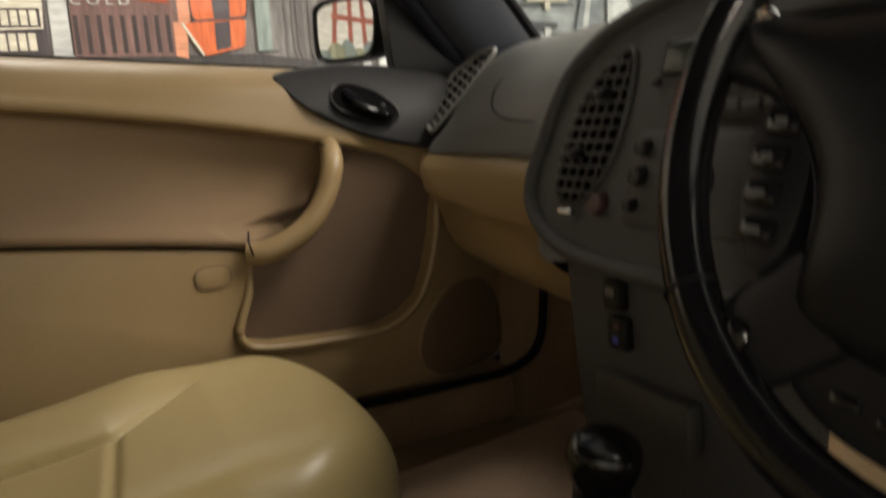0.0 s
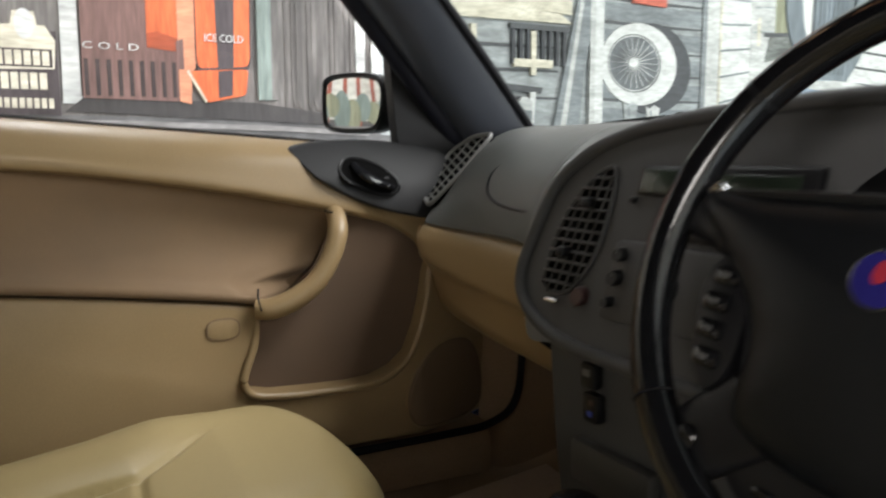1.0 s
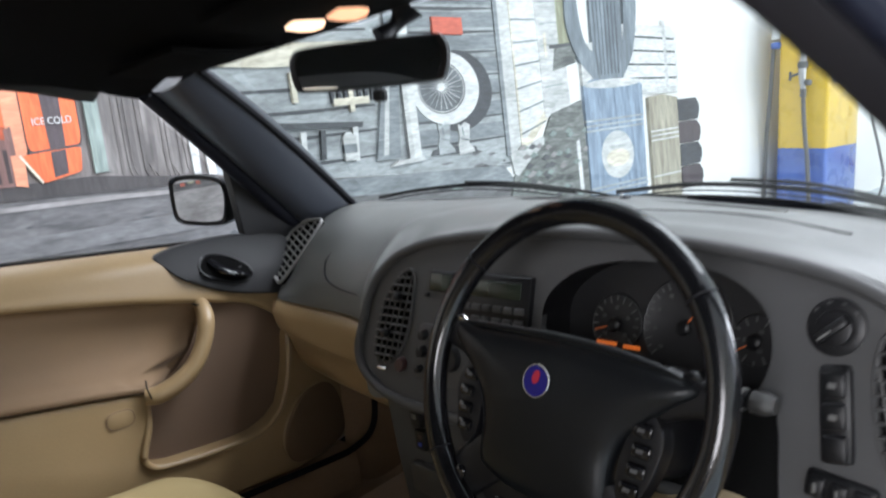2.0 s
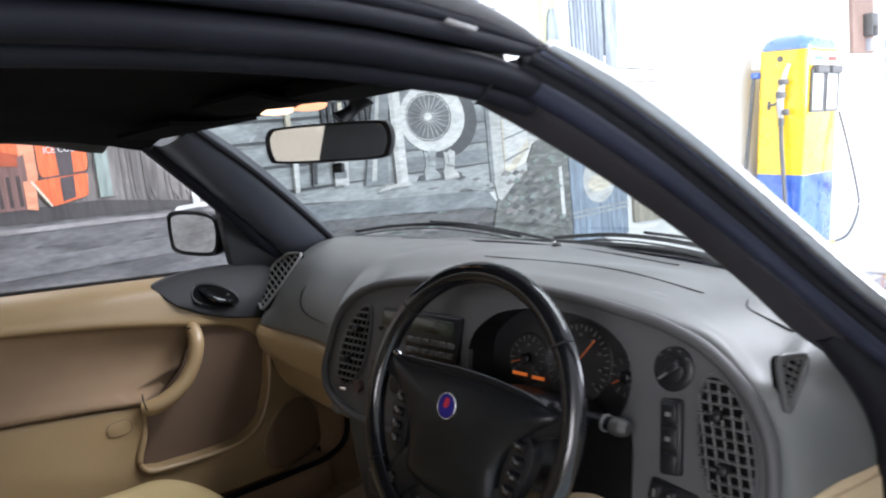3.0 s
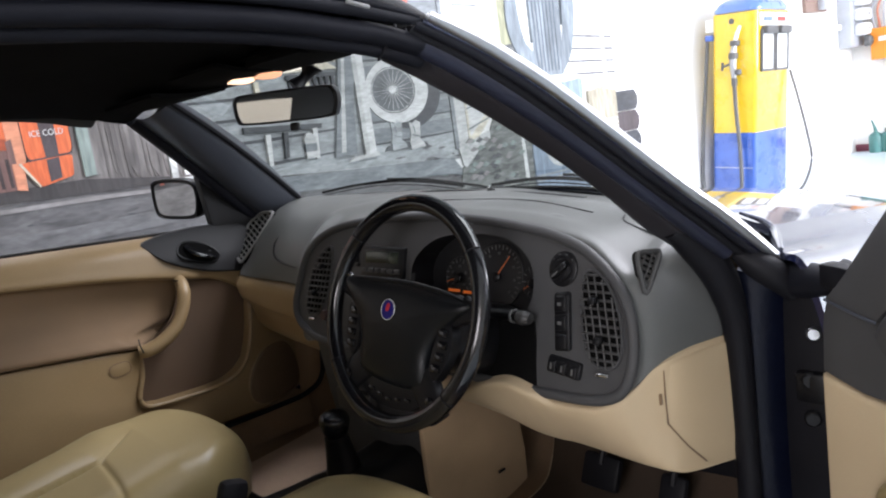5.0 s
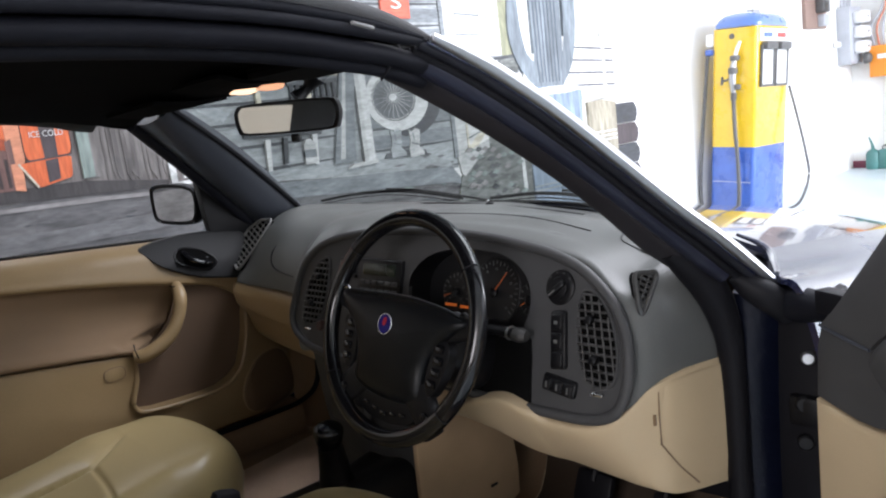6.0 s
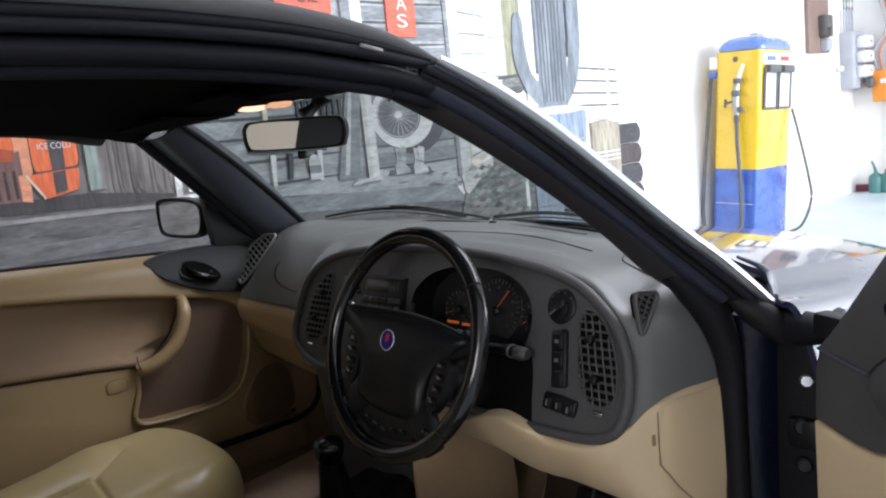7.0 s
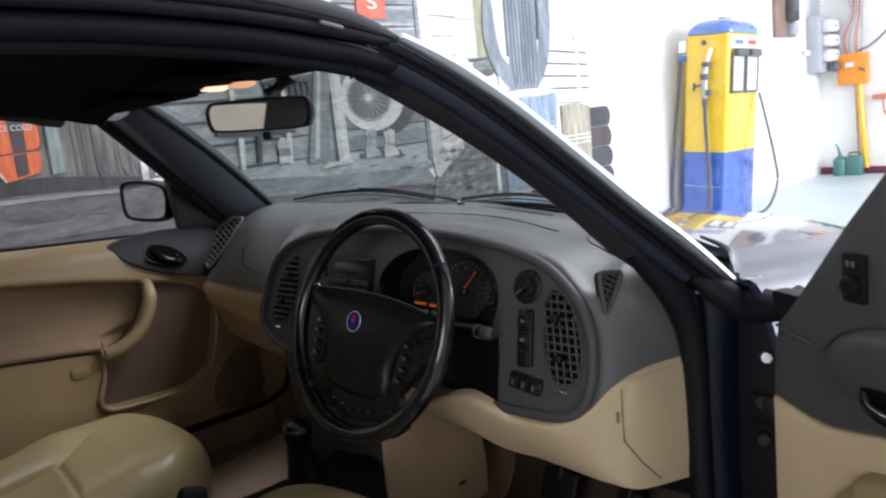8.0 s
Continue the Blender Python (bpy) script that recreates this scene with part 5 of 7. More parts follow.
part("floor_mat", patch([[(-0.56, -0.02, 0.292), (-0.36, -0.02, 0.288), (-0.17, -0.02, 0.292)], [(-0.57, 0.22, 0.300), (-0.36, 0.22, 0.294), (-0.16, 0.22, 0.300)], [(-0.56, 0.44, 0.325), (-0.36, 0.44, 0.312), (-0.17, 0.44, 0.325)]], 16, 16, 0.008), MATTING, car, "tan carpet mat in the passenger footwell")
part("kick_panel", patch([[(-0.69, 0.36, 0.30), (-0.69, 0.37, 0.46), (-0.69, 0.38, 0.62), (-0.69, 0.38, 0.75)], [(-0.63, 0.42, 0.30), (-0.63, 0.42, 0.46), (-0.63, 0.44, 0.62), (-0.63, 0.44, 0.75)], [(-0.60, 0.62, 0.36), (-0.60, 0.62, 0.50), (-0.60, 0.62, 0.65), (-0.60, 0.62, 0.75)]], 14, 14), CARPET, car, "tan footwell side lining")
part("door_sill", patch([[(-0.66, -1.2, 0.30), (-0.66, -1.2, 0.375), (-0.69, -1.2, 0.395), (-0.76, -1.2, 0.39)], [(-0.645, 0.1, 0.30), (-0.645, 0.1, 0.36), (-0.675, 0.1, 0.385), (-0.76, 0.1, 0.38)], [(-0.635, 0.36, 0.30), (-0.635, 0.36, 0.37), (-0.665, 0.36, 0.395), (-0.76, 0.36, 0.39)]], 20, 16), CARPET, car, "tan carpeted sill under the passenger door")
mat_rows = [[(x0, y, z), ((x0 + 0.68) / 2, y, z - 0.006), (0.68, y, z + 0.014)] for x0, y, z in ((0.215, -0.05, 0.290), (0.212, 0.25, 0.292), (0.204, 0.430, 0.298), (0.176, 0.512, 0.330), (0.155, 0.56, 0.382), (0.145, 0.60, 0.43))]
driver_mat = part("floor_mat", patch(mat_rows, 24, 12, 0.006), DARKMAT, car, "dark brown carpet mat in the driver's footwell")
part("mat_piping", sweep([Vector(r[0]) + Vector((0, 0, 0.003)) for r in mat_rows], 0.0038, 8, 40), BEIGE_HARD, driver_mat, "pale piped edge")
for px, w in ((0.365, 0.090), (0.53, 0.055)):
    pedal = part("pedal", box((px, 0.45, 0.378), (w, 0.020, 0.070), 0.008, Matrix.Rotation(radians(-25), 4, "X")), RUBBER, car, "black rubber pedal")
    part("pedal_arm", sweep([(px, 0.45, 0.395), (px, 0.50, 0.50), (px, 0.54, 0.66)], 0.008, 8), RUBBER, pedal)
# black sheet added to give the footwell's shade
part("footwell_shade", box((0.48, 0.56, 0.48), (0.40, 0.02, 0.24), 0.01), RUBBER, car, "black sheet for the shade behind the pedals")


# ---- passenger door ----
def sill_z(y):
    return 0.938 - 0.073 * y


SEAM = [(-1.05, 0.925), (-0.70, 0.915), (-0.426, 0.901), (-0.285, 0.886), (-0.121, 0.860), (-0.03, 0.842), (0.05, 0.824)]
ARM = [(-1.05, 0.775), (-0.70, 0.748), (-0.438, 0.722), (-0.297, 0.705), (-0.18, 0.689), (-0.085, 0.674)]
pdoor = part("passenger_door", box((-0.775, -0.33, 0.62), (0.09, 1.42, 0.60), 0.02), PAINT, car, "closed passenger door with beige trim")
seam = catmull([(y, z, 0) for y, z in SEAM], 24)
ext = [(0.05, 0.824), (0.10, 0.812), (0.16, 0.796), (0.21, 0.768), (0.245, 0.735)]
top_rows = []
for y, z in [(p.x, p.y) for p in seam] + ext[1:]:
    s = sill_z(y)
    b = -0.016 if y > 0.12 else 0.0
    top_rows.append([(b + q[0], q[1], q[2]) for q in [(-0.735, y, s - 0.012), (-0.728, y, s + 0.001), (-0.712, y, s + 0.004), (-0.690, y, s - 0.010), (-0.674, y, s - 0.032), (-0.664, y, (s - 0.03) * 0.5 + z * 0.5), (-0.659, y, z + 0.012), (-0.661, y, z + 0.003), (-0.670, y, z - 0.002), (-0.700, y, z - 0.004)]])
part("upper_trim", patch(top_rows, 90, 40), BEIGE, pdoor, "padded beige vinyl door top")
arm = catmull([(y, z, 0) for y, z in ARM], 24)
ins_rows = []
for i in range(24):
    y1, z1 = seam[i].x, seam[i].y
    y2, z2 = arm[i].x, arm[i].y
    lip = 0.030 if i < 22 else 0.026
    e = 0.040 * (i / 23) ** 6
    ins_rows.append([(-0.684, y1 + e * 0.3, z1 + 0.004), (-0.694, y1 + e * 0.4, z1 - 0.018), (-0.699, y1 * 0.7 + y2 * 0.3 + e, z1 * 0.7 + z2 * 0.3), (-0.697, (y1 + y2) / 2 + e * 1.2, (z1 + z2) / 2), (-0.688, y1 * 0.3 + y2 * 0.7 + e * 1.2, z2 + 0.055),
                     (-0.668, y2, z2 + lip + 0.006), (-0.646, y2, z2 + lip - 0.010), (-0.640, y2, z2 + 0.012), (-0.643, y2, z2 + 0.003), (-0.655, y2, z2)])
for k in (0.4, 1.0):
    last = [Vector(q) for q in ins_rows[23]]
    ins_rows.append([q.lerp(Vector((-0.701, q.y, q.z)), k) + Vector((0, 0.075 * k if n > 1 else 0.03 * k, 0.0)) for n, q in enumerate(last)])
part("cloth_insert", patch(ins_rows, 70, 44), SUEDE, pdoor, "brown cloth insert curving into the armrest")
part("insert_back", plate([(-1.05, 0.70), (-0.10, 0.64), (-0.03, 0.66), (0.03, 0.70), (0.075, 0.78), (0.085, 0.84), (-0.1, 0.88), (-1.05, 0.95)], "x", -0.703, -0.01), SUEDE, pdoor)
lower = [(-1.05, 0.770)] + [(y, z - 0.003) for y, z in ARM[1:]] + [(-0.078, 0.655), (-0.076, 0.640), (-0.090, 0.600), (-0.102, 0.565), (-0.104, 0.545), (-0.092, 0.528), (-0.06, 0.520), (0.02, 0.515), (0.08, 0.513), (0.126, 0.516), (0.165, 0.530), (0.195, 0.555), (0.214, 0.600), (0.228, 0.650),
         (0.236, 0.700), (0.250, 0.748), (0.30, 0.745), (0.36, 0.70), (0.40, 0.60), (0.41, 0.45), (0.375, 0.405), (0.30, 0.395), (0.10, 0.400), (-0.40, 0.405), (-1.05, 0.41)]


def folded(bm, at=0.215, fall=0.30):
    """Folds the front end of a flat door part away from the cabin."""
    bmesh.ops.bisect_plane(bm, geom=bm.verts[:] + bm.edges[:] + bm.faces[:], plane_co=(0, at, 0), plane_no=(0, 1, 0))
    for v in bm.verts:
        v.co.x -= fall * max(0.0, v.co.y - at)
    return bm


part("lower_panel", folded(plate(lower, "x", -0.648, -0.05, 0.007, 0, 3)), BEIGE, pdoor, "beige vinyl lower door panel")
part("pocket_lining", plate([(-0.13, 0.50), (0.27, 0.50), (0.27, 0.78), (0.20, 0.82), (0.070, 0.832), (0.055, 0.775), (0.030, 0.728), (-0.005, 0.694), (-0.05, 0.668), (-0.13, 0.650)], "x", -0.684, -0.012), NET, pdoor, "dark brown lining of the door pocket")
part("pocket_rim", sweep([(-0.652, -0.080, 0.660), (-0.648, -0.088, 0.608), (-0.646, -0.104, 0.566), (-0.645, -0.108, 0.542), (-0.645, -0.092, 0.522), (-0.645, -0.05, 0.514), (-0.645, 0.03, 0.509), (-0.646, 0.126, 0.510), (-0.648, 0.185, 0.540), (-0.650, 0.215, 0.590), (-0.654, 0.236, 0.660), (-0.660, 0.246, 0.720)],
                          [0.005, 0.007, 0.0075, 0.0075, 0.0075, 0.007, 0.007, 0.007, 0.007, 0.007, 0.006, 0.004], 10, 60), BEIGE, pdoor, "beige piped rim of the door pocket")
part("pull_handle", sweep([(-0.672, 0.062, 0.824), (-0.654, 0.062, 0.810), (-0.634, 0.056, 0.785), (-0.626, 0.040, 0.745), (-0.624, 0.012, 0.706), (-0.628, -0.025, 0.680), (-0.636, -0.060, 0.667), (-0.645, -0.084, 0.667)],
                           [0.014, 0.0165, 0.0175, 0.0175, 0.0185, 0.0195, 0.0195, 0.0175], 16, 60, flat=0.95), BEIGE, pdoor, "curved beige pull handle")
part("handle_joint", sweep([(-0.6405, -0.080, 0.700), (-0.626, -0.084, 0.688), (-0.624, -0.080, 0.668), (-0.636, -0.074, 0.650)], 0.0017, 6, 16), BLACK, pdoor)
part("handle_joint", sweep([(-0.662, 0.045, 0.822), (-0.648, 0.050, 0.820), (-0.648, 0.078, 0.816)], 0.0018, 6, 12), BLACK, pdoor)
part("door_cap_rim", sweep([(-0.647, -0.137 + 0.026 * (abs(math.cos(a)) ** 0.7) * math.copysign(1, math.cos(a)), 0.6385 + 0.017 * (abs(math.sin(a)) ** 0.7) * math.copysign(1, math.sin(a))) for a in [2 * math.pi * i / 24 + 0.01 for i in range(24)]], 0.0014, 6, 48, closed=True, up=(1, 0, 0)), SUEDE, pdoor)
part("door_cap", plate([(-0.137 + 0.025 * (abs(math.cos(a)) ** 0.7) * math.copysign(1, math.cos(a)), 0.6385 + 0.016 * (abs(math.sin(a)) ** 0.7) * math.copysign(1, math.sin(a))) for a in [2 * math.pi * i / 24 + 0.01 for i in range(24)]], "x", -0.6455, -0.004, 0.001), BEIGE, pdoor)
speaker_pts = [(0.187, 0.455), (0.196, 0.500), (0.222, 0.538), (0.262, 0.562), (0.31, 0.566), (0.345, 0.550), (0.366, 0.510), (0.372, 0.460), (0.366, 0.425), (0.33, 0.408), (0.26, 0.406), (0.205, 0.418)]
part("speaker_grille", folded(plate(speaker_pts, "x", -0.638, -0.02, 0.006, 44, 3)), SPEAKER, pdoor, "brown cloth door speaker cover")
part("speaker_bead", sweep([(-0.645 - 0.30 * max(0.0, q.x - 0.215), q.x, q.y) for q in catmull([(*q, 0) for q in speaker_pts], 30, True)], 0.003, 8, 60, closed=True, up=(1, 0, 0)), BEIGE, pdoor)
part("door_seal", sweep([(-0.640, -0.6, 0.390), (-0.637, 0.0, 0.393), (-0.634, 0.25, 0.392), (-0.632, 0.36, 0.398), (-0.628, 0.415, 0.440), (-0.625, 0.43, 0.56)], 0.008, 8, 40), RUBBER, car, "black door seal")
black_pts = [(-0.004, 0.932), (0.006, 0.905), (0.028, 0.880), (0.06, 0.858), (0.10, 0.838), (0.15, 0.820), (0.20, 0.808), (0.25, 0.800), (0.30, 0.815), (0.315, 0.88), (0.285, 0.922), (0.21, 0.938), (0.10, 0.944)]


def on_top(bm, depth=0.0):
    """Bends a flat shape built at x = 0 over the padded door top."""
    for v in bm.verts:
        d = sill_z(v.co.y) - v.co.z
        v.co.x += -0.652 - max(0.0, 0.062 - d) * 0.65 + depth
    return bm


corner = part("lever_surround", on_top(plate(black_pts, "x", 0.0, -0.02, 0.006, 60, 3)), CORNER, pdoor, "charcoal panel round the door lever")
# black plate for the shade behind the lever
part("lever_recess_shade", on_top(plate([(0.076, 0.892), (0.090, 0.908), (0.118, 0.908), (0.153, 0.893), (0.176, 0.872), (0.174, 0.853), (0.143, 0.850), (0.108, 0.862), (0.083, 0.876)], "x", 0.002, -0.004, 0.001, 36)), RECESS_SHADE, pdoor)
part("lever_rim", on_top(sweep([(0.002, q[0], q[1]) for q in [(0.074, 0.892), (0.090, 0.910), (0.118, 0.910), (0.154, 0.895), (0.178, 0.872), (0.176, 0.851), (0.143, 0.848), (0.108, 0.860), (0.081, 0.875)]], 0.0022, 6, 50, closed=True, up=(1, 0, 0))), BLACK, pdoor)
part("door_lever", on_top(sweep([(0.004, 0.098, 0.902), (0.008, 0.108, 0.888), (0.011, 0.128, 0.873), (0.008, 0.158, 0.860), (0.004, 0.170, 0.858)], [0.007, 0.0095, 0.009, 0.007, 0.003], 10, 24)), GLOSSY, pdoor, "black door release lever")
part("window_seal", sweep([(-0.738, -1.05, sill_z(-1.05) + 0.004), (-0.738, -0.5, sill_z(-0.5) + 0.004), (-0.736, 0.0, sill_z(0) + 0.004), (-0.734, 0.24, sill_z(0.24) + 0.004)], 0.007, 8, 30), RUBBER, pdoor)
part("mirror_sail", plate([(0.205, 0.925), (0.199, 0.945), (0.187, 1.07), (0.186, 1.105), (0.215, 1.11), (0.30, 1.035), (0.40, 0.955), (0.42, 0.90), (0.30, 0.905)], "x", -0.700, -0.028, 0.005), CORNER, pdoor, "charcoal triangle behind the door mirror")
window = part("window_pane", facing(patch([[(-0.742, -1.02, 0.99), (-0.735, -0.5, 0.955), (-0.733, 0.0, 0.93), (-0.728, 0.22, 0.92)], [(-0.685, -1.0, 1.15), (-0.680, -0.5, 1.14), (-0.675, 0.0, 1.12), (-0.684, 0.14, 1.09)], [(-0.60, -0.98, 1.31), (-0.60, -0.5, 1.305), (-0.585, -0.1, 1.275), (-0.60, -0.02, 1.245)]], 12, 20), (0.3, -0.5, 1.1)), SIDEGLASS, pdoor, "raised passenger window")
window.visible_shadow = False
# passenger door mirror
mir_l, mir_r = Vector((-0.962, 0.150, 1.018)), Vector((-0.742, 0.198, 1.016))
ax = (mir_r - mir_l).normalized()
mm = Matrix.Translation((mir_l + mir_r) / 2) @ Matrix((ax, Vector((-ax.y, ax.x, 0)), Vector((0, 0, 1)))).transposed().to_4x4()
mo = [(-0.108, 0.030), (-0.100, 0.052), (-0.06, 0.060), (0.02, 0.058), (0.085, 0.048), (0.106, 0.030), (0.105, -0.010), (0.090, -0.046), (0.055, -0.058), (-0.05, -0.056), (-0.098, -0.046), (-0.109, -0.020)]


def at_mirror(bm):
    bmesh.ops.transform(bm, matrix=mm, verts=bm.verts)
    bmesh.ops.recalc_face_normals(bm, faces=bm.faces)
    return bm


shell_rows = [[(q.x * k, d, q.y * k) for q in catmull([(*q, 0) for q in mo], 40, True)] for k, d in ((0.93, 0.004), (1.0, -0.004), (1.03, 0.004), (1.0, 0.03), (0.85, 0.065), (0.5, 0.085))]
mirror = part("door_mirror", at_mirror(sheet(shell_rows, True, True)), BLACK, car, "passenger door mirror in a black frame")
part("mirror_glass", at_mirror(plate([(a * 0.88, b * 0.84) for a, b in mo], "y", -0.001, 0.003, 0, 40)), MIRROR, mirror, "silvered mirror glass")
part("mirror_arm", sweep([(-0.80, 0.25, 0.985), (-0.75, 0.27, 0.975), (-0.71, 0.275, 0.965)], [0.025, 0.022, 0.028], 10, 12, flat=0.7), BLACK, mirror)

# ---- seats ----
def away(x, y, line):
    """Distance of a plan point from a seam line and the side of it on which the point lies."""
    best, turn = 9.0, 1.0
    for (ax_, ay_), (bx_, by_) in zip(line, line[1:]):
        ux, uy = bx_ - ax_, by_ - ay_
        k = min(1.0, max(0.0, ((x - ax_) * ux + (y - ay_) * uy) / (ux * ux + uy * uy)))
        d = math.hypot(x - ax_ - k * ux, y - ay_ - k * uy)
        if d < best:
            best, turn = d, ux * (y - ay_) - uy * (x - ax_)
    return best, turn


BOLSTER_SEAM = [(0.452, -0.178), (0.418, -0.222), (0.382, -0.262), (0.350, -0.300), (0.362, -0.36), (0.385, -0.60)]
CROSS_SEAM = [(0.350, -0.300), (0.26, -0.306), (0.13, -0.318)]


def cushion(sign, dy=0.0, dz=0.0):
    """Seat cushion: a broad domed front roll, a soft door-side bolster and a sunk middle panel, parted by sewn seams."""
    rows = []
    for i in range(150):
        v = i / 149
        row = []
        for j in range(130):
            u = -1 + 2 * j / 129
            au = abs(u)
            x = 0.362 + (0.220 - 0.050 * max(0.0, 1 - v / 0.22) ** 2) * u
            y = 0.0 - 0.075 * au ** 3 * (1 - v) ** 2 - 0.58 * v
            edge = max(0.0, 1 - au ** 9) ** 0.40
            nose = max(0.0, 1 - max(0.0, 1 - v / 0.20) ** 2.6) ** 0.5
            top = 0.556 - 0.8 * max(0.0, y + 0.14) ** 2 - 0.150 * max(0.0, -0.20 - y) - 0.010 * u * u
            d, turn = away(x, y, BOLSTER_SEAM)
            e, over = away(x, y, CROSS_SEAM)
            fade = min(1.0, max(0.0, (-0.180 - y) / 0.10))
            fade *= fade * (3 - 2 * fade)
            if turn > 0 and y < -0.17:
                puff = 0.015 * fade * (1 - math.exp(-(d / 0.034) ** 1.5)) * max(0.0, 1 - max(0.0, (d - 0.06) / 0.17) ** 2)
            else:
                puff = 0.0
            sunk = -0.007 * (1 - math.exp(-(e / 0.03) ** 1.5)) if over > 0 and turn <= 0 and y < -0.25 else 0.0
            groove = -0.006 * fade * math.exp(-(d / 0.006) ** 2) - 0.0055 * math.exp(-(e / 0.006) ** 2) * (1 - 0.5 * math.exp(-(d / 0.01) ** 2))
            h = 0.43 + (top - 0.43) * nose * edge + (puff + sunk + groove) * edge
            row.append((sign * x, y + dy, h + dz))
        rows.append(row)
    rows.insert(0, [(p[0], p[1] - 0.022, p[2] - 0.10) for p in rows[0]])
    for r in rows:
        a, b = r[0], r[-1]
        r.insert(0, (a[0] + sign * 0.016, a[1], a[2] - 0.10))
        r.append((b[0] - sign * 0.016, b[1], b[2] - 0.10))
    return sheet(rows)


def seat(sign, label, dy=0.0, dz=0.0):
    s = part("seat", cushion(sign, dy, dz), LEATHER, car, label, sharp=70)
    part("seat_base", box((sign * 0.34, -0.28, 0.335), (0.42, 0.50, 0.10), 0.02), BLACK, s)
    back = [[(sign * (0.34 + a * w), y + c * 0.02, z) for a, y, c in ((-1, yb + 0.01, 0), (-0.85, yf + 0.02, 0), (-0.5, yf - 0.02, 0), (0, yf - 0.03, 0), (0.5, yf - 0.02, 0), (0.85, yf + 0.02, 0), (1, yb + 0.01, 0), (0.6, yb - 0.02, 0), (-0.6, yb - 0.02, 0))]
            for z, w, yf, yb in ((0.50, 0.22, -0.58, -0.72), (0.65, 0.23, -0.60, -0.76), (0.82, 0.23, -0.645, -0.79), (0.95, 0.20, -0.685, -0.82), (1.00, 0.15, -0.72, -0.82))]
    part("backrest", patch(back, 30, 54, around=True, ends=True), LEATHER, s)
    part("headrest", box((sign * 0.34, -0.80, 1.075), (0.25, 0.09, 0.15), 0.04, None, 4), LEATHER, s)
    return s


seat(-1, "cream leather passenger seat")
seat(1, "cream leather driver's seat", 0.036, 0.017)

# ---- windscreen frame, pillars and hood ----
def passenger_pillar():
    """Inner trim of the passenger's windscreen pillar, from roof to dashboard."""
    rows = []
    for i in range(17):
        t = i / 16
        b = math.sin(math.pi * t)

        def at(p, q, bow):
            return Vector(p).lerp(Vector(q), t) + Vector(bow) * b
        a = at((0.530, 0.010, 1.238), (0.690, 0.395, 0.902), (0.006, -0.016, 0.020))
        c = at((0.458, 0.051, 1.262), (0.650, 0.462, 0.955), (0.010, 0, 0.018))
        o = at((0.628, 0.020, 1.266), (0.770, 0.405, 0.890), (0.0, -0.008, 0.018))
        f = at((0.510, 0.078, 1.285), (0.725, 0.505, 0.968), (0.012, 0, 0.030))
        m1 = (a + c) / 2 + Vector((-0.006, -0.010, -0.006))
        rows.append([(-p.x, p.y, p.z) for p in (a, m1, c, (c + f) / 2, f, (f + o) / 2 + Vector((0.008, 0.004, 0.012)), o, (o + a) / 2 + Vector((0.006, -0.012, -0.004)))])
    return rows


rows = passenger_pillar()
pil = part("windscreen_pillar", sheet([catmull(r, 32, True) for r in rows], True, True), PILLAR, car, "dark grey passenger side windscreen pillar")
part("pillar_paint", sweep([Vector(r[6]) + Vector((-0.004, 0.010, 0.006)) for r in rows[::2]], [0.007, 0.011, 0.012, 0.0125, 0.013, 0.013, 0.013, 0.012, 0.010], 10, 60), PAINT, pil, "glossy dark blue windscreen frame")
part("pillar_seal", sweep([Vector(r[6]) + Vector((0.012, -0.006, -0.014)) for r in rows[::2]], 0.0115, 10, 60), NAVY, pil)
part("pillar_seal", sweep([Vector(r[7]) + Vector((0.004, -0.002, -0.006)) for r in rows[::2]], 0.018, 10, 60), NAVY, pil)
part("pillar_bead", sweep([Vector(r[2]) + Vector((0.002, 0.004, 0.002)) for r in rows[::2]], 0.0075, 8, 60), RUBBER, pil, "thin black windscreen bead")

# driver's pillar: outer edge O along the bright glint, inner edge I along the glass
O_LINE = [(0.631, -0.095, 1.2520), (0.645, -0.033, 1.2190), (0.662, 0.023, 1.1800), (0.677, 0.066, 1.1450), (0.704, 0.140, 1.0790), (0.734, 0.218, 1.0070), (0.758, 0.290, 0.9470), (0.786, 0.366, 0.8760)]
I_LINE = [(0.563, -0.105, 1.2170), (0.570, -0.068, 1.1960), (0.583, -0.014, 1.1620), (0.595, 0.038, 1.1270), (0.6165, 0.113, 1.0690), (0.640, 0.188, 1.0020), (0.660, 0.246, 0.9420), (0.678, 0.292, 0.9020)]
O_LINE, I_LINE = catmull(O_LINE, 25), catmull(I_LINE, 25)
BULGE = Vector((0.50, -0.85, 0.16))
pillar_rows = []
for o, i in zip(O_LINE, I_LINE):
    w = o - i
    pillar_rows.append([i, i + w * 0.14 + BULGE * 0.011, i + w * 0.34 + BULGE * 0.014, i + w * 0.46 + BULGE * 0.006, i + w * 0.70 + BULGE * 0.005, i + w * 0.86 + BULGE * 0.004, o - BULGE * 0.004, o - BULGE * 0.022, i + w * 0.6 - BULGE * 0.034, i + w * 0.2 - BULGE * 0.024])
pil = part("windscreen_pillar", sheet([catmull(r, 44, True) for r in pillar_rows], True, True), POST, car, "charcoal driver side windscreen pillar")
part("pillar_tube", sweep([i + (o - i) * 0.575 + BULGE * 0.009 for o, i in zip(O_LINE, I_LINE)][::2], [0.011] + [0.0135] * 11 + [0.012], 14, 70), TUBE, pil, "fat blue-black rubber door seal")
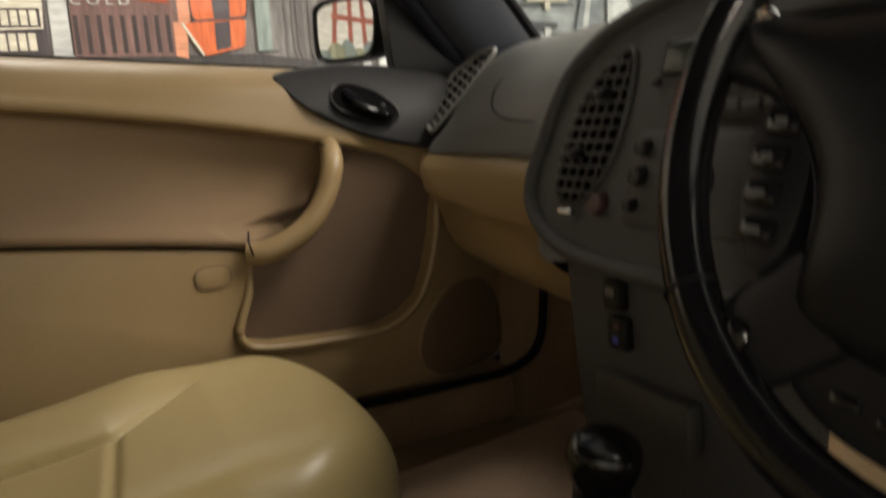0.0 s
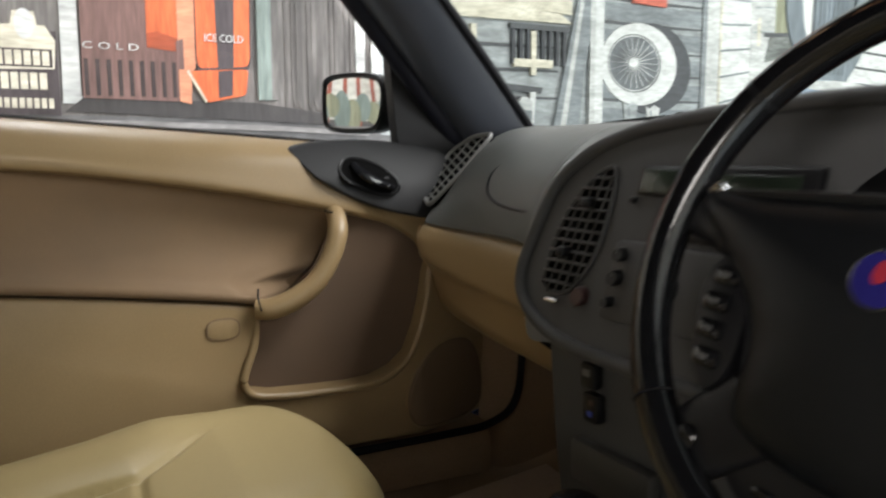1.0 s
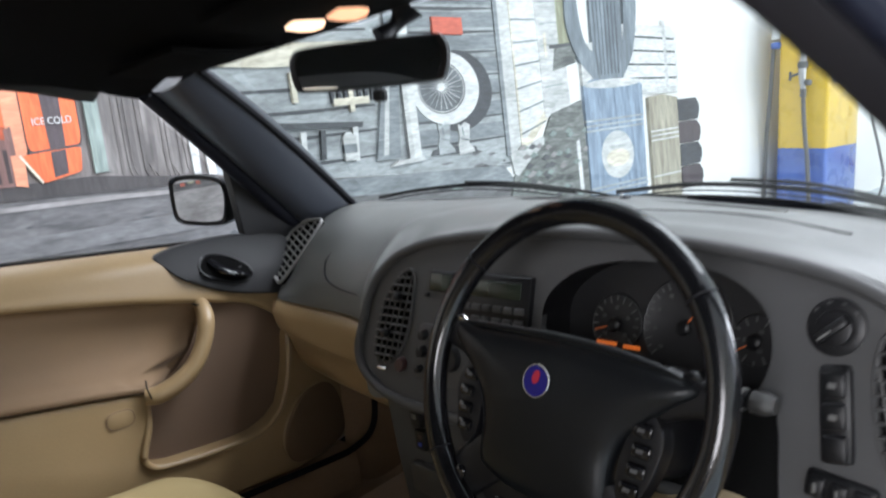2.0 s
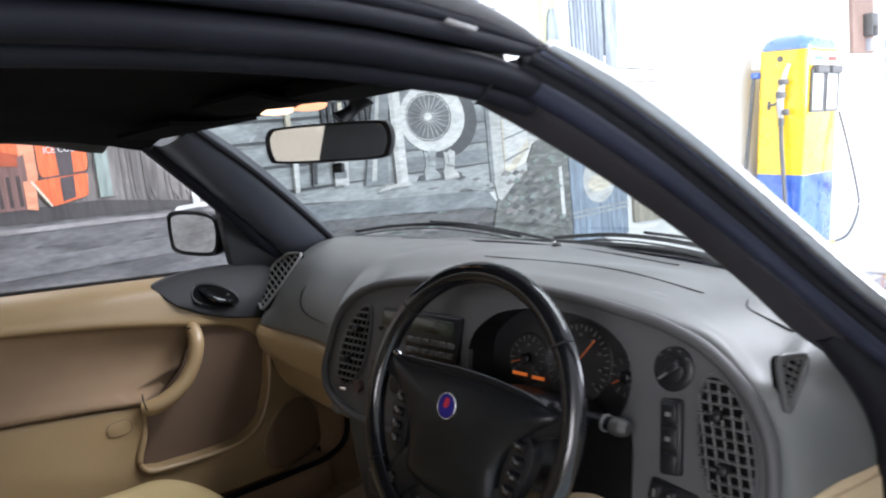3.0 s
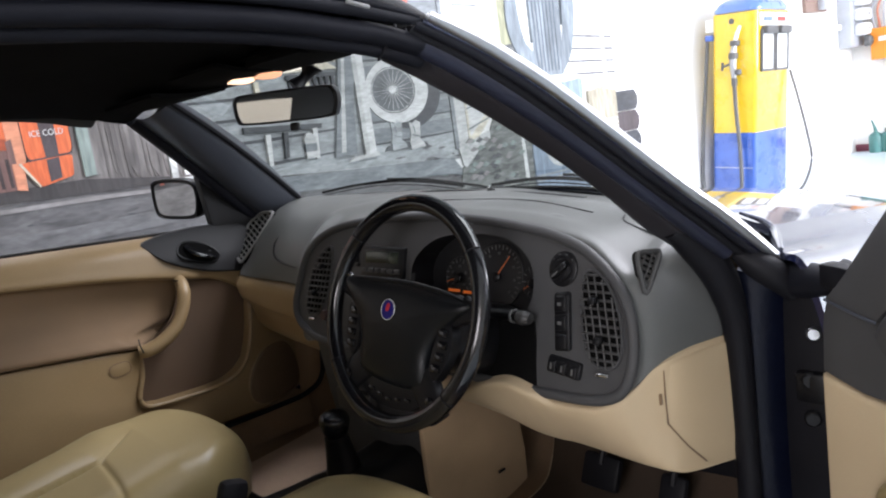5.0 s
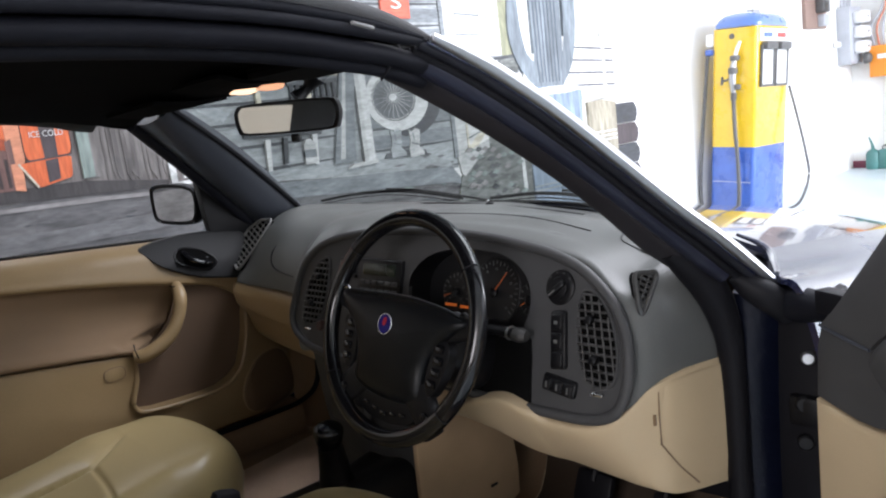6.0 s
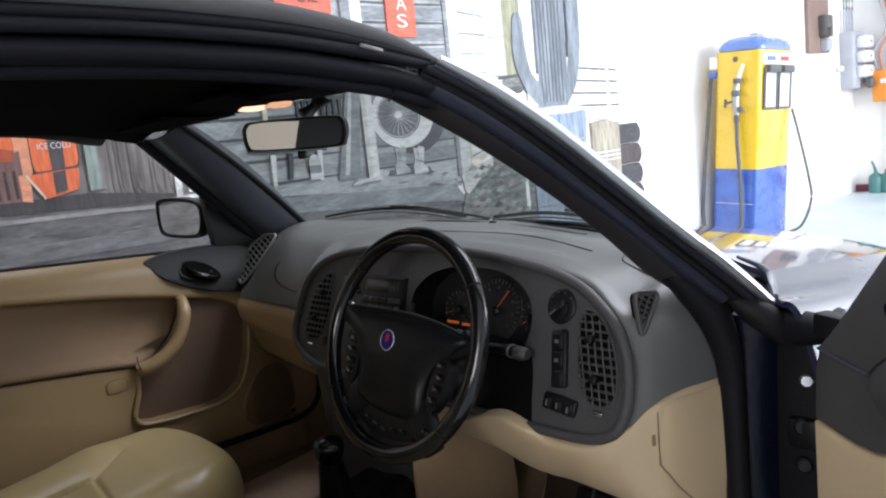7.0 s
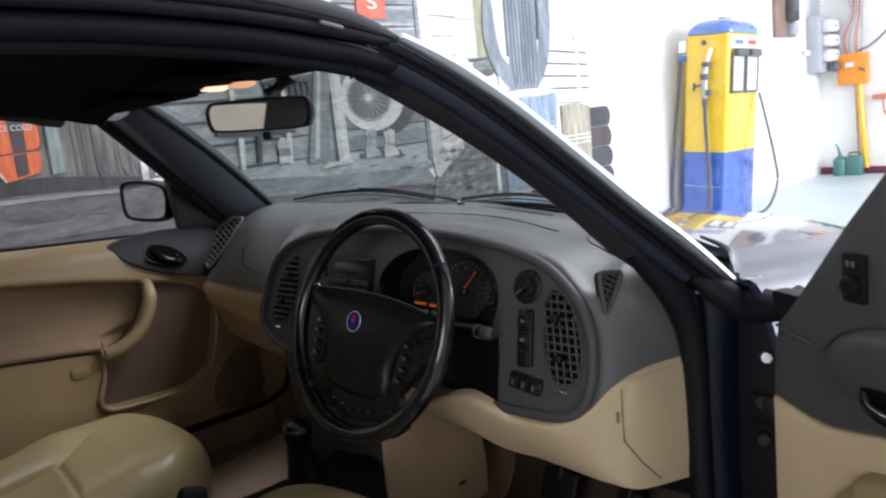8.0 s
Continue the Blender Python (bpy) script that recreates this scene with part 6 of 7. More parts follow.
part("pillar_seal", sweep([r[4] + BULGE * 0.003 + (o - i) * 0.03 for r, o, i in zip(pillar_rows, O_LINE, I_LINE)][::2], 0.0075, 10, 60), RUBBER, pil, "soft black door seal")
part("pillar_seal", sweep([r[5] + BULGE * 0.003 + (o - i) * 0.02 for r, o, i in zip(pillar_rows, O_LINE, I_LINE)][::2], 0.0060, 10, 60), NAVY, pil)
part("pillar_paint", sweep([o - BULGE * 0.004 for o in O_LINE[::2]], [0.004] + [0.006] * 11 + [0.005], 10, 60), PAINT, pil, "glossy dark blue windscreen frame")
# added strip imitates the hall's reflection on the blue frame
part("edge_glint", sweep([o + (o - i).normalized() * 0.010 - BULGE * 0.007 for o, i in zip(O_LINE, I_LINE)][::2], [0.006, 0.009] + [0.0105] * 10 + [0.009], 10, 60, flat=0.9), TRIMGLINT, pil, "bright metal strip for the glint on the painted frame")


def header_row(x):
    k = 1 - (x / 0.47) ** 2
    y, z = 0.058 + 0.062 * k - max(0.0, x) * 0.13, 1.262 + 0.010 * k - max(0.0, x) * 0.03
    return [(x, y + 0.012, z + 0.014), (x, y + 0.002, z), (x, y - 0.05, z - 0.002), (x, y - 0.115, z), (x, y - 0.15, z + 0.018), (x, y - 0.06, z + 0.038), (x, y + 0.005, z + 0.030)]


header = part("windscreen_header", patch([header_row(x) for x in (-0.50, -0.44, -0.30, -0.12, 0.0, 0.12, 0.30, 0.44, 0.50)], 48, 40, around=True, ends=True), LINING, car, "black lined windscreen header")
for sg in (-1, 1):
    visor = part("sun_visor", patch([[(sg * 0.20, 0.068, 1.268), (sg * 0.28, 0.052, 1.266), (sg * 0.40, 0.018, 1.262)], [(sg * 0.20, -0.006, 1.262), (sg * 0.28, -0.02, 1.260), (sg * 0.41, -0.04, 1.256)], [(sg * 0.20, -0.090, 1.268), (sg * 0.28, -0.10, 1.266), (sg * 0.40, -0.115, 1.262)]], 16, 20, 0.008), LINING, car, "black folded sun visor")
over = part("roof_console", patch([[(-0.085, 0.075, 1.276), (0.035, 0.09, 1.276), (0.15, 0.07, 1.274)], [(-0.09, 0.02, 1.270), (0.035, 0.025, 1.268), (0.155, 0.01, 1.266)], [(-0.085, -0.05, 1.270), (0.035, -0.055, 1.268), (0.15, -0.06, 1.266)], [(-0.075, -0.10, 1.280), (0.035, -0.105, 1.280), (0.14, -0.11, 1.278)]], 20, 20, 0.006), LINING, car, "black roof console with two lit reading lamps")
for x, y, z, lens in ((0.002, 0.004, 1.2580, DOME), (0.083, 0.014, 1.2560, DOME_DIM)):
    part("reading_lamp", patch([[(x - 0.017, y + 0.020, z - 0.002), (x, y + 0.024, z), (x + 0.016, y + 0.018, z + 0.004)], [(x - 0.019, y, z - 0.002), (x, y, z), (x + 0.018, y, z + 0.005)], [(x - 0.016, y - 0.022, z), (x, y - 0.024, z + 0.002), (x + 0.017, y - 0.022, z + 0.006)]], 3, 3, 0.002), lens, over, "lit warm reading lamp lens")
# interior mirror
iax = Vector((0.177, 0.123, -0.012)).normalized()
inr = Vector((0.52, -0.84, 0.0)).normalized()
iup = inr.cross(iax).normalized()
inr = iax.cross(iup).normalized()
im = Matrix.Translation((0.034, 0.066, 1.2035)) @ Matrix((iax, -inr, iup)).transposed().to_4x4()
io = [(-0.106, 0.006), (-0.101, 0.020), (-0.085, 0.0265), (0.0, 0.030), (0.085, 0.030), (0.101, 0.024), (0.1065, 0.006), (0.102, -0.016), (0.088, -0.027), (0.0, -0.030), (-0.085, -0.0295), (-0.101, -0.022)]


def at_inner(bm):
    bmesh.ops.transform(bm, matrix=im, verts=bm.verts)
    bmesh.ops.recalc_face_normals(bm, faces=bm.faces)
    return bm


irows = [[(q.x * k, d, q.y * k) for q in catmull([(*q, 0) for q in io], 48, True)] for k, d in ((0.92, -0.002), (1.0, -0.006), (1.02, 0.002), (0.99, 0.016), (0.8, 0.028), (0.4, 0.034))]
inner = part("rear_view_mirror", at_inner(sheet(irows, True, True)), BLACK, car, "black rear-view mirror tilted to the driver")
part("mirror_glass", at_inner(plate([(a * 0.925, b * 0.88) for a, b in io], "y", -0.0045, 0.002, 0, 48)), MIRROR, inner, "silvered mirror glass")
part("dip_lever", at_inner(box((0.012, 0.004, -0.040), (0.018, 0.014, 0.016), 0.004)), BLACK, inner)
part("mirror_stem", sweep([(0.036, 0.090, 1.235), (0.045, 0.112, 1.252), (0.055, 0.125, 1.272)], [0.016, 0.010, 0.024], 12, 14), BLACK, inner)
# hood lining, side rails and canvas
part("headlining", patch([[(-0.58, y, z - 0.012), (-0.40, y, z + 0.012), (0.0, y, z + 0.028), (0.40, y, z + 0.026), (0.585, y, min(z - 0.012, 1.262))] for y, z in ((0.0, 1.250), (-0.1, 1.264), (-0.2, 1.280), (-0.5, 1.298), (-0.9, 1.302), (-1.3, 1.28))], 30, 30), LINING, car, "black hood lining")
# seals along the driver's side of the hood: canvas hem, two tubes that end over the pillar, a broad frame band, the lining's hem
def side_rail(x, line, radius, flat, material, label):
    pts = [(x - 0.012 * max(0.0, (y + 0.30) / 0.20) * (x > 0.61), y, z) for y, z in line]
    return part("hood_rail", sweep(pts, radius, 12, 70, flat=flat), material, car, label)


side_rail(0.640, [(-1.30, 1.318), (-0.80, 1.322), (-0.48, 1.314), (-0.36, 1.308), (-0.27, 1.299), (-0.18, 1.283), (-0.125, 1.268), (-0.085, 1.254)], [0.0125, 0.0125, 0.0125, 0.0125, 0.012, 0.011, 0.009, 0.005], 0.85, CANVAS, "dark canvas hem of the hood")
side_rail(0.643, [(-1.30, 1.301), (-0.80, 1.303), (-0.48, 1.299), (-0.36, 1.2935), (-0.27, 1.286), (-0.18, 1.2735), (-0.125, 1.2625), (-0.098, 1.2565)], [0.0055] * 6 + [0.005, 0.003], 1.0, RAILBLACK, "thin black rubber hood seal")
side_rail(0.640, [(-1.30, 1.290), (-0.80, 1.292), (-0.48, 1.2885), (-0.36, 1.2830), (-0.27, 1.2755), (-0.18, 1.2640), (-0.125, 1.2555), (-0.094, 1.2520)], [0.0075] * 6 + [0.0072, 0.0045], 0.95, RAILBLACK, "black rubber hood seal")
side_rail(0.622, [(-1.30, 1.276), (-0.80, 1.277), (-0.48, 1.2715), (-0.36, 1.2660), (-0.27, 1.2590), (-0.19, 1.2480), (-0.14, 1.2400), (-0.08, 1.2250)], [0.0150] * 8, 0.80, RAILBLACK, "broad blue-black hood frame")
side_rail(0.600, [(-1.30, 1.262), (-0.80, 1.264), (-0.48, 1.2600), (-0.36, 1.2550), (-0.27, 1.2470), (-0.19, 1.2360), (-0.14, 1.2270), (-0.08, 1.2100)], [0.0105] * 8, 0.90, RAILBLACK, "black inner hood frame seal")
part("frame_joint", sweep([(0.612, -0.118, 1.2520), (0.622, -0.128, 1.2400), (0.612, -0.138, 1.2250), (0.600, -0.140, 1.2150)], 0.0016, 6, 16), RUBBER, car, "fine joint across the hood frame")
part("hood_rail", sweep([(-0.600, y, z) for y, z in ((-1.3, 1.31), (-0.6, 1.312), (-0.311, 1.310), (-0.2, 1.298), (-0.11, 1.285), (-0.05, 1.266), (0.0, 1.250), (0.045, 1.225))], [0.022, 0.022, 0.022, 0.022, 0.022, 0.022, 0.018, 0.008], 12, 40), LINING, car, "black lined hood rail")
part("rail_clip", box((0.6455, -0.190, 1.2680), (0.004, 0.030, 0.0045), 0.002, Matrix.Rotation(radians(-12), 4, "X")), VENTBAR, car, "pale clip on the hood rail")
def canvas_row(y, z, front):
    out = []
    for x, dz in ((-0.655, -0.035), (-0.60, 0.004), (-0.40, 0.026), (0.0, 0.038), (0.40, 0.026), (0.585, 0.006), (0.630, -0.006), (0.640, -0.016)):
        out.append((x * (1 - 0.05 * front), y + front * 0.115 * (1 - (x / 0.6) ** 2), z + dz * (1 - 0.35 * front)))
    return out


part("canvas_hood", patch([canvas_row(*r) for r in ((-0.060, 1.262, 1.0), (-0.10, 1.270, 0.9), (-0.17, 1.292, 0.5), (-0.28, 1.311, 0.2), (-0.5, 1.325, 0.0), (-0.9, 1.332, 0.0), (-1.35, 1.31, 0.0))], 40, 44, 0.004), CANVAS, car, "dark canvas hood, closed")
hb = [[(-0.66, -1.35, 1.27), (-0.34, -1.35, 1.335), (0.0, -1.35, 1.345), (0.34, -1.35, 1.335), (0.64, -1.35, 1.28)], [(-0.67, -1.45, 1.225), (-0.34, -1.46, 1.285), (0.0, -1.47, 1.295), (0.34, -1.46, 1.285), (0.66, -1.45, 1.235)], [(-0.70, -1.78, 1.03), (-0.34, -1.82, 1.06), (0.0, -1.84, 1.065), (0.34, -1.82, 1.06), (0.70, -1.78, 1.03)], [(-0.72, -1.95, 0.95), (-0.34, -1.98, 0.965), (0.0, -2.0, 0.97), (0.34, -1.98, 0.965), (0.72, -1.95, 0.95)]]
part("hood_back", ring([patch(hb[:2], 6, 24, 0.004), patch(hb[2:], 6, 24, 0.004), patch([r[:2] for r in hb], 16, 8, 0.004), patch([r[3:] for r in hb], 16, 8, 0.004)]), CANVAS, car, "dark canvas hood back round the rear window")
rear = part("rear_window", facing(patch([r[1:4] for r in hb[1:3]], 6, 12), (0, -0.5, 1.1)), SIDEGLASS, car, "clear rear window in the hood")
rear.visible_shadow = False
# glass and wipers
def screen_row(k):
    return [(-0.50 - 0.19 * k, 0.068 + 0.42 * k, 1.268 - 0.308 * k), (-0.30 - 0.10 * k, 0.112 + 0.462 * k, 1.272 - 0.314 * k), (0.0, 0.12 + 0.475 * k, 1.270 - 0.314 * k), (0.30 + 0.08 * k, 0.070 + 0.48 * k, 1.260 - 0.315 * k), (0.50 + 0.15 * k, -0.005 + 0.42 * k, 1.248 - 0.345 * k)]


screen = part("windscreen", facing(patch([screen_row(0), [(p[0], p[1] + 0.006, p[2] + 0.010) for p in screen_row(0.5)], screen_row(1.04)], 24, 40), (0.5, -0.5, 1.0)), SCREEN, car, "raked tinted windscreen")
screen.visible_shadow = False
part("screen_band", patch([[(-0.72, 0.485, 0.955), (-0.40, 0.572, 0.952), (0.0, 0.600, 0.950), (0.40, 0.560, 0.935), (0.66, 0.44, 0.892)], [(-0.74, 0.56, 0.905), (-0.40, 0.66, 0.925), (0.0, 0.70, 0.930), (0.40, 0.66, 0.915), (0.74, 0.54, 0.872)]], 6, 30), RUBBER, car, "black cowl under the windscreen")
for blade, arm_ in (([(-0.72, 0.585, 0.960), (-0.58, 0.607, 0.974), (-0.42, 0.627, 0.980), (-0.26, 0.632, 0.972), (-0.12, 0.630, 0.958)], [(-0.44, 0.632, 0.986), (-0.30, 0.640, 0.979), (-0.12, 0.648, 0.958), (-0.04, 0.668, 0.940)]),
                    ([(-0.03, 0.640, 0.955), (0.13, 0.640, 0.966), (0.30, 0.615, 0.960), (0.44, 0.575, 0.944), (0.57, 0.520, 0.918)], [(0.20, 0.642, 0.972), (0.34, 0.618, 0.964), (0.48, 0.595, 0.936), (0.54, 0.60, 0.915)])):
    w = part("wiper", sweep(blade, 0.0030, 6, 30, flat=1.5), RUBBER, car, "black wiper lying on the cowl")
    part("wiper_blade", sweep([(x, y - 0.004, z - 0.010) for x, y, z in blade], 0.0016, 6, 30), RUBBER, w)
    part("wiper_arm", sweep(arm_, 0.0045, 8, 20, flat=0.7), RUBBER, w)
part("cowl_grille", ring([sweep([(-0.62, 0.60 + k * 0.02, 0.938 - k * 0.004), (-0.2, 0.655 + k * 0.02, 0.942 - k * 0.004), (0.2, 0.655 + k * 0.02, 0.940 - k * 0.004), (0.55, 0.575 + k * 0.02, 0.915 - k * 0.004)], 0.004, 6, 30) for k in range(3)]), RUBBER, car, "black ribbed cowl grille under the wipers")

# ---- outer body ----
part("bonnet", patch([[(-0.74, 0.56, 0.895), (-0.40, 0.66, 0.928), (0.0, 0.70, 0.936), (0.40, 0.65, 0.926), (0.725, 0.512, 0.886)], [(-0.77, 0.95, 0.835), (-0.40, 1.0, 0.868), (0.0, 1.02, 0.876), (0.40, 1.0, 0.868), (0.77, 0.95, 0.835)], [(-0.75, 1.35, 0.755), (-0.40, 1.45, 0.785), (0.0, 1.48, 0.792), (0.40, 1.45, 0.785), (0.75, 1.35, 0.755)], [(-0.66, 1.65, 0.650), (-0.36, 1.80, 0.675), (0.0, 1.85, 0.685), (0.36, 1.80, 0.675), (0.66, 1.65, 0.650)]], 40, 40, 0.012), PAINT, car, "glossy dark blue bonnet reflecting the hall")
for sg in (-1, 1):
    part("front_wing", patch([[(sg * 0.726, 0.502, 0.890), (sg * 0.795, 0.388, 0.879), (sg * 0.846, 0.362, 0.855), (sg * 0.868, 0.395, 0.65), (sg * 0.858, 0.40, 0.30)], [(sg * 0.764, 0.95, 0.840), (sg * 0.82, 0.95, 0.815), (sg * 0.855, 0.95, 0.76), (sg * 0.862, 0.95, 0.71), (sg * 0.855, 0.95, 0.66)], [(sg * 0.744, 1.35, 0.760), (sg * 0.80, 1.35, 0.735), (sg * 0.84, 1.35, 0.70), (sg * 0.855, 1.35, 0.67), (sg * 0.85, 1.35, 0.64)], [(sg * 0.652, 1.65, 0.655), (sg * 0.72, 1.65, 0.63), (sg * 0.77, 1.65, 0.60), (sg * 0.79, 1.65, 0.52), (sg * 0.78, 1.65, 0.35)]], 30, 24, 0.01), PAINT, car, "glossy dark blue front wing")
    part("sill_panel", box((sg * 0.80, -0.45, 0.28), (0.10, 1.95, 0.20), 0.03), PAINT, car, "dark blue sill")
    part("rear_quarter", patch([[(sg * 0.74, -1.06, 0.99), (sg * 0.80, -1.06, 0.94), (sg * 0.84, -1.06, 0.65), (sg * 0.82, -1.06, 0.25)], [(sg * 0.74, -1.7, 0.99), (sg * 0.81, -1.7, 0.93), (sg * 0.85, -1.7, 0.70), (sg * 0.84, -1.7, 0.62)], [(sg * 0.62, -2.6, 0.92), (sg * 0.70, -2.6, 0.86), (sg * 0.76, -2.6, 0.60), (sg * 0.74, -2.6, 0.30)]], 20, 16, 0.02), PAINT, car, "dark blue rear quarter panel")
    for wy in (1.12, -1.62):
        tyre = part("road_wheel", turned([(0.001, -0.09), (0.17, -0.09), (0.20, -0.095), (0.28, -0.098), (0.308, -0.075), (0.312, 0.0), (0.308, 0.075), (0.28, 0.098), (0.20, 0.095), (0.17, 0.06), (0.001, 0.05)], 40, Matrix.Translation((sg * 0.74, wy, 0.312)) @ Matrix.Rotation(radians(90 * sg), 4, "Y")), RUBBER, car, "black road wheel")
        part("wheel_trim", turned([(0.001, 0.075), (0.05, 0.08), (0.16, 0.085), (0.185, 0.078), (0.185, 0.06), (0.001, 0.06)], 32, Matrix.Translation((sg * 0.74, wy, 0.312)) @ Matrix.Rotation(radians(90 * sg), 4, "Y")), STEEL, tyre)
part("boot_lid", patch([[(-0.72, -1.92, 0.955), (0.0, -1.97, 0.975), (0.72, -1.92, 0.955)], [(-0.68, -2.35, 0.95), (0.0, -2.4, 0.965), (0.68, -2.35, 0.95)], [(-0.62, -2.62, 0.90), (0.0, -2.68, 0.92), (0.62, -2.62, 0.90)], [(-0.66, -2.64, 0.40), (0.0, -2.72, 0.40), (0.66, -2.64, 0.40)]], 24, 20, 0.02), PAINT, car, "dark blue boot lid")
part("front_bumper", patch([[(-0.80, 1.63, 0.64), (-0.36, 1.82, 0.67), (0.36, 1.82, 0.67), (0.80, 1.63, 0.64)], [(-0.84, 1.70, 0.50), (-0.4, 1.95, 0.50), (0.4, 1.95, 0.50), (0.84, 1.70, 0.50)], [(-0.80, 1.68, 0.25), (-0.4, 1.92, 0.25), (0.4, 1.92, 0.25), (0.80, 1.68, 0.25)]], 16, 24, 0.02), PAINT, car, "dark blue front bumper")
part("rear_seat", patch([[(-0.60, -0.95, 0.50), (0.0, -0.95, 0.50), (0.60, -0.95, 0.50)], [(-0.60, -1.25, 0.48), (0.0, -1.25, 0.48), (0.60, -1.25, 0.48)], [(-0.60, -1.38, 0.60), (0.0, -1.38, 0.60), (0.60, -1.38, 0.60)], [(-0.60, -1.50, 0.92), (0.0, -1.50, 0.95), (0.60, -1.50, 0.92)]], 24, 24, 0.05), LEATHER, car, "cream leather rear bench")
# door opening on the driver's side
post = part("door_post", patch([[(0.709, 0.392, 0.24), (0.709, 0.46, 0.24), (0.762, 0.54, 0.24), (0.782, 0.47, 0.24), (0.762, 0.398, 0.24)], [(0.711, 0.392, 0.55), (0.711, 0.46, 0.55), (0.762, 0.54, 0.55), (0.789, 0.47, 0.55), (0.754, 0.398, 0.55)], [(0.721, 0.388, 0.76), (0.721, 0.45, 0.76), (0.767, 0.53, 0.76), (0.793, 0.46, 0.76), (0.760, 0.394, 0.76)], [(0.727, 0.385, 0.845), (0.729, 0.45, 0.85), (0.772, 0.52, 0.845), (0.795, 0.45, 0.84), (0.772, 0.40, 0.845)]], 16, 30, around=True, ends=True), JAMB, car, "dark blue door post with hinges")
part("post_seal", sweep([(0.722, 0.345, 0.26), (0.727, 0.366, 0.40), (0.728, 0.372, 0.60), (0.728, 0.368, 0.75), (0.725, 0.352, 0.82), (0.716, 0.330, 0.870), (0.704, 0.305, 0.905), (0.690, 0.275, 0.935)], [0.019, 0.019, 0.019, 0.020, 0.024, 0.027, 0.026, 0.018], 14, 60, up=(1, 0, 0)), RUBBER, car, "thick black door seal")
# solid black block stands for the dark of the open gap
part("hinge_gap_shade", box((0.812, 0.458, 0.54), (0.090, 0.08, 0.61), 0.012), RUBBER, car, "black block for the shade in the hinge gap")
for z, s in ((0.747, 1.0), (0.672, 1.3), (0.610, 1.2)):
    part("hinge_bolt", turned([(0.001, 0.0), (0.0105 * s, 0.0), (0.0105 * s, 0.006), (0.008 * s, 0.009), (0.001, 0.009)], 14, Matrix.Translation((0.8235 if s == 1.0 else 0.815, 0.414, z)) @ Matrix.Rotation(radians(90), 4, "X") @ Matrix.Rotation(radians(25), 4, "Y")), SILVER if s == 1.0 else BLACK, car, "steel hinge bolt" if s == 1.0 else "dark hinge bolt")
for z in (0.66, 0.44):
    part("door_hinge", box((0.818, 0.42, z), (0.05, 0.03, 0.05), 0.008), BLACK, car, "black door hinge")
part("wing_corner", sweep([(0.752, 0.338, 0.885), (0.772, 0.350, 0.868), (0.796, 0.366, 0.846), (0.812, 0.385, 0.815)], [0.010, 0.020, 0.022, 0.014], 14, 24), RUBBER, car, "black rubber block at the pillar foot")
part("hinge_cover", sweep([(0.800, 0.385, 0.835), (0.830, 0.380, 0.838), (0.862, 0.368, 0.842), (0.892, 0.355, 0.846)], [0.022, 0.026, 0.022, 0.015], 14, 24), RAILBLACK, car, "black rubber cover over the door hinge")
part("cowl_end", patch([[(0.60, 0.53, 0.905), (0.69, 0.47, 0.886), (0.765, 0.385, 0.870)], [(0.64, 0.575, 0.880), (0.735, 0.51, 0.862), (0.79, 0.41, 0.858)]], 8, 20, 0.006), RUBBER, car, "black cowl end beside the wing")
part("wing_edge", sweep([(0.655, 0.548, 0.902), (0.705, 0.525, 0.893), (0.740, 0.492, 0.885), (0.772, 0.432, 0.882), (0.796, 0.386, 0.880)], [0.003, 0.005, 0.006, 0.006, 0.004], 8, 30), PAINT, car, "rolled dark blue edge of the bonnet and wing")

# ---- driver's door, standing open ----
dd = Vector((0.906, -0.423, 0.0))
dn = Vector((0.423, 0.906, 0.0))
dm = Matrix.Translation((0.860, 0.350, 0.0)) @ Matrix((dd, dn, Vector((0, 0, 1)))).transposed().to_4x4()


def at_door(bm):
    bmesh.ops.transform(bm, matrix=dm, verts=bm.verts)
    bmesh.ops.recalc_face_normals(bm, faces=bm.faces)
    return bm


ddoor = part("driver_door", at_door(plate([(0.004, 0.26), (1.12, 0.26), (1.14, 0.60), (1.13, 0.95), (0.30, 0.92), (0.012, 0.83)], "y", 0.035, 0.075, 0.012)), PAINT, car, "open driver's door with beige and charcoal trim")
part("sail_panel", at_door(plate([(0.010, 0.822), (0.024, 0.836), (0.060, 0.880), (0.134, 0.978), (0.190, 1.045), (0.235, 1.075), (0.262, 1.068), (0.275, 1.02), (0.29, 0.965), (1.1, 0.972), (1.1, 0.88), (0.30, 0.866), (0.21, 0.860), (0.157, 0.851), (0.124, 0.836), (0.110, 0.824), (0.097, 0.809), (0.05, 0.817)], "y", -0.004, 0.05, 0.006)), FASCIA, ddoor, "charcoal mirror corner panel")
part("middle_panel", at_door(plate([(0.0, 0.716), (0.03, 0.710), (0.070, 0.703), (0.102, 0.703), (0.19, 0.722), (0.5, 0.78), (1.1, 0.82), (1.1, 0.882), (0.30, 0.868), (0.21, 0.862), (0.157, 0.853), (0.124, 0.838), (0.110, 0.826), (0.097, 0.811), (0.05, 0.817), (0.012, 0.822), (0.004, 0.79)], "y", 0.0, 0.05, 0.006)), FASCIA, ddoor, "charcoal door panel")
part("panel_edge", at_door(sweep([(0.014, -0.003, 0.824), (0.035, -0.0045, 0.820), (0.068, -0.005, 0.814), (0.097, -0.004, 0.809)], 0.0022, 6, 30)), PILLAR, ddoor)
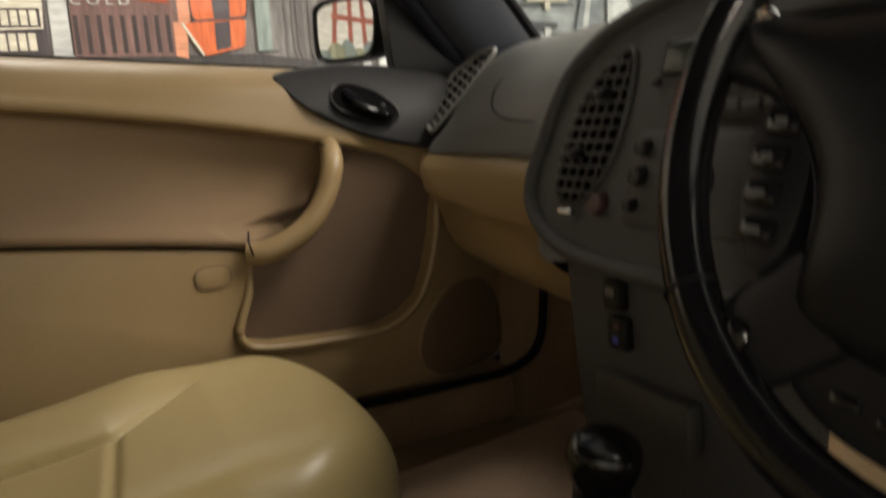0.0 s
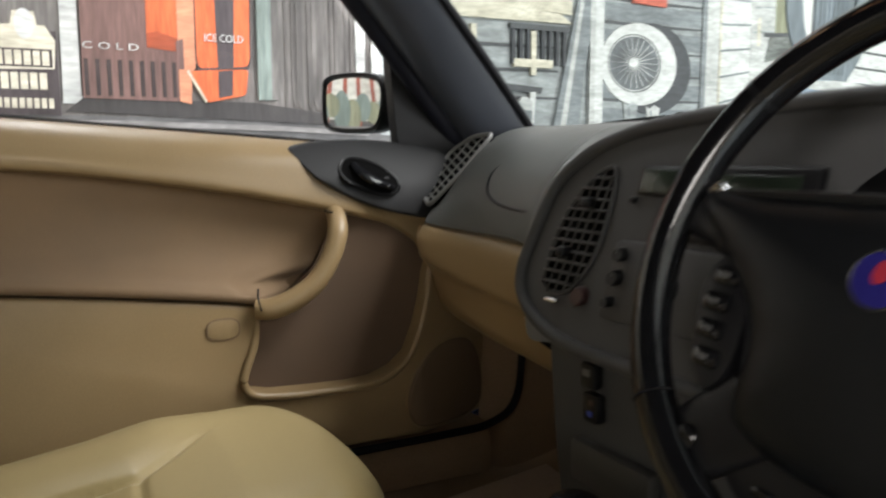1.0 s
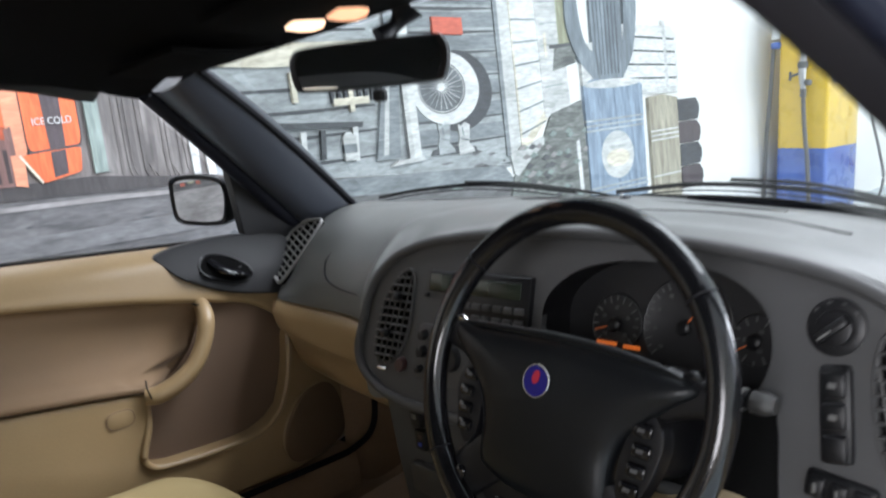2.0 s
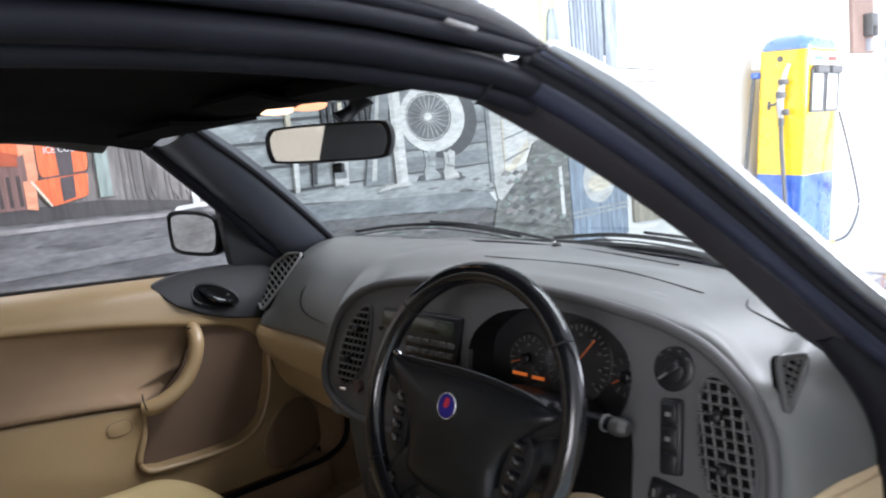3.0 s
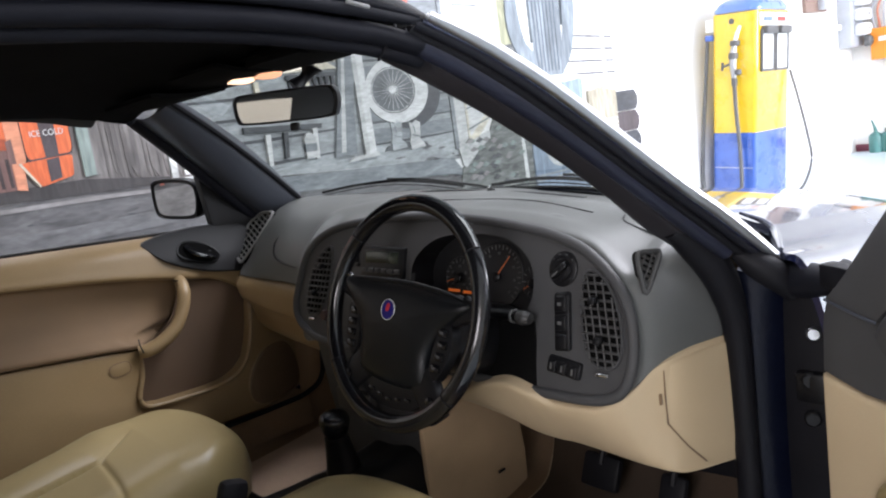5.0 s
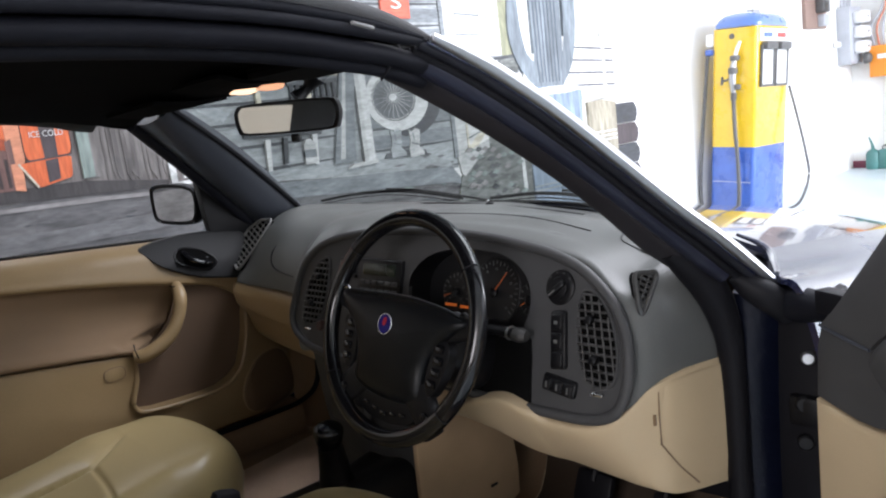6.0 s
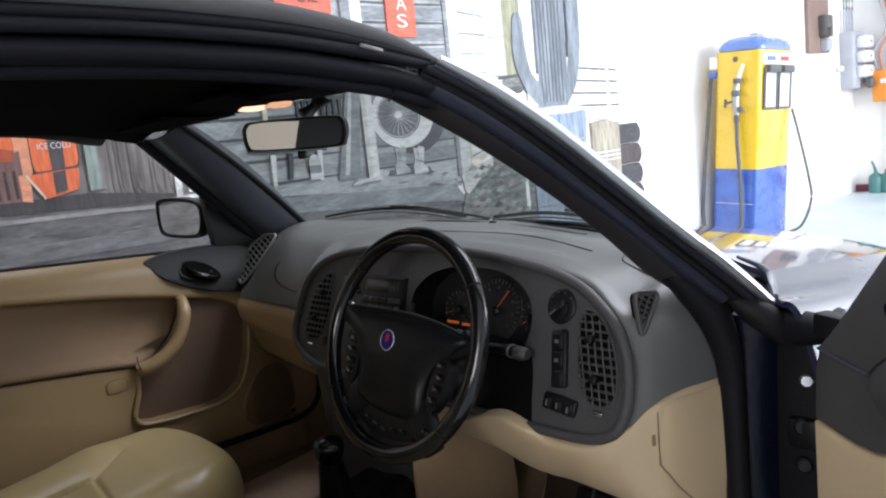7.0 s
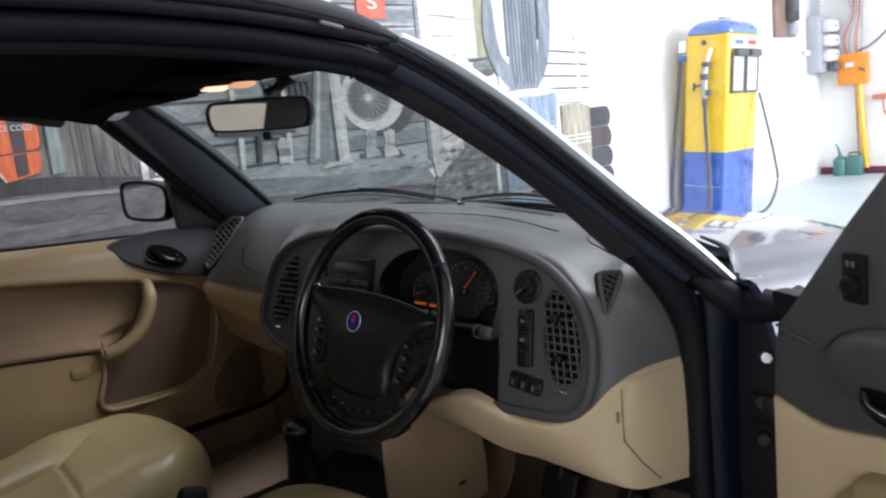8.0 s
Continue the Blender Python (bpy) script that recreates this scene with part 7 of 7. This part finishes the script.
part("arm_swell", at_door(patch([[(0.097, 0.004, 0.806), (0.111, 0.004, 0.826), (0.135, 0.004, 0.845), (0.19, 0.004, 0.860), (0.32, 0.004, 0.870), (0.6, 0.004, 0.88)], [(0.104, -0.012, 0.794), (0.120, -0.018, 0.812), (0.148, -0.022, 0.828), (0.19, -0.025, 0.842), (0.32, -0.028, 0.852), (0.6, -0.03, 0.862)], [(0.116, -0.006, 0.765), (0.144, -0.010, 0.775), (0.175, -0.012, 0.785), (0.21, -0.013, 0.79), (0.32, -0.015, 0.80), (0.6, -0.016, 0.81)], [(0.13, 0.006, 0.740), (0.155, 0.006, 0.745), (0.185, 0.006, 0.75), (0.22, 0.006, 0.755), (0.32, 0.006, 0.77), (0.6, 0.006, 0.79)]], 18, 30)), FASCIA, ddoor, "charcoal swell of the door panel")
part("door_trim", at_door(plate([(0.0, 0.30), (1.1, 0.30), (1.1, 0.817), (0.5, 0.777), (0.19, 0.719), (0.102, 0.700), (0.070, 0.700), (0.03, 0.707), (0.0, 0.713)], "y", -0.003, 0.05, 0.008, 0, 3)), BEIGE_HARD, ddoor, "beige vinyl lower door trim")
part("door_pocket", at_door(patch([[(0.080, -0.002, 0.30), (0.092, -0.002, 0.55), (0.112, -0.002, 0.606), (0.148, -0.002, 0.647), (0.20, -0.002, 0.676), (0.5, -0.002, 0.70), (0.9, -0.002, 0.71)], [(0.092, -0.026, 0.30), (0.104, -0.026, 0.545), (0.122, -0.026, 0.596), (0.154, -0.028, 0.634), (0.204, -0.03, 0.660), (0.5, -0.032, 0.68), (0.9, -0.032, 0.69)], [(0.16, -0.036, 0.30), (0.17, -0.036, 0.50), (0.18, -0.036, 0.55), (0.20, -0.038, 0.58), (0.24, -0.04, 0.60), (0.5, -0.04, 0.61), (0.9, -0.04, 0.61)]], 18, 40)), LEATHER, ddoor, "pale padded pocket on the driver's door")
part("door_front_block", at_door(box((0.036, 0.010, 0.856), (0.060, 0.026, 0.034), 0.004)), RUBBER, ddoor, "black block at the door's front edge")
part("mirror_switch", at_door(box((0.152, -0.008, 0.915), (0.034, 0.008, 0.062), 0.0035)), RUBBER, ddoor, "black mirror adjuster")
part("mirror_switch_knob", at_door(turned([(0.001, 0.010), (0.008, 0.0105), (0.0125, 0.008), (0.014, 0.003), (0.014, 0.0)], 28, Matrix.Translation((0.151, -0.011, 0.907)) @ Matrix.Rotation(radians(90), 4, "X"))), GLOSSY, ddoor, "round black mirror joystick")
for dx in (-0.004, 0.004):
    part("switch_symbol", at_door(box((0.152 + dx, -0.0155, 0.934), (0.004, 0.001, 0.007), 0)), PRINT, ddoor)
# shade of the lever hollow, laid on as a black plate
part("lever_recess_shade", at_door(plate([(0.160, 0.772), (0.170, 0.794), (0.21, 0.804), (0.27, 0.80), (0.29, 0.775), (0.24, 0.748), (0.18, 0.744)], "y", -0.011, 0.003, 0, 30)), RECESS_SHADE, ddoor)
part("door_lever", at_door(sweep([(0.168, -0.014, 0.775), (0.185, -0.020, 0.760), (0.23, -0.022, 0.755), (0.28, -0.014, 0.765)], [0.006, 0.009, 0.009, 0.005], 10, 20)), GLOSSY, ddoor)
part("door_rubber", at_door(sweep([(0.006, 0.030, 0.28), (0.004, 0.032, 0.60), (0.006, 0.032, 0.80)], 0.012, 8, 30)), RUBBER, ddoor)

# ---- fuel pump ----
PUMP_BLUE = surface("pump_blue", (0.035, 0.10, 0.42), 0.3, coat=1.0, vary=0.12, big=9, fine=60, bump=0.05, depth=0.001, tint=(0.05, 0.13, 0.46))
PUMP_YELLOW = surface("pump_yellow", (0.72, 0.47, 0.015), 0.3, coat=1.0, vary=0.04, big=9, fine=60, bump=0.1, depth=0.001)
# paler copy of the pump blue, with the cap's highlights mixed in
PUMP_BLUE_LIT = surface("lit_pump_blue", (0.09, 0.18, 0.47), 0.3, coat=1.0, vary=0.10, big=9, fine=60, bump=0.05, depth=0.001)
PUMP_WHITE = surface("pump_white", (0.75, 0.76, 0.76), 0.35, vary=0.06, bump=0.05)
HOSE = surface("grey_hose", (0.10, 0.10, 0.10), 0.5, vary=0.15, fine=200, bump=0.2)
PUMP_RED = surface("pump_red", (0.55, 0.05, 0.04), 0.4, vary=0.06, bump=0.0)
pump = thing("fuel_pump", "old yellow and blue fuel pump with hanging hose", "fuel pump", (-1.84, 5.56, 0.0))
pump.rotation_mode = "QUATERNION"
pump.rotation_quaternion = Matrix.Rotation(radians(4.2), 3, Vector((-0.44, 0.90, 0.0))).to_quaternion()
HX, HY = 0.19, 0.29


def shaft(z0, z1, grow=0.0, top=0.0):
    def rr(g):
        pts = []
        for cx, cy, a0 in ((1, 1, 0), (-1, 1, 90), (-1, -1, 180), (1, -1, 270)):
            for k in range(5):
                a = radians(a0 + k * 22.5)
                pts.append((cx * (HX + g - 0.03) + 0.03 * math.cos(a), cy * (HY + g - 0.03) + 0.03 * math.sin(a)))
        return pts
    return sheet([[(x, y, z0) for x, y in rr(grow)], [(x, y, z1 - 0.002) for x, y in rr(grow)], [(x, y, z1) for x, y in rr(grow - 0.002)]], True, True)


part("pump_plinth", shaft(0.0, 0.045, 0.03), PUMP_YELLOW, pump)
part("lower_cabinet", shaft(0.045, 0.625), PUMP_BLUE, pump, "blue lower cabinet")
part("upper_cabinet", shaft(0.625, 1.585), PUMP_YELLOW, pump, "yellow upper cabinet")
cap_rows = []
for z, g in ((1.585, 0.0), (1.59, 0.018), (1.615, 0.020), (1.66, -0.005), (1.69, -0.045), (1.705, -0.10), (1.712, -0.15)):
    cap_rows.append([(math.copysign(abs(math.cos(a)) ** 0.45, math.cos(a)) * (HX + g), math.copysign(abs(math.sin(a)) ** 0.45, math.sin(a)) * (HY + g), z) for a in [2 * math.pi * i / 48 + 0.03 for i in range(48)]])
part("pump_cap", sheet(cap_rows, True, True), PUMP_BLUE_LIT, pump, "blue domed cap")
part("cap_vent", box((0.02, -0.02, 1.722), (0.07, 0.12, 0.022), 0.006), STEEL, pump)
part("door_line", ring([box((0, -HY - 0.001, 0.335), (0.33, 0.003, 0.004)), box((-0.05, -HY - 0.001, 0.10), (0.12, 0.003, 0.006))]), PUMP_WHITE, pump)
part("price_board", box((HX + 0.004, 0.0, 1.515), (0.010, 0.50, 0.10), 0.004), PUMP_WHITE, pump, "white price board")
for cy, mt in ((-0.12, PUMP_BLUE), (0.12, PUMP_RED)):
    part("price_bar", box((HX + 0.0105, cy, 1.515), (0.002, 0.15, 0.035)), mt, pump)
for cy in (-0.125, 0.125):
    gl = part("gauge_window", box((HX + 0.006, cy, 1.27), (0.018, 0.20, 0.30), 0.006), PUMP_WHITE, pump, "white meter window in a dark frame")
    part("window_bezel", ring([box((HX + 0.014, cy - 0.105, 1.27), (0.02, 0.022, 0.33), 0.004), box((HX + 0.014, cy + 0.105, 1.27), (0.02, 0.022, 0.33), 0.004), box((HX + 0.014, cy, 1.115), (0.02, 0.20, 0.02), 0.004)]), HOSE, gl)
    part("window_hood", box((HX + 0.03, cy, 1.43), (0.06, 0.19, 0.06), 0.012), HOSE, gl)
part("side_lamp", ring([box((-HX - 0.02, -HY + 0.02, 1.50), (0.06, 0.08, 0.10), 0.01)]), PUMP_WHITE, pump)
part("side_lamp_cap", box((-HX - 0.02, -HY + 0.02, 1.405), (0.07, 0.09, 0.05), 0.01), PUMP_BLUE, pump)
part("hose", sweep([(-HX - 0.03, -HY - 0.02, 1.38), (-HX - 0.045, -HY - 0.03, 1.0), (-HX - 0.065, -HY - 0.04, 0.5), (-HX - 0.05, -HY - 0.05, 0.15), (-HX + 0.05, -HY - 0.06, 0.05), (0.03, -HY - 0.06, 0.05), (0.095, -HY - 0.06, 0.15), (0.085, -HY - 0.055, 0.45), (0.045, -HY - 0.05, 0.80), (0.025, -HY - 0.045, 1.05)], 0.016, 10, 90), HOSE, pump, "grey rubber hose")
nozzle = part("nozzle", sweep([(0.028, -HY - 0.045, 1.03), (0.024, -HY - 0.05, 1.10), (0.020, -HY - 0.055, 1.18), (0.024, -HY - 0.055, 1.28), (0.034, -HY - 0.045, 1.36)], [0.017, 0.022, 0.028, 0.025, 0.017], 14, 36), STEEL, pump, "worn steel filling nozzle with a bright spout")
part("nozzle_spout", sweep([(0.034, -HY - 0.045, 1.36), (0.046, -HY - 0.043, 1.41), (0.070, -HY - 0.04, 1.475)], [0.017, 0.016, 0.012], 12, 16), PUMP_WHITE, nozzle, "bright spout")
part("nozzle_collar", turned([(0.001, -0.02), (0.036, -0.02), (0.040, 0.0), (0.036, 0.02), (0.001, 0.02)], 16, Matrix.Translation((0.032, -HY - 0.047, 1.345))), HOSE, nozzle)
part("nozzle_collar", turned([(0.001, -0.025), (0.034, -0.025), (0.038, 0.0), (0.034, 0.025), (0.001, 0.025)], 16, Matrix.Translation((0.022, -HY - 0.055, 1.245))), HOSE, nozzle)
part("nozzle_lever", sweep([(0.015, -HY - 0.06, 1.19), (-0.025, -HY - 0.07, 1.175), (-0.062, -HY - 0.07, 1.165)], 0.009, 8, 12), HOSE, nozzle)
part("lever_grip", sweep([(-0.062, -HY - 0.07, 1.20), (-0.064, -HY - 0.07, 1.135)], 0.011, 8, 8), HOSE, nozzle)
part("valve_knob", turned([(0.001, -0.025), (0.024, -0.018), (0.028, 0.0), (0.024, 0.018), (0.001, 0.025)], 14, Matrix.Translation((0.066, -HY - 0.06, 1.115))), HOSE, nozzle)
part("hose_clamp", turned([(0.001, -0.03), (0.023, -0.03), (0.023, 0.03), (0.001, 0.03)], 14, Matrix.Translation((0.028, -HY - 0.047, 1.04))), HOSE, nozzle)
part("maker_mark", turned([(0.001, 0.0), (0.022, 0.0), (0.022, 0.004), (0.001, 0.005)], 16, Matrix.Translation((-0.02, -HY - 0.002, 1.52)) @ Matrix.Rotation(radians(90), 4, "X")), HOSE, pump)
part("side_hose", sweep([(HX + 0.02, HY - 0.02, 1.10), (HX + 0.06, HY + 0.03, 0.9), (HX + 0.13, HY + 0.09, 0.55), (HX + 0.16, HY + 0.11, 0.32), (HX + 0.11, HY + 0.07, 0.10), (HX + 0.02, HY + 0.0, 0.03), (HX - 0.02, HY - 0.10, 0.02)], 0.011, 8, 60), HOSE, pump, "thin black hose touching the floor")

# ---- electrical fittings at the far corner ----
GREYBOX = surface("grey_enamel", (0.42, 0.44, 0.48), 0.4, vary=0.08, fine=80, bump=0.1)
BROWN = surface("brown_backboard", (0.25, 0.17, 0.14), 0.6, vary=0.15, fine=80, bump=0.2)
ORANGE = surface("orange_enamel", (0.80, 0.28, 0.03), 0.4, vary=0.08, fine=80, bump=0.1)
COPPER = surface("copper_pipe", (0.55, 0.20, 0.12), 0.4, vary=0.15, bump=0.05)
PLUM = surface("plum_skirting", (0.16, 0.035, 0.06), 0.5, vary=0.12, bump=0.1)
TEAL = surface("teal_can", (0.07, 0.20, 0.19), 0.45, vary=0.12, bump=0.1)
board = thing("switch_board", "brown board with black isolator switches", "switch board", (XW, 7.74, 1.60))
part("backboard", box((0.02, 0.0, 0.28), (0.04, 0.52, 0.56), 0.006), BROWN, board)
part("isolator", box((0.08, 0.06, 0.27), (0.10, 0.16, 0.22), 0.015), HOSE, board)
part("isolator", box((0.07, 0.10, 0.08), (0.08, 0.14, 0.12), 0.012), GREYBOX, board)
part("isolator_handle", box((0.14, 0.02, 0.20), (0.05, 0.05, 0.10), 0.012), HOSE, board)
meter = thing("meter_cabinet", "grey meter cabinet with three white covers and conduits", "meter cabinet", (XW, 8.53, 1.20))
part("cabinet", box((0.07, 0.0, 0.30), (0.14, 0.34, 0.62), 0.012), GREYBOX, meter)
for k in range(3):
    cover = part("meter_cover", box((0.19, 0.04, 0.17 + k * 0.16), (0.12, 0.26, 0.135), 0.035, None, 3), PUMP_WHITE, meter, "white rounded meter cover")
    part("cover_screw", turned([(0.001, 0.0), (0.012, 0.0), (0.012, 0.006), (0.001, 0.008)], 10, Matrix.Translation((0.25, 0.04, 0.17 + k * 0.16)) @ Matrix.Rotation(radians(90), 4, "Y")), HOSE, cover)
part("isolator", turned([(0.001, 0.0), (0.060, 0.0), (0.058, 0.05), (0.035, 0.07), (0.001, 0.075)], 20, Matrix.Translation((0.20, 0.06, 0.04)) @ Matrix.Rotation(radians(90), 4, "Y")), HOSE, meter, "round black switch knob")
for k in range(4):
    part("conduit", sweep([(0.04, -0.12 + k * 0.08, 0.60), (0.04, -0.12 + k * 0.08, 1.2), (0.04, -0.10 + k * 0.08, 2.0)], 0.014, 8, 10), GREYBOX, meter)
part("pull_knob", box((0.04, -0.26, 0.22), (0.06, 0.08, 0.06), 0.015), PUMP_WHITE, meter)
obox = thing("orange_control_box", "orange control box on the end wall with yellow pipe", "control box", (-1.72, YN, 1.02))
part("housing", box((0.0, -0.06, 0.17), (0.30, 0.12, 0.34), 0.012), ORANGE, obox)
part("crank", sweep([(0.10, -0.12, 0.17), (0.10, -0.18, 0.17), (0.16, -0.18, 0.14)], 0.012, 8, 14), HOSE, obox)
part("thin_pipe", sweep([(0.02, -0.04, 0.0), (0.03, -0.04, -0.45), (0.045, -0.04, -0.86)], 0.010, 8, 12), COPPER, obox, "thin pinkish pipe")
part("maker_plate", box((-0.02, -0.1225, 0.22), (0.09, 0.003, 0.05), 0.001), PUMP_WHITE, obox)
part("yellow_pipe", sweep([(0.06, -0.05, 0.0), (0.08, -0.05, -0.4), (0.12, -0.05, -0.95)], 0.035, 10, 16), PUMP_YELLOW, obox)
for k in range(5):
    part("copper_tube", sweep([(-0.12 + k * 0.05, -0.04, 0.34), (-0.14 + k * 0.06, -0.06, 0.55), (-0.02 + k * 0.03, -0.05, 0.8), (-0.10 + k * 0.06, -0.04, 1.2)], 0.011, 6, 24), COPPER if k % 2 else GREYBOX, obox)
part("cable", sweep([(0.05, -0.05, 0.36), (0.25, -0.10, 0.45), (0.6, -0.06, 0.80)], 0.010, 6, 20), HOSE, obox)
hook = thing("wall_hook", "rust red wall bracket with hook", "bracket", (-1.42, YN, 0.80))
part("bracket", box((0.0, -0.04, 0.06), (0.22, 0.08, 0.05), 0.01), COPPER, hook)
part("hook", sweep([(0.0, -0.06, 0.04), (0.02, -0.08, -0.10), (0.06, -0.08, -0.16), (0.09, -0.08, -0.08)], 0.010, 8, 20), COPPER, hook)
setting("baseboard", box((-0.9, YN - 0.02, 0.03), (2.4, 0.04, 0.10), 0.004), PLUM, "dark plum skirting along the end wall", "skirting")
can = thing("oil_can", "small teal oil can with a spout on the floor", "can", (-1.84, YN - 0.16, 0.0))
part("can_body", turned([(0.001, 0.0), (0.070, 0.0), (0.074, 0.01), (0.074, 0.17), (0.060, 0.20), (0.025, 0.225), (0.001, 0.23)], 24), TEAL, can)
part("can_spout", sweep([(0.0, 0.0, 0.22), (-0.01, 0.0, 0.28), (-0.04, 0.0, 0.36)], [0.022, 0.014, 0.008], 8, 10), TEAL, can)
fuel_can = thing("fuel_can", "squat dark teal fuel can on the floor", "can", (-1.69, YN - 0.15, 0.0))
part("can_body", box((0.0, 0.0, 0.11), (0.17, 0.11, 0.22), 0.022, None, 3), TEAL, fuel_can)
part("can_handle", sweep([(-0.055, 0.0, 0.215), (-0.045, 0.0, 0.255), (0.045, 0.0, 0.255), (0.055, 0.0, 0.215)], 0.008, 8, 24), HOSE, fuel_can)
